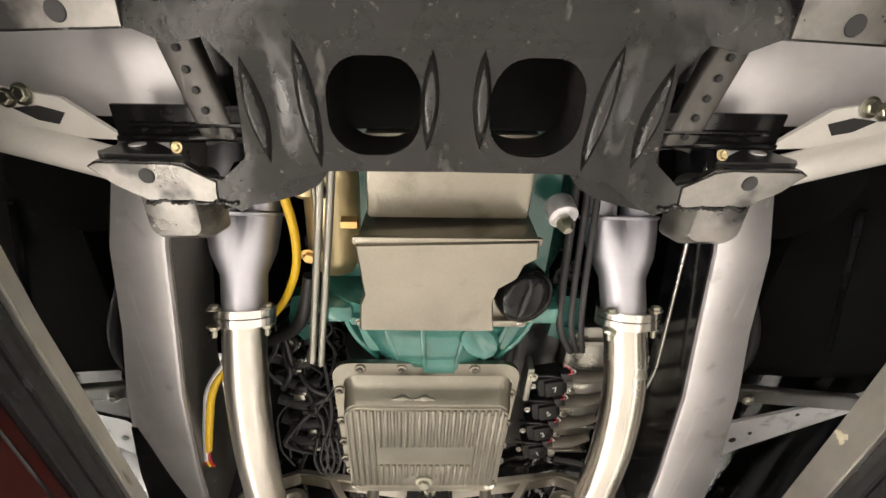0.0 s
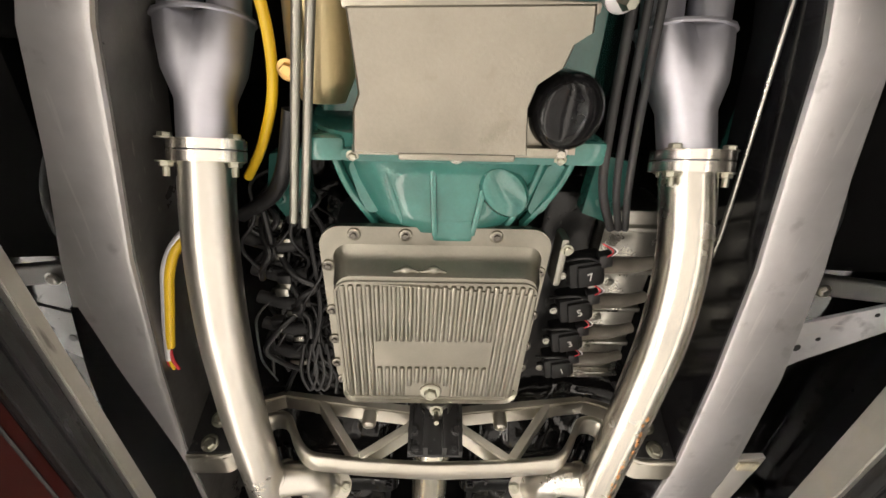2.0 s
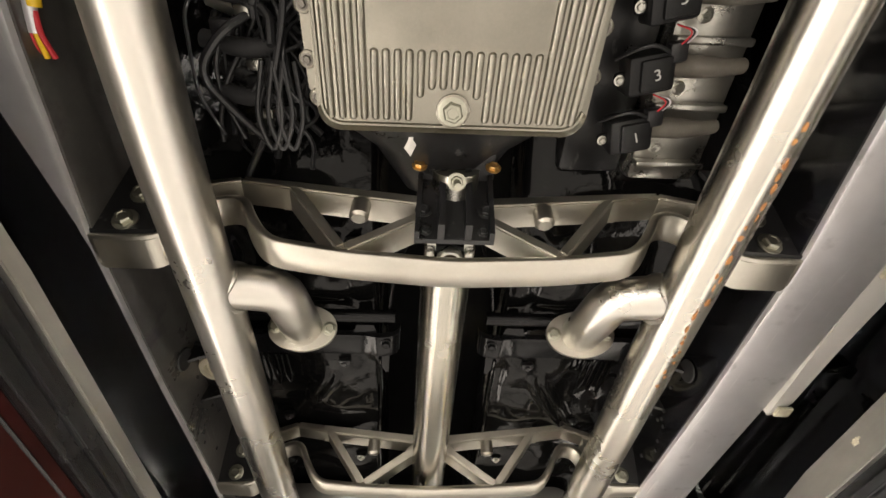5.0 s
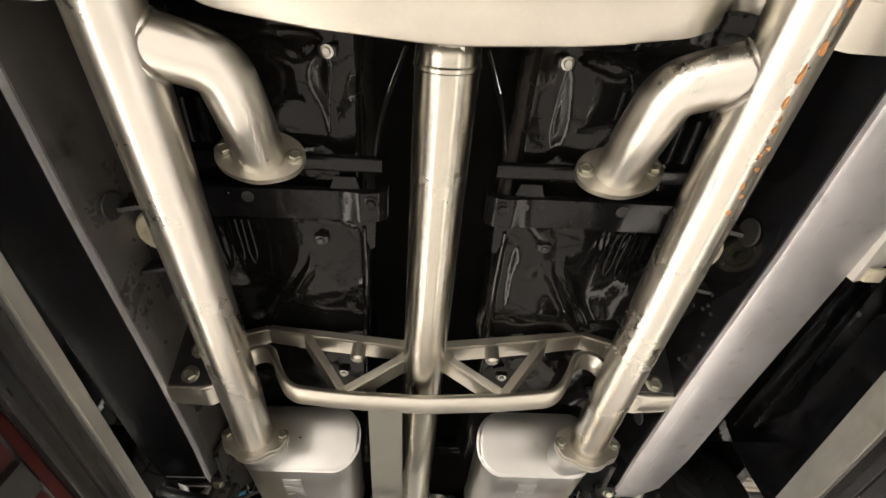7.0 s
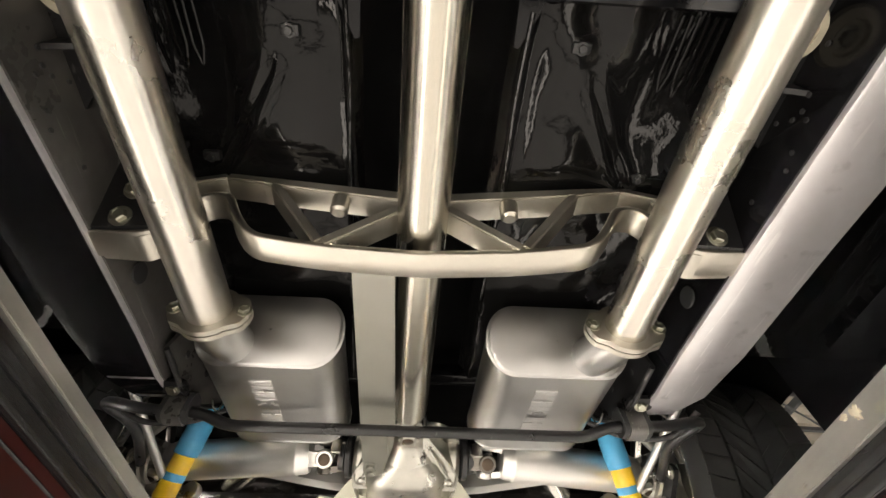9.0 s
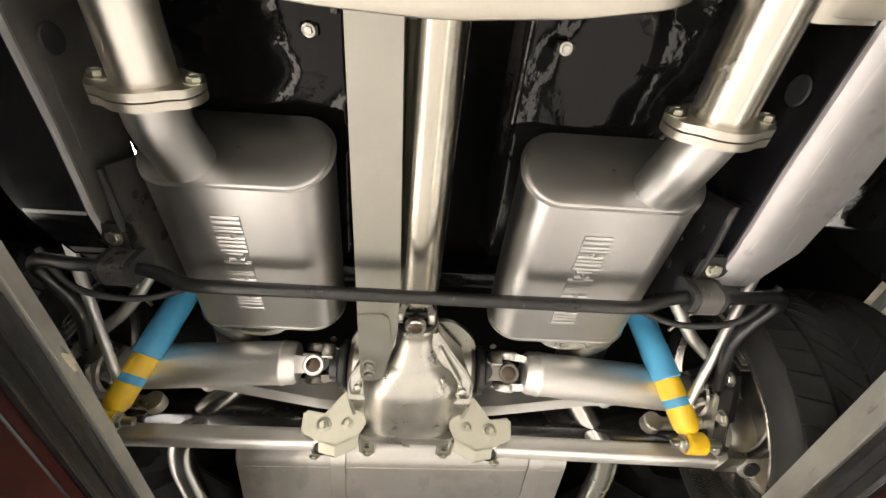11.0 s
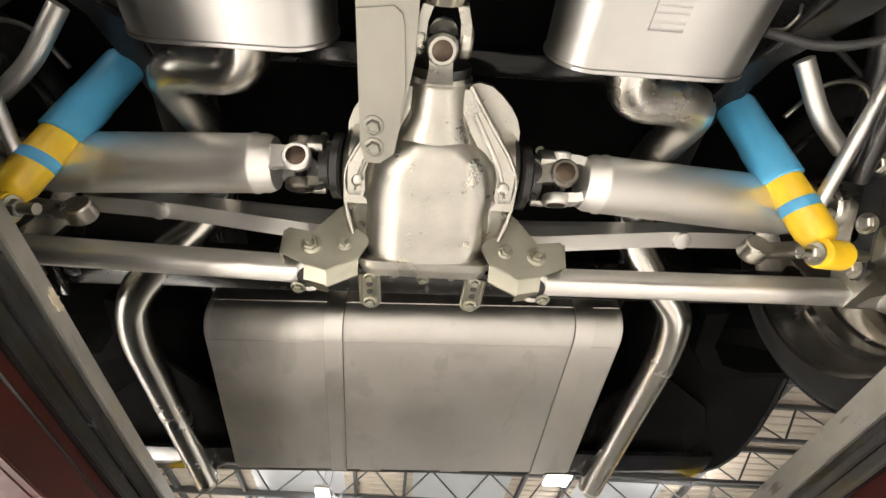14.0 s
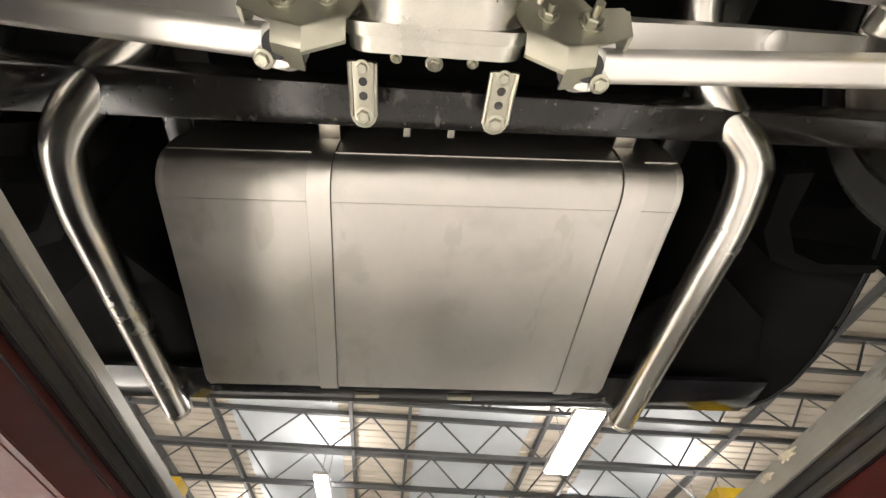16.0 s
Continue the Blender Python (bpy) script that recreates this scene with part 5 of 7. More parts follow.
def quarter(s):
    """The black rear corner of the body with the wheel house."""
    t = thing("rear_quarter", (X(s, 0.8), 2.95, 1.87), "black rear body corner curving round behind the wheel", "body panel", "rear body corners")
    rows = []
    for y, xo, z in ((2.60, 0.945, 2.02), (2.70, 0.95, 1.975), (2.80, 0.955, 1.935), (2.92, 0.958, 1.905), (3.05, 0.972, 1.893), (3.15, 0.972, 1.888), (3.22, 0.955, 1.888), (3.27, 0.925, 1.895), (3.31, 0.86, 1.92)):
        rows.append([(X(s, 0.60), y, z + 0.16), (X(s, 0.64), y, z + 0.10), (X(s, 0.72), y, z + 0.055), (X(s, xo - 0.10), y, z + 0.020), (X(s, xo - 0.03), y, z), (X(s, xo), y, z + 0.010), (X(s, xo + 0.012), y, z + 0.06), (X(s, xo + 0.012), y, z + 0.25), (X(s, 0.60), y, z + 0.25)])
    part("corner_shell", loft(B(), rows), DARKWING, t, sharp=60)
    part("lip_edge", hose(B(), [(r[4][0] + s * 0.01, r[4][1], r[4][2] + 0.001) for r in rows], 0.004, 0, 8), SATINBLACK, t)
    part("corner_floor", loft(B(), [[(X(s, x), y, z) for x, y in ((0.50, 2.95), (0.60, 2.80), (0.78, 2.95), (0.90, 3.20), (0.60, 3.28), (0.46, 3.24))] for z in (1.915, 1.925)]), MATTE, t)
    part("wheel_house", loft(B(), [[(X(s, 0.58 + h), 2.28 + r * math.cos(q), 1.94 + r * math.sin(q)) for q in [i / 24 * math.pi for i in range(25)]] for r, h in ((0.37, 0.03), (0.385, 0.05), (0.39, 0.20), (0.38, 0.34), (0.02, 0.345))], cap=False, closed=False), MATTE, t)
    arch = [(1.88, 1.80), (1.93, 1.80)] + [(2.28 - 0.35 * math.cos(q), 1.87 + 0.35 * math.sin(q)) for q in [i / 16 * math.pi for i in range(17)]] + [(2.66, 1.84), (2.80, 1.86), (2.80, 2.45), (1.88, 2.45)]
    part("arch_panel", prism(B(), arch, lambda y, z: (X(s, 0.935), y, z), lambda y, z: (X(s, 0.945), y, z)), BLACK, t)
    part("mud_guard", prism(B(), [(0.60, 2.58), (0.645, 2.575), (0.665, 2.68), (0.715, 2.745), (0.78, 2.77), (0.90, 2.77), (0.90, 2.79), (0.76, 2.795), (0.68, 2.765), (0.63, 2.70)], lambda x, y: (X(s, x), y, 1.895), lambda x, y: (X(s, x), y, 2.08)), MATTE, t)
    return t


for s in sides():
    quarter(s)

# ---- gearbox and engine ----
t = thing("gearbox", (AX, 0.65, 1.715), "automatic gearbox with a ribbed cast aluminium oil pan", "gearbox")
P0, P1 = AX - 0.168, AX + 0.135     # pan flange
xm0 = (P0 + P1) / 2
part("pan_flange", prism(B(), [((x - xm0) * (1 - max(0, y - 0.52) * 0.20) + xm0, y) for x, y in rounded(P0, P1, 0.491, 0.778, 0.030, 6)], lambda x, y: (x, y, 1.748), lambda x, y: (x, y, 1.757)), PANMETAL, t)
a0, a1 = AX - 0.148, AX + 0.122
zb = lambda y: 1.7125 + (y - 0.546) * 0.070
bm = B()
loft(bm, [[Vector((p, q, z if z else zb(q))) for p, q in rounded(a0 - g, a1 + g, ya, yb_, 0.022, 6)] for g, ya, yb_, z in ((0.004, 0.514, 0.792, 1.750), (0.001, 0.526, 0.792, 1.742), (0.0, 0.533, 0.791, 1.732), (-0.001, 0.537, 0.7895, 1.722), (-0.005, 0.543, 0.786, None))])
pan = part("pan_body", bm, PANMETAL, t, sharp=45)
part("face_border", hose(B(), [(p, q, zb(q) - 0.0004) for p, q in rounded(a0 + 0.0045, a1 - 0.0045, 0.5515, 0.7845, 0.02, 6)] + [(a0 + 0.0245, 0.5515, zb(0.5515) - 0.0004)], 0.0022, 0, 6), PANMETAL, pan)


def pan_rib(x, ya, yb_):
    r = 0.0041
    part("pan_rib", loft(B(), [[(x + r * math.cos(q) * k, y, zb(y) - r * 1.15 * math.sin(q) * k + 0.0004) for q in [i / 6 * math.pi for i in range(7)]] for y, k in ((ya, 0.35), (ya + 0.0015, 0.85), (ya + 0.004, 1.0), (yb_ - 0.004, 1.0), (yb_ - 0.0015, 0.85), (yb_, 0.35))]), PANMETAL, pan)


xm = (a0 + a1) / 2
for k in range(23):
    x = a0 + 0.013 + k * (a1 - a0 - 0.026) / 22
    if k < 4 or k > 18:
        pan_rib(x, 0.556, 0.780)
    else:
        pan_rib(x, 0.556, 0.658)
        if 8 <= k <= 13:
            pan_rib(x, 0.712, 0.748 if 9 <= k <= 12 else 0.756)
        else:
            pan_rib(x, 0.712, 0.780)
for x, y in ((P0 + 0.046, 0.502), (P0 + 0.112, 0.502), (P1 - 0.074, 0.502), (P0 + 0.010, 0.550), (P1 - 0.010, 0.556), (P0 + 0.009, 0.625), (P1 - 0.009, 0.63), (P0 + 0.009, 0.680), (P1 - 0.009, 0.69), (P0 + 0.009, 0.728), (P1 - 0.009, 0.735), (P0 + 0.016, 0.764), (P1 - 0.016, 0.766)):
    part("bolt_boss", lathe(B(), [(0.0090, 0), (0.0085, 0.003), (0.007, 0.004)], (x, y, 1.7485), (0, 0, -1), 16), PANMETAL, pan)
    bolt((x, y, 1.745), (0, 0, -1), 0.0044, t, STEEL, name="pan_bolt")
for x in (xm - 0.040, xm - 0.005):
    part("lip_bulge", hose(B(), [(x - 0.016, 0.5395, 1.7190), (x, 0.5345, 1.7190), (x + 0.016, 0.5395, 1.7190)], lambda f: 0.0015 + 0.004 * math.sin(f * math.pi), 0.01, 10), PANMETAL, pan)
part("plug_boss", lathe(B(), [(0.017, -0.004), (0.017, 0.003), (0.015, 0.004)], (xm, 0.768, zb(0.768)), (0, 0.05, -1), 24), PANMETAL, pan)
bolt((xm, 0.768, zb(0.768) - 0.003), (0, 0, -1), 0.0105, t, ZINC, name="drain_plug")
part("case", loft(B(), [[Vector((AX - 0.018 + w * math.copysign(abs(math.cos(q)) ** 0.7, math.cos(q)), y, 1.86 + h * math.copysign(abs(math.sin(q)) ** 0.7, math.sin(q)))) for q in [i / 28 * 2 * math.pi for i in range(28)]] for y, w, h in ((0.506, 0.10, 0.09), (0.52, 0.145, 0.104), (0.80, 0.140, 0.104), (0.84, 0.09, 0.07), (0.90, 0.05, 0.05))]), SATINBLACK, t, "black gearbox case")
part("bracket", slab(B(), (AX + 0.149, 0.508, 1.754), (AX + 0.161, 0.585, 1.790), 0.005), PLATE, t)
bolt((AX + 0.158, 0.523, 1.752), (0, 0, -1), 0.006, t, ZINC)

# bell housing, teal
t = thing("bell_housing", (AX, 0.44, 1.73), "teal painted bell housing with cast ribs", "bell housing")
rows = []
for y, w, h, zc in ((0.372, 0.185, 0.145, 1.872), (0.392, 0.188, 0.147, 1.872), (0.396, 0.170, 0.140, 1.872), (0.43, 0.160, 0.136, 1.873), (0.470, 0.140, 0.128, 1.872), (0.498, 0.115, 0.122, 1.868), (0.506, 0.10, 0.11, 1.868)):
    rows.append([Vector((AX - 0.004 + w * math.copysign(abs(math.cos(q)) ** 0.75, math.cos(q)), y, zc + h * math.copysign(abs(math.sin(q)) ** 0.8, math.sin(q)))) for q in [i / 40 * 2 * math.pi for i in range(40)]])
bell = part("shell", loft(B(), rows), TEAL, t, sharp=55)
for x, lean_ in ((-0.125, 0.05), (-0.072, 0.02), (-0.022, 0.0), (0.034, 0.0), (0.092, -0.035), (0.125, -0.05)):
    part("rib", hose(B(), [(AX + x * 1.16, 0.392, 1.748 + abs(x) * 0.14), (AX + x * 1.04, 0.44, 1.738 + abs(x) * 0.22), (AX + x * 0.86 + lean_ * 0.2, 0.498, 1.750 + abs(x) * 0.25)], 0.006, 0.03, 8, section=rounded(-0.004, 0.004, -0.013, 0.013, 0.003, 2)), TEAL, bell)
part("flange_lip", prism(B(), rounded(-0.128, 0.125, 0.386, 0.399, 0.005, 3), lambda x, y: (AX + x, y, 1.731), lambda x, y: (AX + x, y, 1.742)), TEAL, bell)
part("foot", slab(B(), (AX - 0.022, 0.478, 1.744), (AX + 0.030, 0.510, 1.756), 0.005), TEAL, bell)
part("oval_swelling", loft(B(), [[(AX + 0.062 + w * math.cos(q) * 0.9 + 0.012 * math.sin(q), 0.437 + l * math.sin(q), z + 0.004 * math.cos(q)) for q in [i / 28 * 2 * math.pi for i in range(28)]] for w, l, z in ((0.036, 0.036, 1.760), (0.033, 0.034, 1.742), (0.028, 0.030, 1.736), (0.014, 0.018, 1.734))]), TEAL, bell)
for x in (-0.115, 0.118):
    bolt((AX + x, 0.393, 1.731), (0, 0.3, -1), 0.005, t)
for x in (-0.098, -0.047, 0.062, 0.108):
    part("hollow", prism(B(), rounded(-0.013, 0.013, 0.408, 0.478, 0.012, 5), lambda a, y: (AX + x * (1.18 - (y - 0.40) * 2.2) + a * (1.1 - (y - 0.40) * 3), y, 1.7385 + abs(x) * 0.20 + (y - 0.40) * 0.06), lambda a, y: (AX + x * (1.18 - (y - 0.40) * 2.2) + a * (1.1 - (y - 0.40) * 3), y, 1.76 + abs(x) * 0.20)), TEAL, bell)
for s in sides():
    part("ear", slab(B(), (X(s, 0.150) - 0.024, 0.376, 1.742), (X(s, 0.150) + 0.024, 0.405, 1.80), 0.006), TEAL, bell)

# engine block and sump
t = thing("engine", (AX, 0.2, 1.80), "teal painted engine block above a bare cast sump", "engine")
part("block", slab(B(), (AX - 0.20, -0.30, 1.87), (AX + 0.19, 0.375, 2.15), 0.02), TEAL, t)
for s in sides():
    part("block_skirt", prism(B(), [(0.16, 1.80), (0.24, 1.95), (0.24, 2.1), (0.10, 2.1), (0.10, 1.80)], lambda x, z: (X(s, x), -0.28, z), lambda x, z: (X(s, x), 0.36, z)), TEAL, t)
    part("side_web", prism(B(), [(0.205, 0.42), (0.25, 0.43), (0.262, 0.49), (0.24, 0.525), (0.20, 0.51)], lambda x, y: (X(s, x), y, 1.84), lambda x, y: (X(s, x), y, 1.87)), TEAL, t)
    for x, y in ((0.225, 0.49), (0.245, 0.495)):
        bolt((X(s, x), y, 1.839), (0, 0, -1), 0.007, t, TEAL)
sump = thing("oil_sump", (AX, 0.30, 1.695), "bare cast aluminium oil sump with a shallow front tray", "oil pan")
deep = [(-0.108, 0.247), (0.113, 0.240), (0.115, 0.262), (0.100, 0.272), (0.094, 0.292), (0.072, 0.308), (0.066, 0.330), (0.068, 0.350), (0.072, 0.378), (-0.108, 0.378), (-0.106, 0.335), (-0.100, 0.32)]
bm = loft(B(), [[Vector((AX + x * k, 0.31 + (y - 0.31) * k, z)) for x, y in deep] for k, z in ((0.975, 1.694), (1.0, 1.698), (1.0, 1.80))])
part("deep_pan", bm, OILPAN, sump)
part("front_lip", slab(B(), (AX - 0.112, 0.238, 1.698), (AX + 0.118, 0.249, 1.706), 0.003), OILPAN, sump)
part("front_tray", slab(B(), (AX - 0.100, 0.125, 1.745), (AX + 0.108, 0.236, 1.80), 0.006), OILPAN, sump)
part("rear_flange", slab(B(), (AX - 0.112, 0.374, 1.712), (AX + 0.110, 0.386, 1.735), 0.003), OILPAN, sump)
part("flange_corner", prism(B(), [(0.06, 0.345), (0.125, 0.345), (0.13, 0.384), (0.06, 0.384)], lambda x, y: (AX + x, y, 1.722), lambda x, y: (AX + x, y, 1.732)), OILPAN, sump)
part("cover_strip", slab(B(), (AX - 0.062, 0.381, 1.707), (AX + 0.062, 0.389, 1.724), 0.002), OILPAN, sump)
for x, y in ((-0.088, 0.378), (0.098, 0.366), (0.112, 0.38), (0.0, 0.388)):
    bolt((AX + x, y, 1.716), (0, 0.3, -1), 0.0055, sump, CAST)
part("drain_plug", rod(B(), (AX - 0.108, 0.232, 1.725), (AX - 0.128, 0.232, 1.725), 0.0085, n=6), BRASS, sump, "copper-coloured plug")

f = thing("oil_filter", (AX + 0.122, 0.335, 1.705), "glossy black canister oil filter beside the sump", "oil filter")
part("base_ring", lathe(B(), [(0.040, 0), (0.042, 0.003), (0.042, 0.016)], (AX + 0.095, 0.342, 1.80), (0.25, -0.05, -1), 32), GREYPLATE, f)
part("can", lathe(B(), [(0.036, -0.09), (0.0405, -0.085), (0.0405, -0.020), (0.039, -0.012), (0.035, -0.005), (0.028, -0.001), (0.018, 0.001), (0.008, 0.002)], (AX + 0.118, 0.338, 1.706), (0.25, -0.05, -1), 36), BLACK, f)
sw = thing("pressure_sender", (AX + 0.145, 0.235, 1.74), "grey steel oil pressure sender on a brass fitting", "sender")
part("body", lathe(B(), [(0.017, 0), (0.019, 0.003), (0.019, 0.028), (0.014, 0.031)], (AX + 0.150, 0.222, 1.772), (0.1, 0.35, -1), 28), GREYPLATE, sw)
part("fitting", lathe(B(), [(0.009, 0), (0.011, 0.004), (0.011, 0.012), (0.006, 0.02)], (AX + 0.152, 0.232, 1.741), (0.1, 0.4, -1), 6), ZINC, sw)

st = thing("starter_motor", (AX - 0.155, 0.22, 1.76), "gold passivated starter motor beside the sump", "starter motor")
part("body", lathe(B(), [(0.034, 0), (0.042, 0.006), (0.042, 0.17), (0.036, 0.185), (0.030, 0.20)], (AX - 0.155, 0.150, 1.815), (-0.02, 1, 0.0), 32), STARTER, st)
part("solenoid", lathe(B(), [(0.020, 0), (0.024, 0.004), (0.024, 0.08), (0.018, 0.086)], (AX - 0.185, 0.14, 1.80), (-0.04, 1, 0), 24), STARTER, st)
part("long_bolt", rod(B(), (AX - 0.172, 0.16, 1.772), (AX - 0.172, 0.30, 1.772), 0.004, n=10), ZINC, st)
part("clip", slab(B(), (AX - 0.176, 0.150, 1.766), (AX - 0.166, 0.195, 1.774), 0.002), STARTER, st)
part("terminal", lathe(B(), [(0.007, 0), (0.008, 0.014), (0.005, 0.02)], (AX - 0.166, 0.205, 1.776), (0.5, 0.4, -1), 12), RUBBER, st)
bolt((AX - 0.190, 0.312, 1.778), (0, 0.2, -1), 0.009, st, BRASS)

lines = thing("cooler_lines", (AX - 0.17, 0.3, 1.74), "pair of bare steel cooler lines beside the sump", "pipe")
for dx, dy in ((0.0, 0.0), (0.013, 0.006)):
    part("line", hose(B(), [(AX - 0.128 + dx, -0.1, 1.735), (AX - 0.145 + dx, 0.14, 1.728), (AX - 0.195 + dx, 0.484 + dy, 1.744)], 0.0053, 0.2, 12), PLATE, lines)


def cable(name, label, pts, r, material, radius=0.05):
    return solo(name, hose(B(), pts, r, radius, 10), material, label, "cable", sharp=60)


cable("yellow_cable", "yellow sleeved battery cable beside the starter", [(AX - 0.225, 0.06, 1.79), (AX - 0.222, 0.20, 1.785), (AX - 0.208, 0.27, 1.785), (AX - 0.215, 0.34, 1.795), (AX - 0.245, 0.41, 1.81), (AX - 0.28, 0.46, 1.83)], 0.0065, YELLOW)
cable("black_cable", "thick black cable behind the bell housing", [(AX - 0.20, 0.36, 1.80), (AX - 0.215, 0.43, 1.80), (AX - 0.24, 0.48, 1.815), (AX - 0.30, 0.52, 1.83)], 0.011, WIRE)
w = thing("taped_cable", (AX - 0.37, 0.62, 1.735), "yellow and grey sleeved cable with a red taped end", "cable")
part("grey_sleeve", hose(B(), [(AX - 0.325, 0.50, 1.80), (AX - 0.352, 0.515, 1.752), (AX - 0.372, 0.55, 1.742), (AX - 0.395, 0.65, 1.738), (AX - 0.404, 0.712, 1.733)], 0.0055, 0.04, 10), GREYPLATE, w)
part("yellow_sleeve", hose(B(), [(AX - 0.335, 0.512, 1.775), (AX - 0.352, 0.525, 1.744), (AX - 0.366, 0.56, 1.738), (AX - 0.384, 0.63, 1.738), (AX - 0.398, 0.69, 1.736)], 0.0065, 0.04, 10), YELLOW, w)
for dx, m in ((-0.004, RED), (0.001, YELLOW), (0.006, RED)):
    part("wire_end", hose(B(), [(AX - 0.400 + dx * 0.4, 0.694, 1.734), (AX - 0.403 + dx * 0.8, 0.712, 1.731), (AX - 0.405 + dx * 1.5, 0.734, 1.735)], 0.0026, 0.01, 8), m, w)
for k, (dx, r) in enumerate(((0.0, 0.006), (0.016, 0.005), (0.030, 0.005))):
    cable("fuel_hose", "black rubber hose running back beside the sender", [(AX + 0.165 + dx, 0.05, 1.80), (AX + 0.172 + dx, 0.22, 1.772), (AX + 0.182 + dx * 1.1, 0.36, 1.775), (AX + 0.195 + dx * 1.2, 0.45, 1.785), (AX + 0.235 + dx * 0.7, 0.52, 1.81)], r, RUBBER)
cable("brake_line", "thin steel brake line clipped along the chassis rail", [(AX + 0.345, 0.10, 1.80), (AX + 0.338, 0.22, 1.775), (AX + 0.352, 0.40, 1.765), (AX + 0.366, 0.53, 1.765), (AX + 0.352, 0.60, 1.765)], 0.0032, CAST)

solo("paper_tag", prism(B(), [(0, 0), (0.008, 0.002), (0.006, 0.012), (0.010, 0.018), (0.004, 0.032), (-0.004, 0.022), (0.001, 0.012)], lambda x, y: (AX - 0.060 + x, 0.800 + y, 1.765), lambda x, y: (AX - 0.060 + x, 0.800 + y, 1.766)), WALLPAINT, "torn white paper tag hanging behind the pan", "tag")

# ---- coil packs beside the gearbox ----
cov = thing("rocker_cover", (AX + 0.30, 0.7, 1.90), "bare aluminium ribbed cover beside the gearbox", "cover")
part("shell", slab(B(), (AX + 0.255, 0.52, 1.875), (AX + 0.36, 0.90, 1.98), 0.012), CAST, cov)
for k in range(5):
    part("rib", slab(B(), (AX + 0.258, 0.545 + 0.08 * k, 1.862), (AX + 0.355, 0.555 + 0.08 * k, 1.88), 0.003), CAST, cov)
part("dark_base", slab(B(), (AX + 0.16, 0.50, 1.90), (AX + 0.254, 0.90, 1.98), 0.01), SATINBLACK, cov)
for k, ch in enumerate("7531"):
    y = 0.585 + k * 0.078
    z = 1.79 + k * 0.012
    c = thing("ignition_coil", (AX + 0.225, y, z), "black plastic ignition coil with a moulded number " + ch, "ignition coil", "ignition coils")
    bx = AX + 0.215 + k * 0.004
    part("body", slab(B(), (bx - 0.030, y - 0.023, z), (bx + 0.024, y + 0.023, z + 0.04), 0.006), COIL, c)
    part("mounting_ear", slab(B(), (bx - 0.042, y - 0.006, z + 0.012), (bx - 0.028, y + 0.010, z + 0.022), 0.004), COIL, c)
    bolt((bx - 0.037, y + 0.002, z + 0.012), (0, 0, -1), 0.0045, c, CAST)
    part("lead_loop", hose(B(), [(bx + 0.016, y - 0.020, z + 0.002), (bx - 0.004, y - 0.034, z - 0.004), (bx - 0.026, y - 0.030, z + 0.004), (bx - 0.040, y - 0.020, z + 0.02)], 0.0022, 0.02, 8), WIRE, c)
    part("top_plate", slab(B(), (bx - 0.018, y - 0.018, z - 0.006), (bx + 0.017, y + 0.018, z + 0.002), 0.003), COIL, c)
    part("spark_boot", hose(B(), [(bx + 0.02, y - 0.004, z + 0.016), (bx + 0.08, y + 0.012, z + 0.02), (bx + 0.115, y + 0.018, z + 0.03)], lambda f: 0.0135 - 0.004 * f, 0.02, 14), BOOT, c, "grey-brown spark plug boot")
    part("connector", slab(B(), (bx + 0.014, y - 0.030, z - 0.002), (bx + 0.034, y - 0.008, z + 0.016), 0.003), WIRE, c)
    for q in range(3):
        part("lead", hose(B(), [(bx + 0.024 + 0.003 * q, y - 0.026, z), (bx + 0.034 + 0.003 * q, y - 0.040, z - 0.010), (bx + 0.020, y - 0.048, z + 0.005)], 0.0010, 0.01, 6), (RED, WIRE, GREYPLATE)[q], c)
    bolt((bx + 0.03, y + 0.022, z + 0.006), (0, 0, -1), 0.006, c, CAST)
    cu = bpy.data.curves.new("digit", "FONT")
    cu.body, cu.size, cu.extrude, cu.align_x, cu.align_y = ch, 0.018, 0.0005, "CENTER", "CENTER"
    tx = new("digit", cu)
    me = bpy.data.meshes.new_from_object(tx)
    bpy.data.objects.remove(tx)
    me.materials.append(DIGIT)
    dg = new("digit", me)
    dg.parent = c
    dg.matrix_parent_inverse = Matrix.Translation(-c.location)
    c.rotation_euler = (0, 0, radians(-13))
    dg.matrix_basis = pose(bx, y - skew((bx, y)), z - 0.0066, 180, 0, 0) @ pose(0, 0, 0, 0, 0, 14)

# ---- dark loom on the other side ----
random.seed(5)
lm = thing("wiring_loom", (AX - 0.23, 0.7, 1.80), "tangled black wiring loom with loose loops", "wiring loom")
for k in range(52):
    y0 = 0.46 + random.random() * 0.28
    pts = [(AX - 0.235 + random.uniform(-0.05, 0.05), y0, 1.82 + random.random() * 0.05)]
    for j in range(4):
        p = pts[-1]
        pts.append((min(AX - 0.18, max(AX - 0.30, p[0] + random.uniform(-0.045, 0.045))), p[1] + random.uniform(0.01, 0.06), min(1.9, max(1.795, p[2] + random.uniform(-0.03, 0.03)))))
    part("lead", hose(B(), pts, random.choice((0.002, 0.003, 0.005)), 0.03, 8), WIRE, lm)
for k in range(3):
    x = AX - 0.225 + 0.012 * k
    part("loose_loop", hose(B(), [(x, 0.74, 1.80), (x - 0.012, 0.80, 1.79), (x + 0.004, 0.845, 1.785), (x + 0.020, 0.80, 1.79), (x + 0.012, 0.74, 1.80)], 0.003, 0.02, 8), WIRE, lm)
part("long_lead", hose(B(), [(AX - 0.205, 0.50, 1.82), (AX - 0.195, 0.60, 1.81), (AX - 0.19, 0.68, 1.80), (AX - 0.215, 0.76, 1.80)], 0.004, 0.06, 8), WIRE, lm)
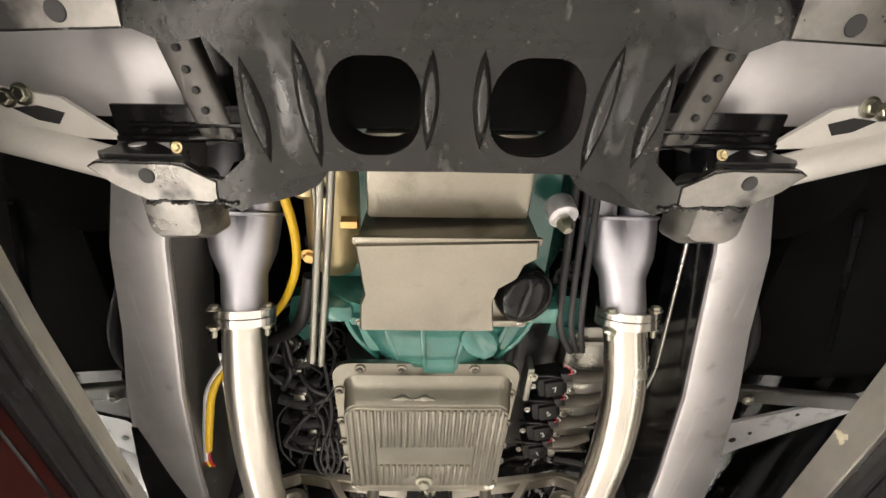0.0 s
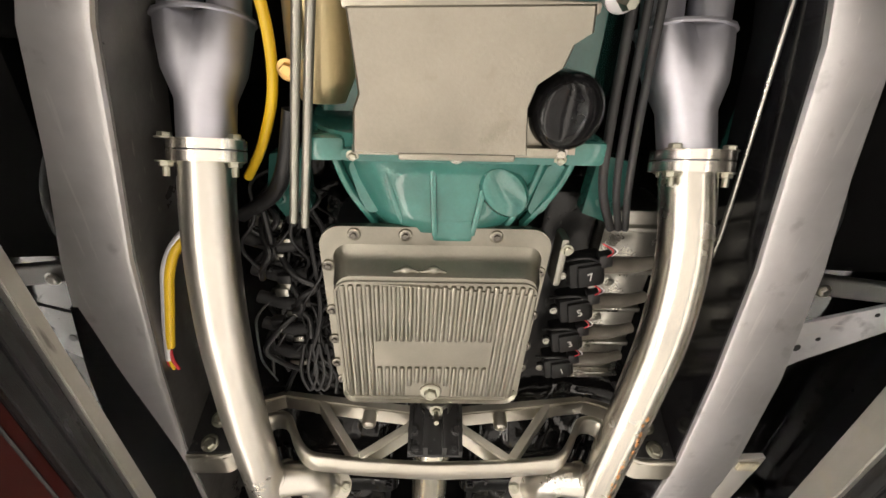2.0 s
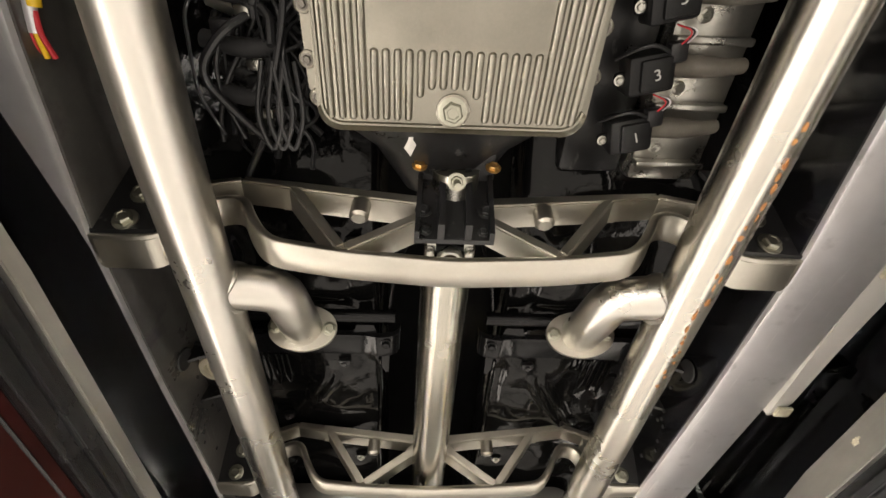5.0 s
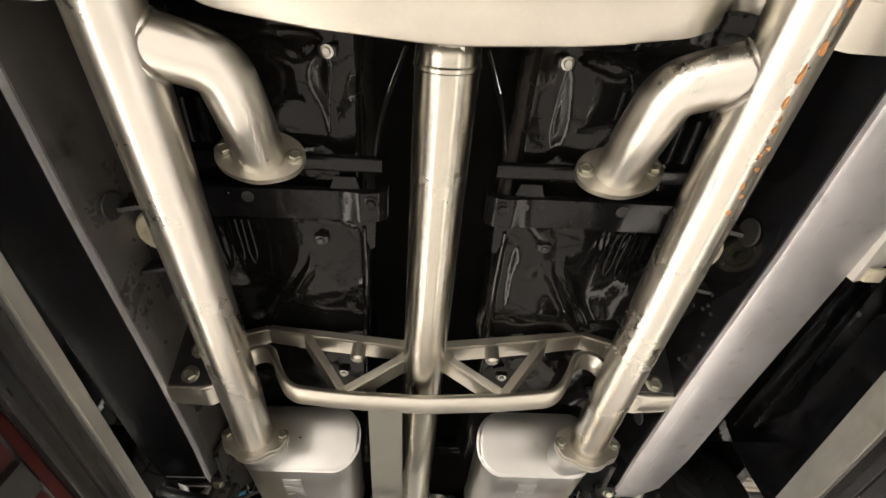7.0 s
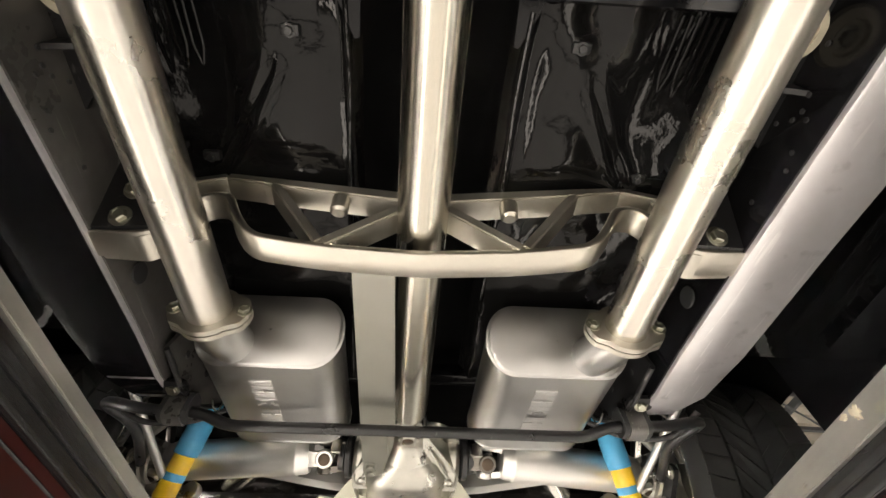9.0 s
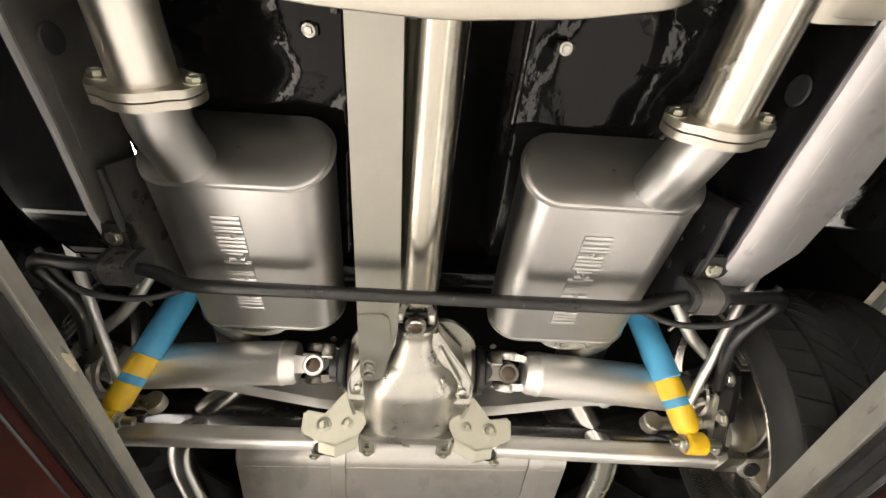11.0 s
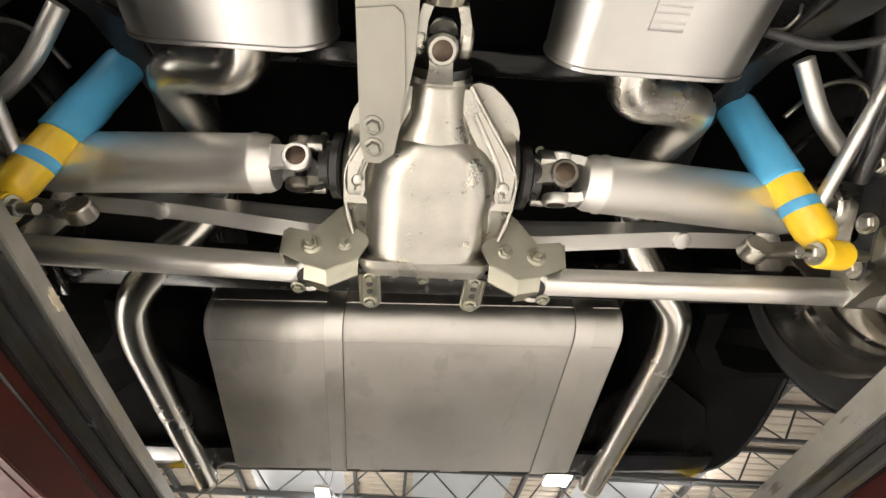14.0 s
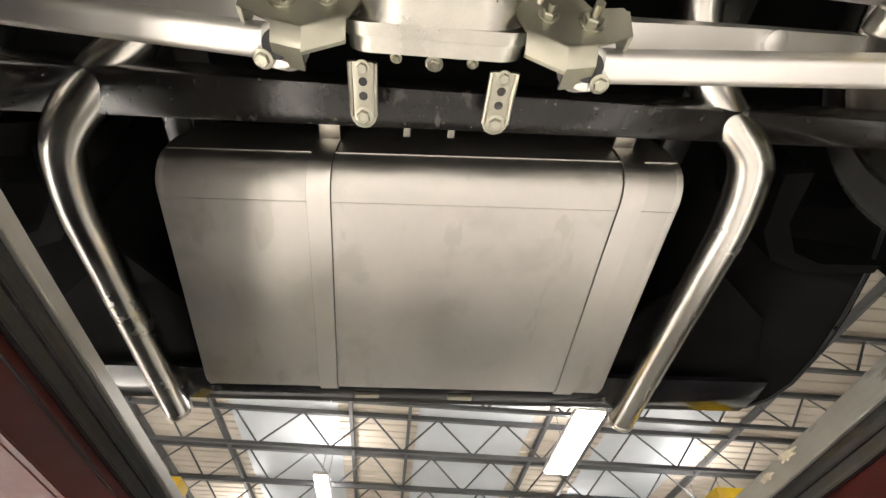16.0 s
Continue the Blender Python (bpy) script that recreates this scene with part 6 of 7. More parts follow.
for k in range(12):
    x, y, z = AX - 0.24 + random.uniform(-0.055, 0.04), 0.50 + 0.03 * k, 1.815 + random.random() * 0.04
    part("plug_body", slab(B(), (x - 0.012, y - 0.008, z - 0.007), (x + 0.010, y + 0.009, z + 0.01), 0.003), (SATINBLACK, WIRE, CAST)[k % 3], lm)
for k in range(5):
    y = 0.56 + 0.055 * k
    part("boot", hose(B(), [(AX - 0.30, y, 1.835), (AX - 0.25, y + 0.008, 1.825), (AX - 0.215, y + 0.004, 1.83)], 0.011, 0.02, 12), RUBBER, lm)
    part("foil_clip", slab(B(), (AX - 0.262 + 0.004 * k, y + 0.018, 1.818), (AX - 0.244 + 0.004 * k, y + 0.030, 1.826), 0.002), CAST, lm)
for k in range(4):
    part("silver_sleeve", hose(B(), [(AX - 0.29, 0.53 + 0.075 * k, 1.85), (AX - 0.25, 0.545 + 0.075 * k, 1.85)], 0.014, 0, 14), (CAST, SATINBLACK)[k % 2], lm)

# ---- underbody ----
t = thing("floor_pan", (AX, 1.3, 1.95), "glossy black sheet-metal floor pan pressed round a tunnel", "floor pan")


def bump_(d, w):
    return max(0.0, 1 - (d / w) ** 4)


for s in sides():
    bm = B()
    rows = []
    for i_ in range(150):
        y = 0.40 + 0.0105 * i_
        row = []
        for j_ in range(56):
            x = 0.100 + j_ * 0.0062
            z = 1.882
            z += 0.35 * max(0.0, 0.116 - x) ** 0.5 * (1 if x < 0.116 else 0)
            z -= 0.020 * bump_(x - 0.25, 0.10) * bump_(y - 1.08, 0.075)
            z -= 0.010 * bump_(x - 0.20, 0.07) * bump_(y - 1.38, 0.10)
            # diagonal pressing
            along = (x - 0.205) * 0.52 + (y - 1.34) * 0.854
            across = abs((x - 0.205) * 0.854 - (y - 1.34) * 0.52)
            if 0 < along < 0.19:
                z -= 0.008 * max(0.0, 1 - (across / 0.022) ** 2)
                z += 0.010 * max(0.0, 1 - (across / 0.007) ** 2)
            if y < 0.95:
                z += (0.95 - y) * 0.5
            z += 0.016 * (noise.noise(Vector((s * x, y, 0)) * 8.5)) + 0.0045 * noise.noise(Vector((s * x, y, 4)) * 19.0)
            row.append((X(s, x), y, z))
        rows.append(row)
    part("pan_half", loft(bm, rows, cap=False, closed=False), UNDERBODY, t, sharp=80)
    part("tunnel_flange", hose(B(), [(X(s, 0.108), 1.262, 1.850), (X(s, 0.106), 1.36, 1.852), (X(s, 0.112), 1.47, 1.858), (X(s, 0.112), 1.72, 1.87)], 0.003, 0.03, 8), UNDERBODY, t)
    # pressed loops behind the flat cross bar
    for k in range(3):
        x = 0.286 + 0.020 * k
        part("pressed_loop", hose(B(), [(X(s, x - 0.005), 1.255, 1.850), (X(s, x - 0.006), 1.32, 1.856), (X(s, x), 1.345 + 0.006 * k, 1.858), (X(s, x + 0.006), 1.32, 1.856), (X(s, x + 0.005), 1.255, 1.850)], 0.0026, 0.006, 8), UNDERBODY, t)
    # flat cross bar: a folded strip whose inner end turns up and carries a bolt
    strip_ = [(0.425, 1.842), (0.20, 1.846), (0.135, 1.846), (0.105, 1.840), (0.082, 1.846), (0.072, 1.856), (0.070, 1.874)]
    way_ = bend([(x, 0, z) for x, z in strip_], 0.016, 5)
    bar_ = part("cross_bar", loft(B(), [[(X(s, p.x), y0, p.z + dz) for y0, dz in ((1.198, 0.010), (1.201, 0.0005), (1.206, 0.0), (1.243, 0.0), (1.248, 0.0005), (1.251, 0.010), (1.247, 0.0065), (1.202, 0.0065))] for p in way_]), BLACK, t, "gloss black folded cross bar", sharp=50)
    bolt((X(s, 0.095), 1.216, 1.8415), (0, 0, -1), 0.0078, bar_, BLACK)
    part("end_hole", lathe(B(), [(0.007, 0), (0.0065, 0.001)], (X(s, 0.128), 1.214, 1.8455), (0, 0, -1), 16), RUBBER, bar_)
    part("strip_hole", lathe(B(), [(0.009, 0), (0.008, 0.001)], (X(s, 0.272), 1.214, 1.8442), (0, 0, -1), 16), RUBBER, bar_)
    part("lug", prism(B(), [(0.118, 1.180), (0.148, 1.180), (0.155, 1.199), (0.112, 1.199)], lambda x, y: (X(s, x), y, 1.851), lambda x, y: (X(s, x), y, 1.855)), BLACK, bar_)
    part("gusset", prism(B(), [(0.090, 1.251), (0.122, 1.251), (0.098, 1.302), (0.092, 1.300)], lambda x, y: (X(s, x), y, 1.852), lambda x, y: (X(s, x), y, 1.862 + (y - 1.25) * 0.3)), BLACK, bar_)
    # the thinner stiffener in front of it
    part("front_stiffener", prism(B(), rounded(1.150, 1.172, 1.846, 1.862, 0.005, 3), lambda y, z: (X(s, 0.080), y, z), lambda y, z: (X(s, 0.40), y - 0.004, z - 0.004)), BLACK, t)
    for k in range(4):
        part("vent_rib", slab(B(), (X(s, 0.285 + 0.022 * k) - 0.006, 1.075, 1.838), (X(s, 0.285 + 0.022 * k) + 0.006, 1.135, 1.858), 0.004), BLACK, t)
    part("outer_floor", slab(B(), (X(s, 0.72) - 0.20, 0.55, 1.90), (X(s, 0.72) + 0.20, 1.88, 1.93), 0.01), UNDERBODY, t)
    # the tunnel brace that falls from the gearbox mount
    part("tunnel_brace", hose(B(), [(X(s, 0.055), 1.02, 1.93), (X(s, 0.085), 1.10, 1.885), (X(s, 0.092), 1.165, 1.862)], 0.004, 0.03, 8), BLACK, t)
for s in sides():
    for k, (x, y) in enumerate(((0.15, 1.02), (0.18, 1.30), (0.31, 1.47), (0.16, 1.62), (0.36, 1.66))):
        part("floor_clip", slab(B(), (X(s, x) - 0.012, y - 0.007, 1.868), (X(s, x) + 0.012, y + 0.007, 1.880), 0.003), SATINBLACK, t)
        bolt((X(s, x), y, 1.868), (0, 0, -1), 0.006, t, CAST if k % 3 == 0 else SATINBLACK)
    part("fuel_line", hose(B(), [(X(s, 0.405), 0.70, 1.84), (X(s, 0.41), 1.10, 1.845), (X(s, 0.41), 1.60, 1.86), (X(s, 0.39), 1.95, 1.92)], 0.0045, 0.1, 8), SATINBLACK, t)
    part("outer_line", hose(B(), [(X(s, 0.555), 1.05, 1.80), (X(s, 0.565), 1.40, 1.80), (X(s, 0.555), 1.70, 1.81), (X(s, 0.52), 1.90, 1.84)], 0.007, 0.1, 8), SATINBLACK, t)
    part("cross_rib", slab(B(), (X(s, 0.71) - 0.18, 1.30, 1.882), (X(s, 0.71) + 0.18, 1.335, 1.902), 0.006), UNDERBODY, t)
    for k in range(5):
        part("pressed_rib", rod(B(), (X(s, 0.60 + 0.05 * k), 1.05, 1.897), (X(s, 0.60 + 0.05 * k), 1.80, 1.897), 0.008, n=8), UNDERBODY, t)
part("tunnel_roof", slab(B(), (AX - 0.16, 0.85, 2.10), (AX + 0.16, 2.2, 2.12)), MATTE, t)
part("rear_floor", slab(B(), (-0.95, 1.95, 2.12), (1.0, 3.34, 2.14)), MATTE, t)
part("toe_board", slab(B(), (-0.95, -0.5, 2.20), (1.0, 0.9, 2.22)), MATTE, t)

# ---- front suspension and its crossmember ----
t = thing("front_crossmember", (AX, 0.08, 1.64), "semi-gloss black pressed crossmember with two oval openings", "crossmember")
OV = [rounded(0.030, 0.112, 0.032, 0.118, 0.034, 7), rounded(-0.112, -0.030, 0.032, 0.118, 0.034, 7)]
edge = [(-0.385, -0.08), (-0.386, 0.010), (-0.372, 0.022), (-0.262, 0.018), (-0.235, 0.028), (-0.205, 0.022), (-0.187, 0.045), (-0.190, 0.122), (-0.216, 0.144), (-0.231, 0.141), (-0.248, 0.128), (-0.262, 0.127), (-0.330, 0.127), (-0.338, 0.132), (-0.318, 0.150),
        (-0.290, 0.166), (-0.245, 0.166), (-0.213, 0.170), (-0.203, 0.176), (-0.186, 0.168), (-0.167, 0.154), (-0.147, 0.141), (-0.115, 0.134), (0, 0.133)]
edge = edge + [(-x, y) for x, y in edge[:-1][::-1]]


def swell(x, y):
    """Pressed ribs, dents and the rolled front of the sheet; down is minus."""
    bell_ = lambda d, w: math.exp(-(d / w) ** 2)
    z = 0.006 * bell_(abs(x) - 0.158, 0.014) * bell_(y - 0.075, 0.035) + 0.003 * bell_(x, 0.010) * bell_(y - 0.075, 0.03)
    z += 0.9 * max(0.0, 0.018 - y) ** 2 * 10 - 0.004 * bell_(y - 0.022, 0.008) * bell_(x, 0.18)
    return z + 0.0005 * noise.noise(Vector((x * 30, y * 30, 3)))


bm = B()
vs = [bm.verts.new((AX + x, y, 1.641)) for x, y in edge]
loops = [[bm.edges.new((vs[i], vs[(i + 1) % len(vs)])) for i in range(len(vs))]]
for o in OV:
    ws = [bm.verts.new((AX + x, y, 1.641)) for x, y in o]
    loops.append([bm.edges.new((ws[i], ws[(i + 1) % len(ws)])) for i in range(len(ws))])
bmesh.ops.triangle_fill(bm, use_beauty=True, edges=[e for l in loops for e in l])
for size in (0.03, 0.015, 0.008, 0.0045):
    for turn in range(2):
        bmesh.ops.subdivide_edges(bm, edges=[e for e in bm.edges if e.calc_length() > size], cuts=1)
        bmesh.ops.triangulate(bm, faces=[f for f in bm.faces if len(f.verts) > 3])
for v in bm.verts:
    v.co.z += swell(v.co.x - AX, v.co.y)
bmesh.ops.recalc_face_normals(bm, faces=bm.faces)
bmesh.ops.solidify(bm, geom=bm.faces[:], thickness=0.008)
face = part("pressing", bm, KMEMBER, t, sharp=40)
for o in OV:
    part("opening_flange", loft(B(), [[(AX + x, y, 1.641) for x, y in o], [(AX + x * 1.0, y, 1.655) for x, y in o], [(AX + x, y, 1.70) for x, y in o]], cap=False), KMEMBER, face)
for e in (-1, 1):
    for x0, y0, hl, hw, ln in ((0.128, 0.076, 0.052, 0.0085, -0.13), (0.174, 0.082, 0.043, 0.0080, -0.15), (0.0225, 0.070, 0.040, 0.0075, 0.03)):
        lens = [(x0 + ln * hl * u_ + sg * hw * (1 - u_ * u_), y0 + hl * u_) for sg, us in ((1, range(-10, 11)), (-1, range(9, -10, -1))) for u_ in [k / 10 for k in us]]
        lift_ = lambda k, dz: [(AX + e * (x0 + (x - x0) * k), y0 + (y - y0) * k, 1.6335 + swell(x0 + (x - x0) * k, y0 + (y - y0) * k) + dz) for x, y in lens]
        part("pressed_rib", loft(B(), [lift_(1.25, 0.0035), lift_(1.12, 0.0005), lift_(0.95, -0.0030), lift_(0.72, -0.0065), lift_(0.40, -0.0085), lift_(0.06, -0.0090)]), KMEMBER, face)
# black backing that makes the openings read as dark voids
part("void_backing", slab(B(), (AX - 0.17, -0.12, 1.74), (AX + 0.17, 0.122, 1.76), 0.006), MATTE, t)
for s in sides():
    # the ear outboard: plate with a hole, hanging cup and weld
    ear = [(0.222, 0.146), (0.250, 0.131), (0.264, 0.129), (0.329, 0.129), (0.335, 0.132), (0.317, 0.149), (0.289, 0.164), (0.246, 0.164), (0.224, 0.166)]
    part("ear_plate", prism(B(), ear, lambda x, y: (X(s, x), y, 1.6310), lambda x, y: (X(s, x), y, 1.6340)), WORN, t, "bare-edged ear plate")
    part("ear_hole", lathe(B(), [(0.0075, 0), (0.007, 0.001)], (X(s, 0.284), 0.140, 1.6308), (0, 0, -1), 18), RUBBER, t)
    part("cup", loft(B(), [[Vector((X(s, x), y, z)) for x, y in rounded(a, b, c, d, 0.012, 4)] for a, b, c, d, z in ((0.246, 0.318, 0.150, 0.226, 1.690), (0.248, 0.316, 0.152, 0.222, 1.662), (0.256, 0.308, 0.156, 0.212, 1.648), (0.262, 0.302, 0.16, 0.20, 1.647))]), WORN, t, "bare-edged hanging cup")
    random.seed(11)
    part("weld_bead", hose(B(), [(X(s, 0.205 + 0.0028 * i), 0.1665 + 0.0015 * math.sin(i * 0.7) + random.uniform(-0.001, 0.001), 1.6320) for i in range(32)], lambda f: 0.0022 + 0.0008 * math.sin(f * 90), 0, 6), KMEMBER, t)
    part("side_tab", prism(B(), [(0.255, 1.646), (0.334, 1.646), (0.340, 1.655), (0.330, 1.698), (0.320, 1.702)], lambda x, z: (X(s, x), 0.124, z), lambda x, z: (X(s, x), 0.129, z)), SATINBLACK, t)
    part("tab_hole", lathe(B(), [(0.008, 0), (0.0075, 0.001)], (X(s, 0.314), 0.1235, 1.675), (0, -1, 0), 16), GREYPLATE, t)
    bolt((X(s, 0.262), 0.119, 1.652), (0, -0.5, -1), 0.004, t, STARTER)
    # the sheet behind the sump's flank
    skirt = [(0.118, 0.136), (0.128, 0.152), (0.140, 0.167), (0.160, 0.178), (0.187, 0.186), (0.215, 0.192), (0.245, 0.196), (0.25, 0.17), (0.20, 0.16), (0.15, 0.14)]
    part("rear_skirt", loft(B(), [[(X(s, x), y - dy, z) for x, y in skirt] for dy, z in ((0.0, 1.682), (-0.002, 1.70), (0.01, 1.735))]), KMEMBER, t)
    part("pocket_shelf", slab(B(), (X(s, 0.265) - 0.08, 0.088, 1.694), (X(s, 0.265) + 0.08, 0.127, 1.700), 0.002), BLACK, t)
    for y in (0.108,):
        part("shelf_bead", rod(B(), (X(s, 0.20), y, 1.693), (X(s, 0.33), y, 1.693), 0.003, n=8), BLACK, t)
    # spring pocket: perforated strut in the opening
    stp = part("perforated_strut", hose(B(), [(X(s, 0.268), 0.02, 1.705), (X(s, 0.238), 0.125, 1.700)], 0.01, 0, section=rounded(-0.018, 0.018, -0.010, 0.010, 0.005, 4)), WORNSIDE, t, "rubbed dark strut with a row of holes")
    for k in range(5):
        q = Vector((X(s, 0.268), 0.02, 1.705)).lerp(Vector((X(s, 0.238), 0.125, 1.700)), 0.15 + 0.18 * k)
        part("strut_hole", lathe(B(), [(0.0038, 0), (0.0034, 0.001)], q - Vector((0, 0, 0.0123)), (0, 0, -1), 12), RUBBER, stp)
    part("pocket_wall", slab(B(), (X(s, 0.27) - 0.075, 0.118, 1.69), (X(s, 0.27) + 0.075, 0.126, 1.78), 0.003), BLACK, t)
    part("pocket_roof", slab(B(), (X(s, 0.29) - 0.11, -0.10, 1.765), (X(s, 0.29) + 0.11, 0.13, 1.775), 0.003), BLACK, t)
    part("front_ear", prism(B(), [(0.265, -0.04), (0.268, 0.016), (0.371, 0.020), (0.383, 0.009), (0.382, -0.05)], lambda x, y: (X(s, x), y, 1.6310), lambda x, y: (X(s, x), y, 1.634)), WORN, t, "bare-edged front ear plate")
    part("ear_hole", lathe(B(), [(0.0085, 0), (0.008, 0.001)], (X(s, 0.315), 0.006, 1.6308), (0, 0, -1), 18), RUBBER, t)


def front_arm(s):
    a = thing("lower_control_arm", (X(s, 0.45), 0.12, 1.68), "silver painted tubular lower control arm", "control arm", "front control arms")
    part("rear_tube", hose(B(), [(X(s, 0.285), 0.168, 1.688), (X(s, 0.40), 0.142, 1.702), (X(s, 0.62), 0.092, 1.720)], 0.0185, 0.05, 22), ARMPAINT, a)
    part("gusset", prism(B(), [(0.345, 0.128), (0.40, 0.085), (0.46, 0.075), (0.52, 0.09), (0.42, 0.125)], lambda x, y: (X(s, x), y, 1.706), lambda x, y: (X(s, x), y, 1.712)), ARMPAINT, a)
    part("gusset_hole", prism(B(), [(0.40, 0.100), (0.425, 0.093), (0.452, 0.096), (0.43, 0.108), (0.41, 0.112)], lambda x, y: (X(s, x), y, 1.7055), lambda x, y: (X(s, x), y, 1.7062)), RUBBER, a)
    bolt((X(s, 0.435), 0.082, 1.705), (0, -0.2, -1), 0.008, a)
    bolt((X(s, 0.452), 0.086, 1.705), (0, -0.2, -1), 0.007, a)
    sh = thing("spring_shroud", (X(s, 0.44), 0.066, 1.746), "scuffed grey sheet-metal spring shroud", "shroud", "spring shrouds")
    part("sheet", slab(B(), (X(s, 0.44) - 0.145, 0.02, 1.742), (X(s, 0.44) + 0.145, 0.112, 1.75), 0.004), GREYPLATE, sh)
    part("front_fold", slab(B(), (X(s, 0.44) - 0.143, 0.012, 1.744), (X(s, 0.44) + 0.143, 0.020, 1.775), 0.003), GREYPLATE, sh)
    part("rear_fold", slab(B(), (X(s, 0.44) - 0.143, 0.112, 1.746), (X(s, 0.44) + 0.143, 0.122, 1.752), 0.002), KMEMBER, sh)
    part("weld_patch", slab(B(), (X(s, 0.545) - 0.016, 0.035, 1.7405), (X(s, 0.545) + 0.016, 0.092, 1.744), 0.0014), GREYPLATE, sh)
    g = thing("inner_wing", (X(s, 0.66), 0.4, 1.8), "black inner wing panel with a stiffening crease", "body panel", "inner wings")
    part("panel", loft(B(), [[(X(s, 0.53), y, zt), (X(s, 0.545), y, zb_), (X(s, 0.70), y, zb_ - 0.01), (X(s, 0.95), y, zb_ - 0.01), (X(s, 0.95), y, zt)] for y, zt, zb_ in ((-0.4, 2.15, 1.90), (0.18, 2.15, 1.86), (0.26, 2.1, 1.83), (0.56, 2.05, 1.825), (0.60, 2.05, 1.84))]), DARKWING, g)
    part("crease", hose(B(), [(X(s, 0.62), 0.25, 1.822), (X(s, 0.70), 0.52, 1.818)], 0.006, 0, 8), BLACK, g)
    part("front_lobe", lathe(B(), [(0.07, 0), (0.075, 0.004), (0.075, 0.01)], (X(s, 0.50), 0.215, 1.80), (0.1, 0.2, -1), 28), MATTE, g)
    # the body's outer support behind the wing
    o = thing("body_outrigger", (X(s, 0.58), 0.62, 1.75), "body outrigger bracket on the chassis rail, bare grey on the right only", "bracket", "body outriggers")
    # the left brace is blackened to stand in for the shade on that side
    metal_ = GREYPLATE if s > 0 else SATINBLACK
    part("arm", prism(B(), rounded(0.580, 0.612, 1.772, 1.79, 0.005, 3), lambda y, z: (X(s, 0.50), y - 0.012, z), lambda y, z: (X(s, 0.80), y + 0.03, z + 0.01)), DUSTY, o, "dark painted arm")
    bolt((X(s, 0.556), 0.596, 1.771), (0, 0, -1), 0.0075, o, CAST)
    part("brace", prism(B(), [(0.505, 0.735), (0.56, 0.665), (0.72, 0.625), (0.80, 0.60), (0.80, 0.645), (0.60, 0.745), (0.52, 0.80)], lambda x, y: (X(s, x), y, 1.774 + (x - 0.5) * 0.06), lambda x, y: (X(s, x), y, 1.780 + (x - 0.5) * 0.06)), metal_, o)
    for x, y, r in ((0.578, 0.715, 0.007), (0.606, 0.697, 0.004), (0.68, 0.650, 0.004)):
        part("brace_hole", lathe(B(), [(r, 0), (r * 0.9, 0.001)], (X(s, x), y, 1.7735 + (x - 0.5) * 0.06), (0, 0, -1), 14), RUBBER, o)
    for k in range(2):
        solo("heater_hose", hose(B(), [(X(s, 0.50 + 0.022 * k), 0.40, 1.84), (X(s, 0.512 + 0.026 * k), 0.47, 1.80), (X(s, 0.512 + 0.024 * k), 0.54, 1.79), (X(s, 0.50 + 0.022 * k), 0.60, 1.82)], 0.0095, 0.05, 12), RUBBER, "black corrugated hose beside the chassis rail", "hose", "side hoses")
    return a


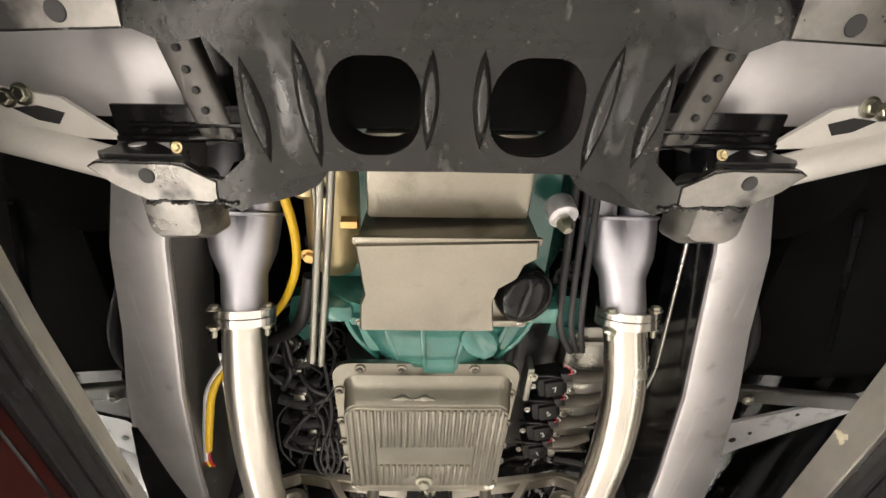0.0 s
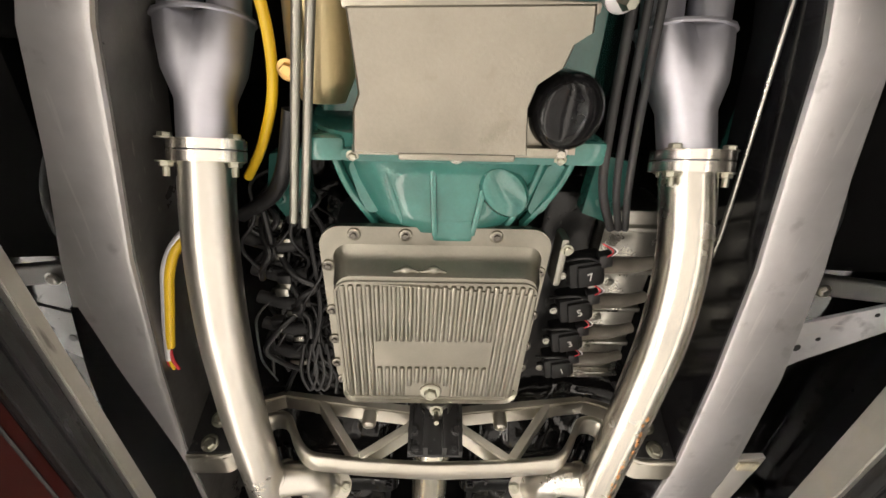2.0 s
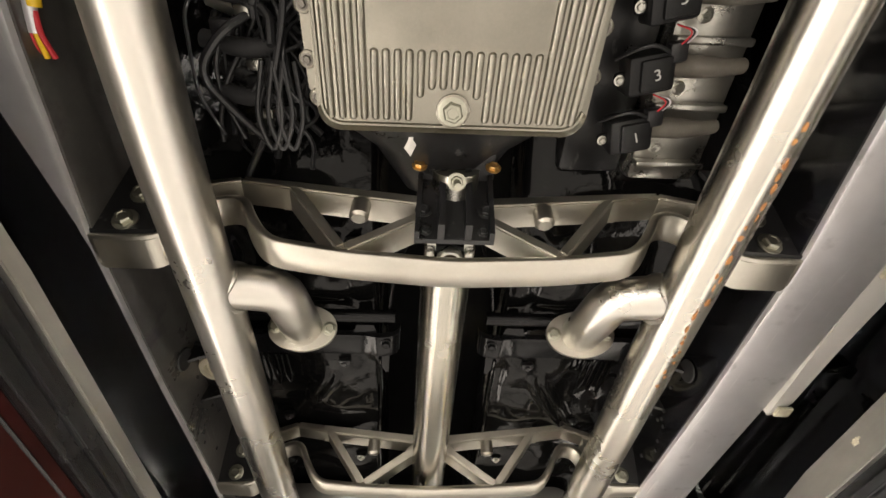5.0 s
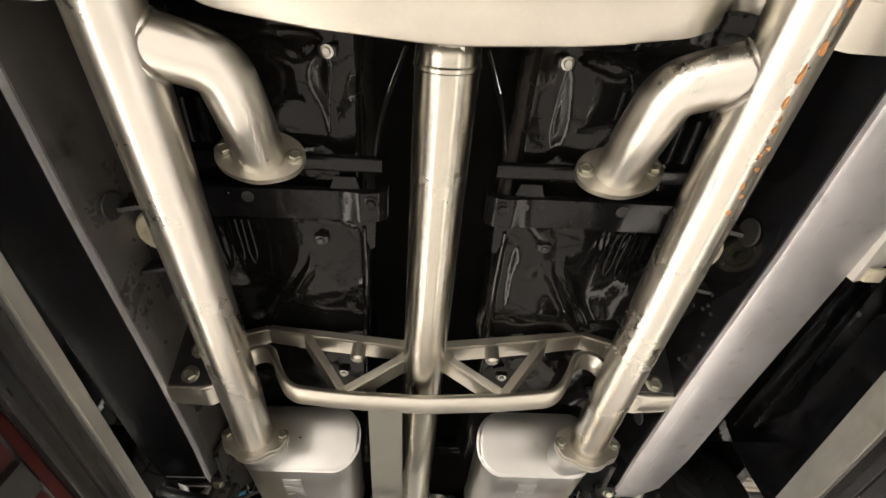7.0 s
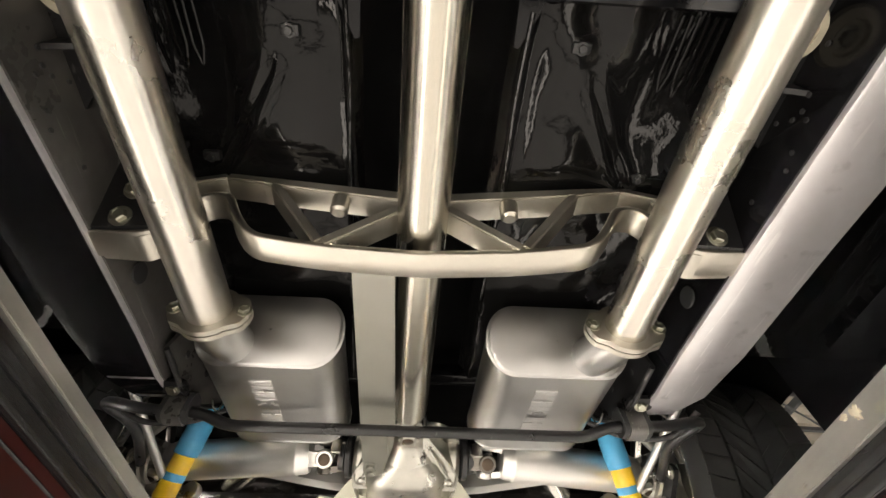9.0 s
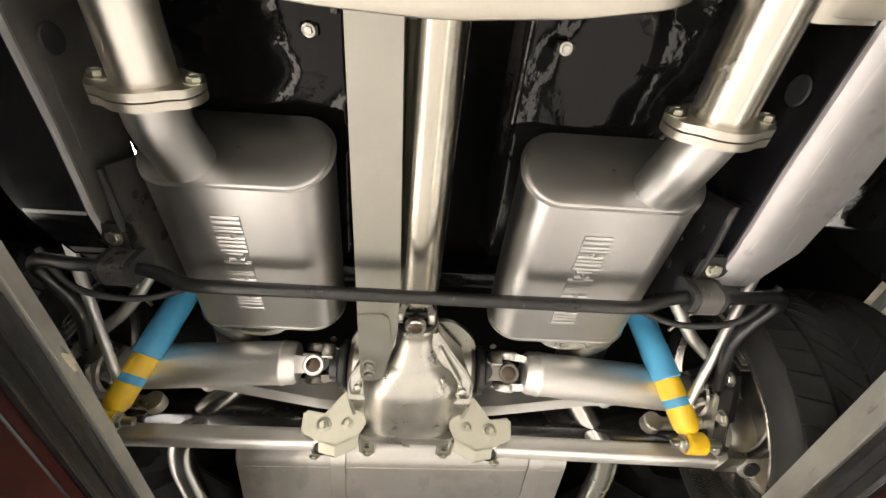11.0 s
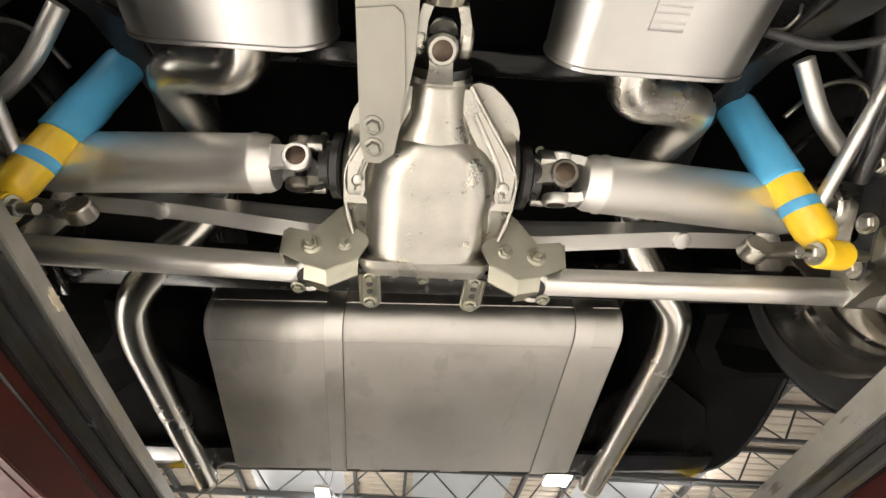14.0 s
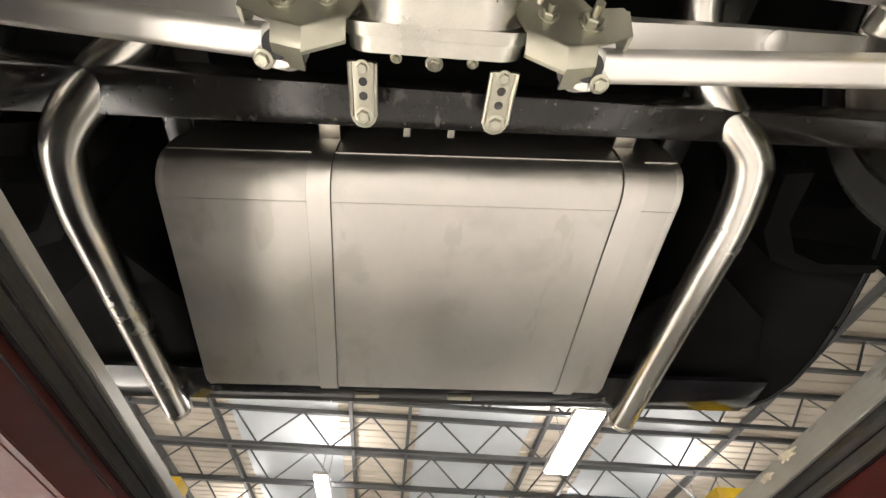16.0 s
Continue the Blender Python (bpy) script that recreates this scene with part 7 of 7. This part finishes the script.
for s in sides():
    front_arm(s)
    sill = thing("body_sill", (X(s, 0.90), 1.2, 1.72), "black painted body sill along the car's flank", "body panel", "body sills")
    part("sill_box", prism(B(), rounded(0.86, 0.96, 1.76, 2.1, 0.03, 4), lambda x, z: (X(s, x), 0.3, z), lambda x, z: (X(s, x), 1.98, z)), BLACK, sill)
    part("front_wing", prism(B(), rounded(0.86, 0.96, 1.78, 2.3, 0.03, 4), lambda x, z: (X(s, x), -0.6, z), lambda x, z: (X(s, x), 0.3, z)), BLACK, sill)
solo("engine_side_panel", slab(B(), (AX + 0.47, 0.26, 1.83), (AX + 0.50, 0.48, 2.0), 0.01), TEAL, "teal painted panel beyond the chassis rail", "panel")
seam = thing("body_seam", (AX + 0.555, 1.05, 1.735), "white chipped seam strip along the chassis rail", "trim")
part("strip", loft(B(), [[(AX + a, y, 1.722), (AX + b, y, 1.727), (AX + b, y, 1.737), (AX + a, y, 1.734)] for y, a, b in ((0.930, 0.530, 0.590), (0.955, 0.530, 0.588), (1.00, 0.532, 0.582), (1.10, 0.533, 0.572), (1.21, 0.534, 0.566), (1.235, 0.534, 0.552))]), WALLPAINT, seam)
for y in (0.945, 1.222):
    part("tab", slab(B(), (AX + 0.540, y - 0.010, 1.717), (AX + 0.576 - (0.012 if y > 1 else 0), y + 0.010, 1.723), 0.002), CHIP, seam)

# ---- what stands beside the lift ----
ON_CAR = False
for s, x, y, z in ((-1, -1.42, 5.2, 2.43), (1, 2.25, 5.2, 2.55)):
    p = thing("lift_post", (x, y, 0), "yellow painted steel lift post", "lift post", "lift posts")
    part("column", slab(B(), (x - 0.10, y - 0.09, 0), (x + 0.10, y + 0.09, z), 0.012), YELLOW, p)
    part("base_plate", slab(B(), (x - 0.18, y - 0.18, 0), (x + 0.18, y + 0.18, 0.02), 0.003), YELLOW, p)
wb = thing("wheel_stop", (0.70, 2.19, 1.56), "yellow painted folded stop bracket on the lift runway", "wheel stop")
part("upright", slab(B(), (0.664, 2.178, 1.562), (0.670, 2.216, 1.676), 0.0015), YELLOW, wb)
part("top_lip", slab(B(), (0.664, 2.178, 1.676), (0.720, 2.216, 1.682), 0.0015), YELLOW, wb)
part("side_web", slab(B(), (0.670, 2.178, 1.562), (0.720, 2.184, 1.676), 0.0015), YELLOW, wb)
# unseen sheet added at the car's front, keeps lamp light off the underbody
fv = thing("front_light_block", (AX, -0.8, 1.75), "unseen black front of the car body, added to block light", "body panel")
part("block_sheet", slab(B(), (-0.95, -0.85, 1.75), (0.98, -0.78, 2.7), 0.02), BLACK, fv)
for e in (-0.93, 0.96):
    part("block_return", slab(B(), (e - 0.015, -0.80, 1.80), (e + 0.015, -0.55, 2.3), 0.008), BLACK, fv)
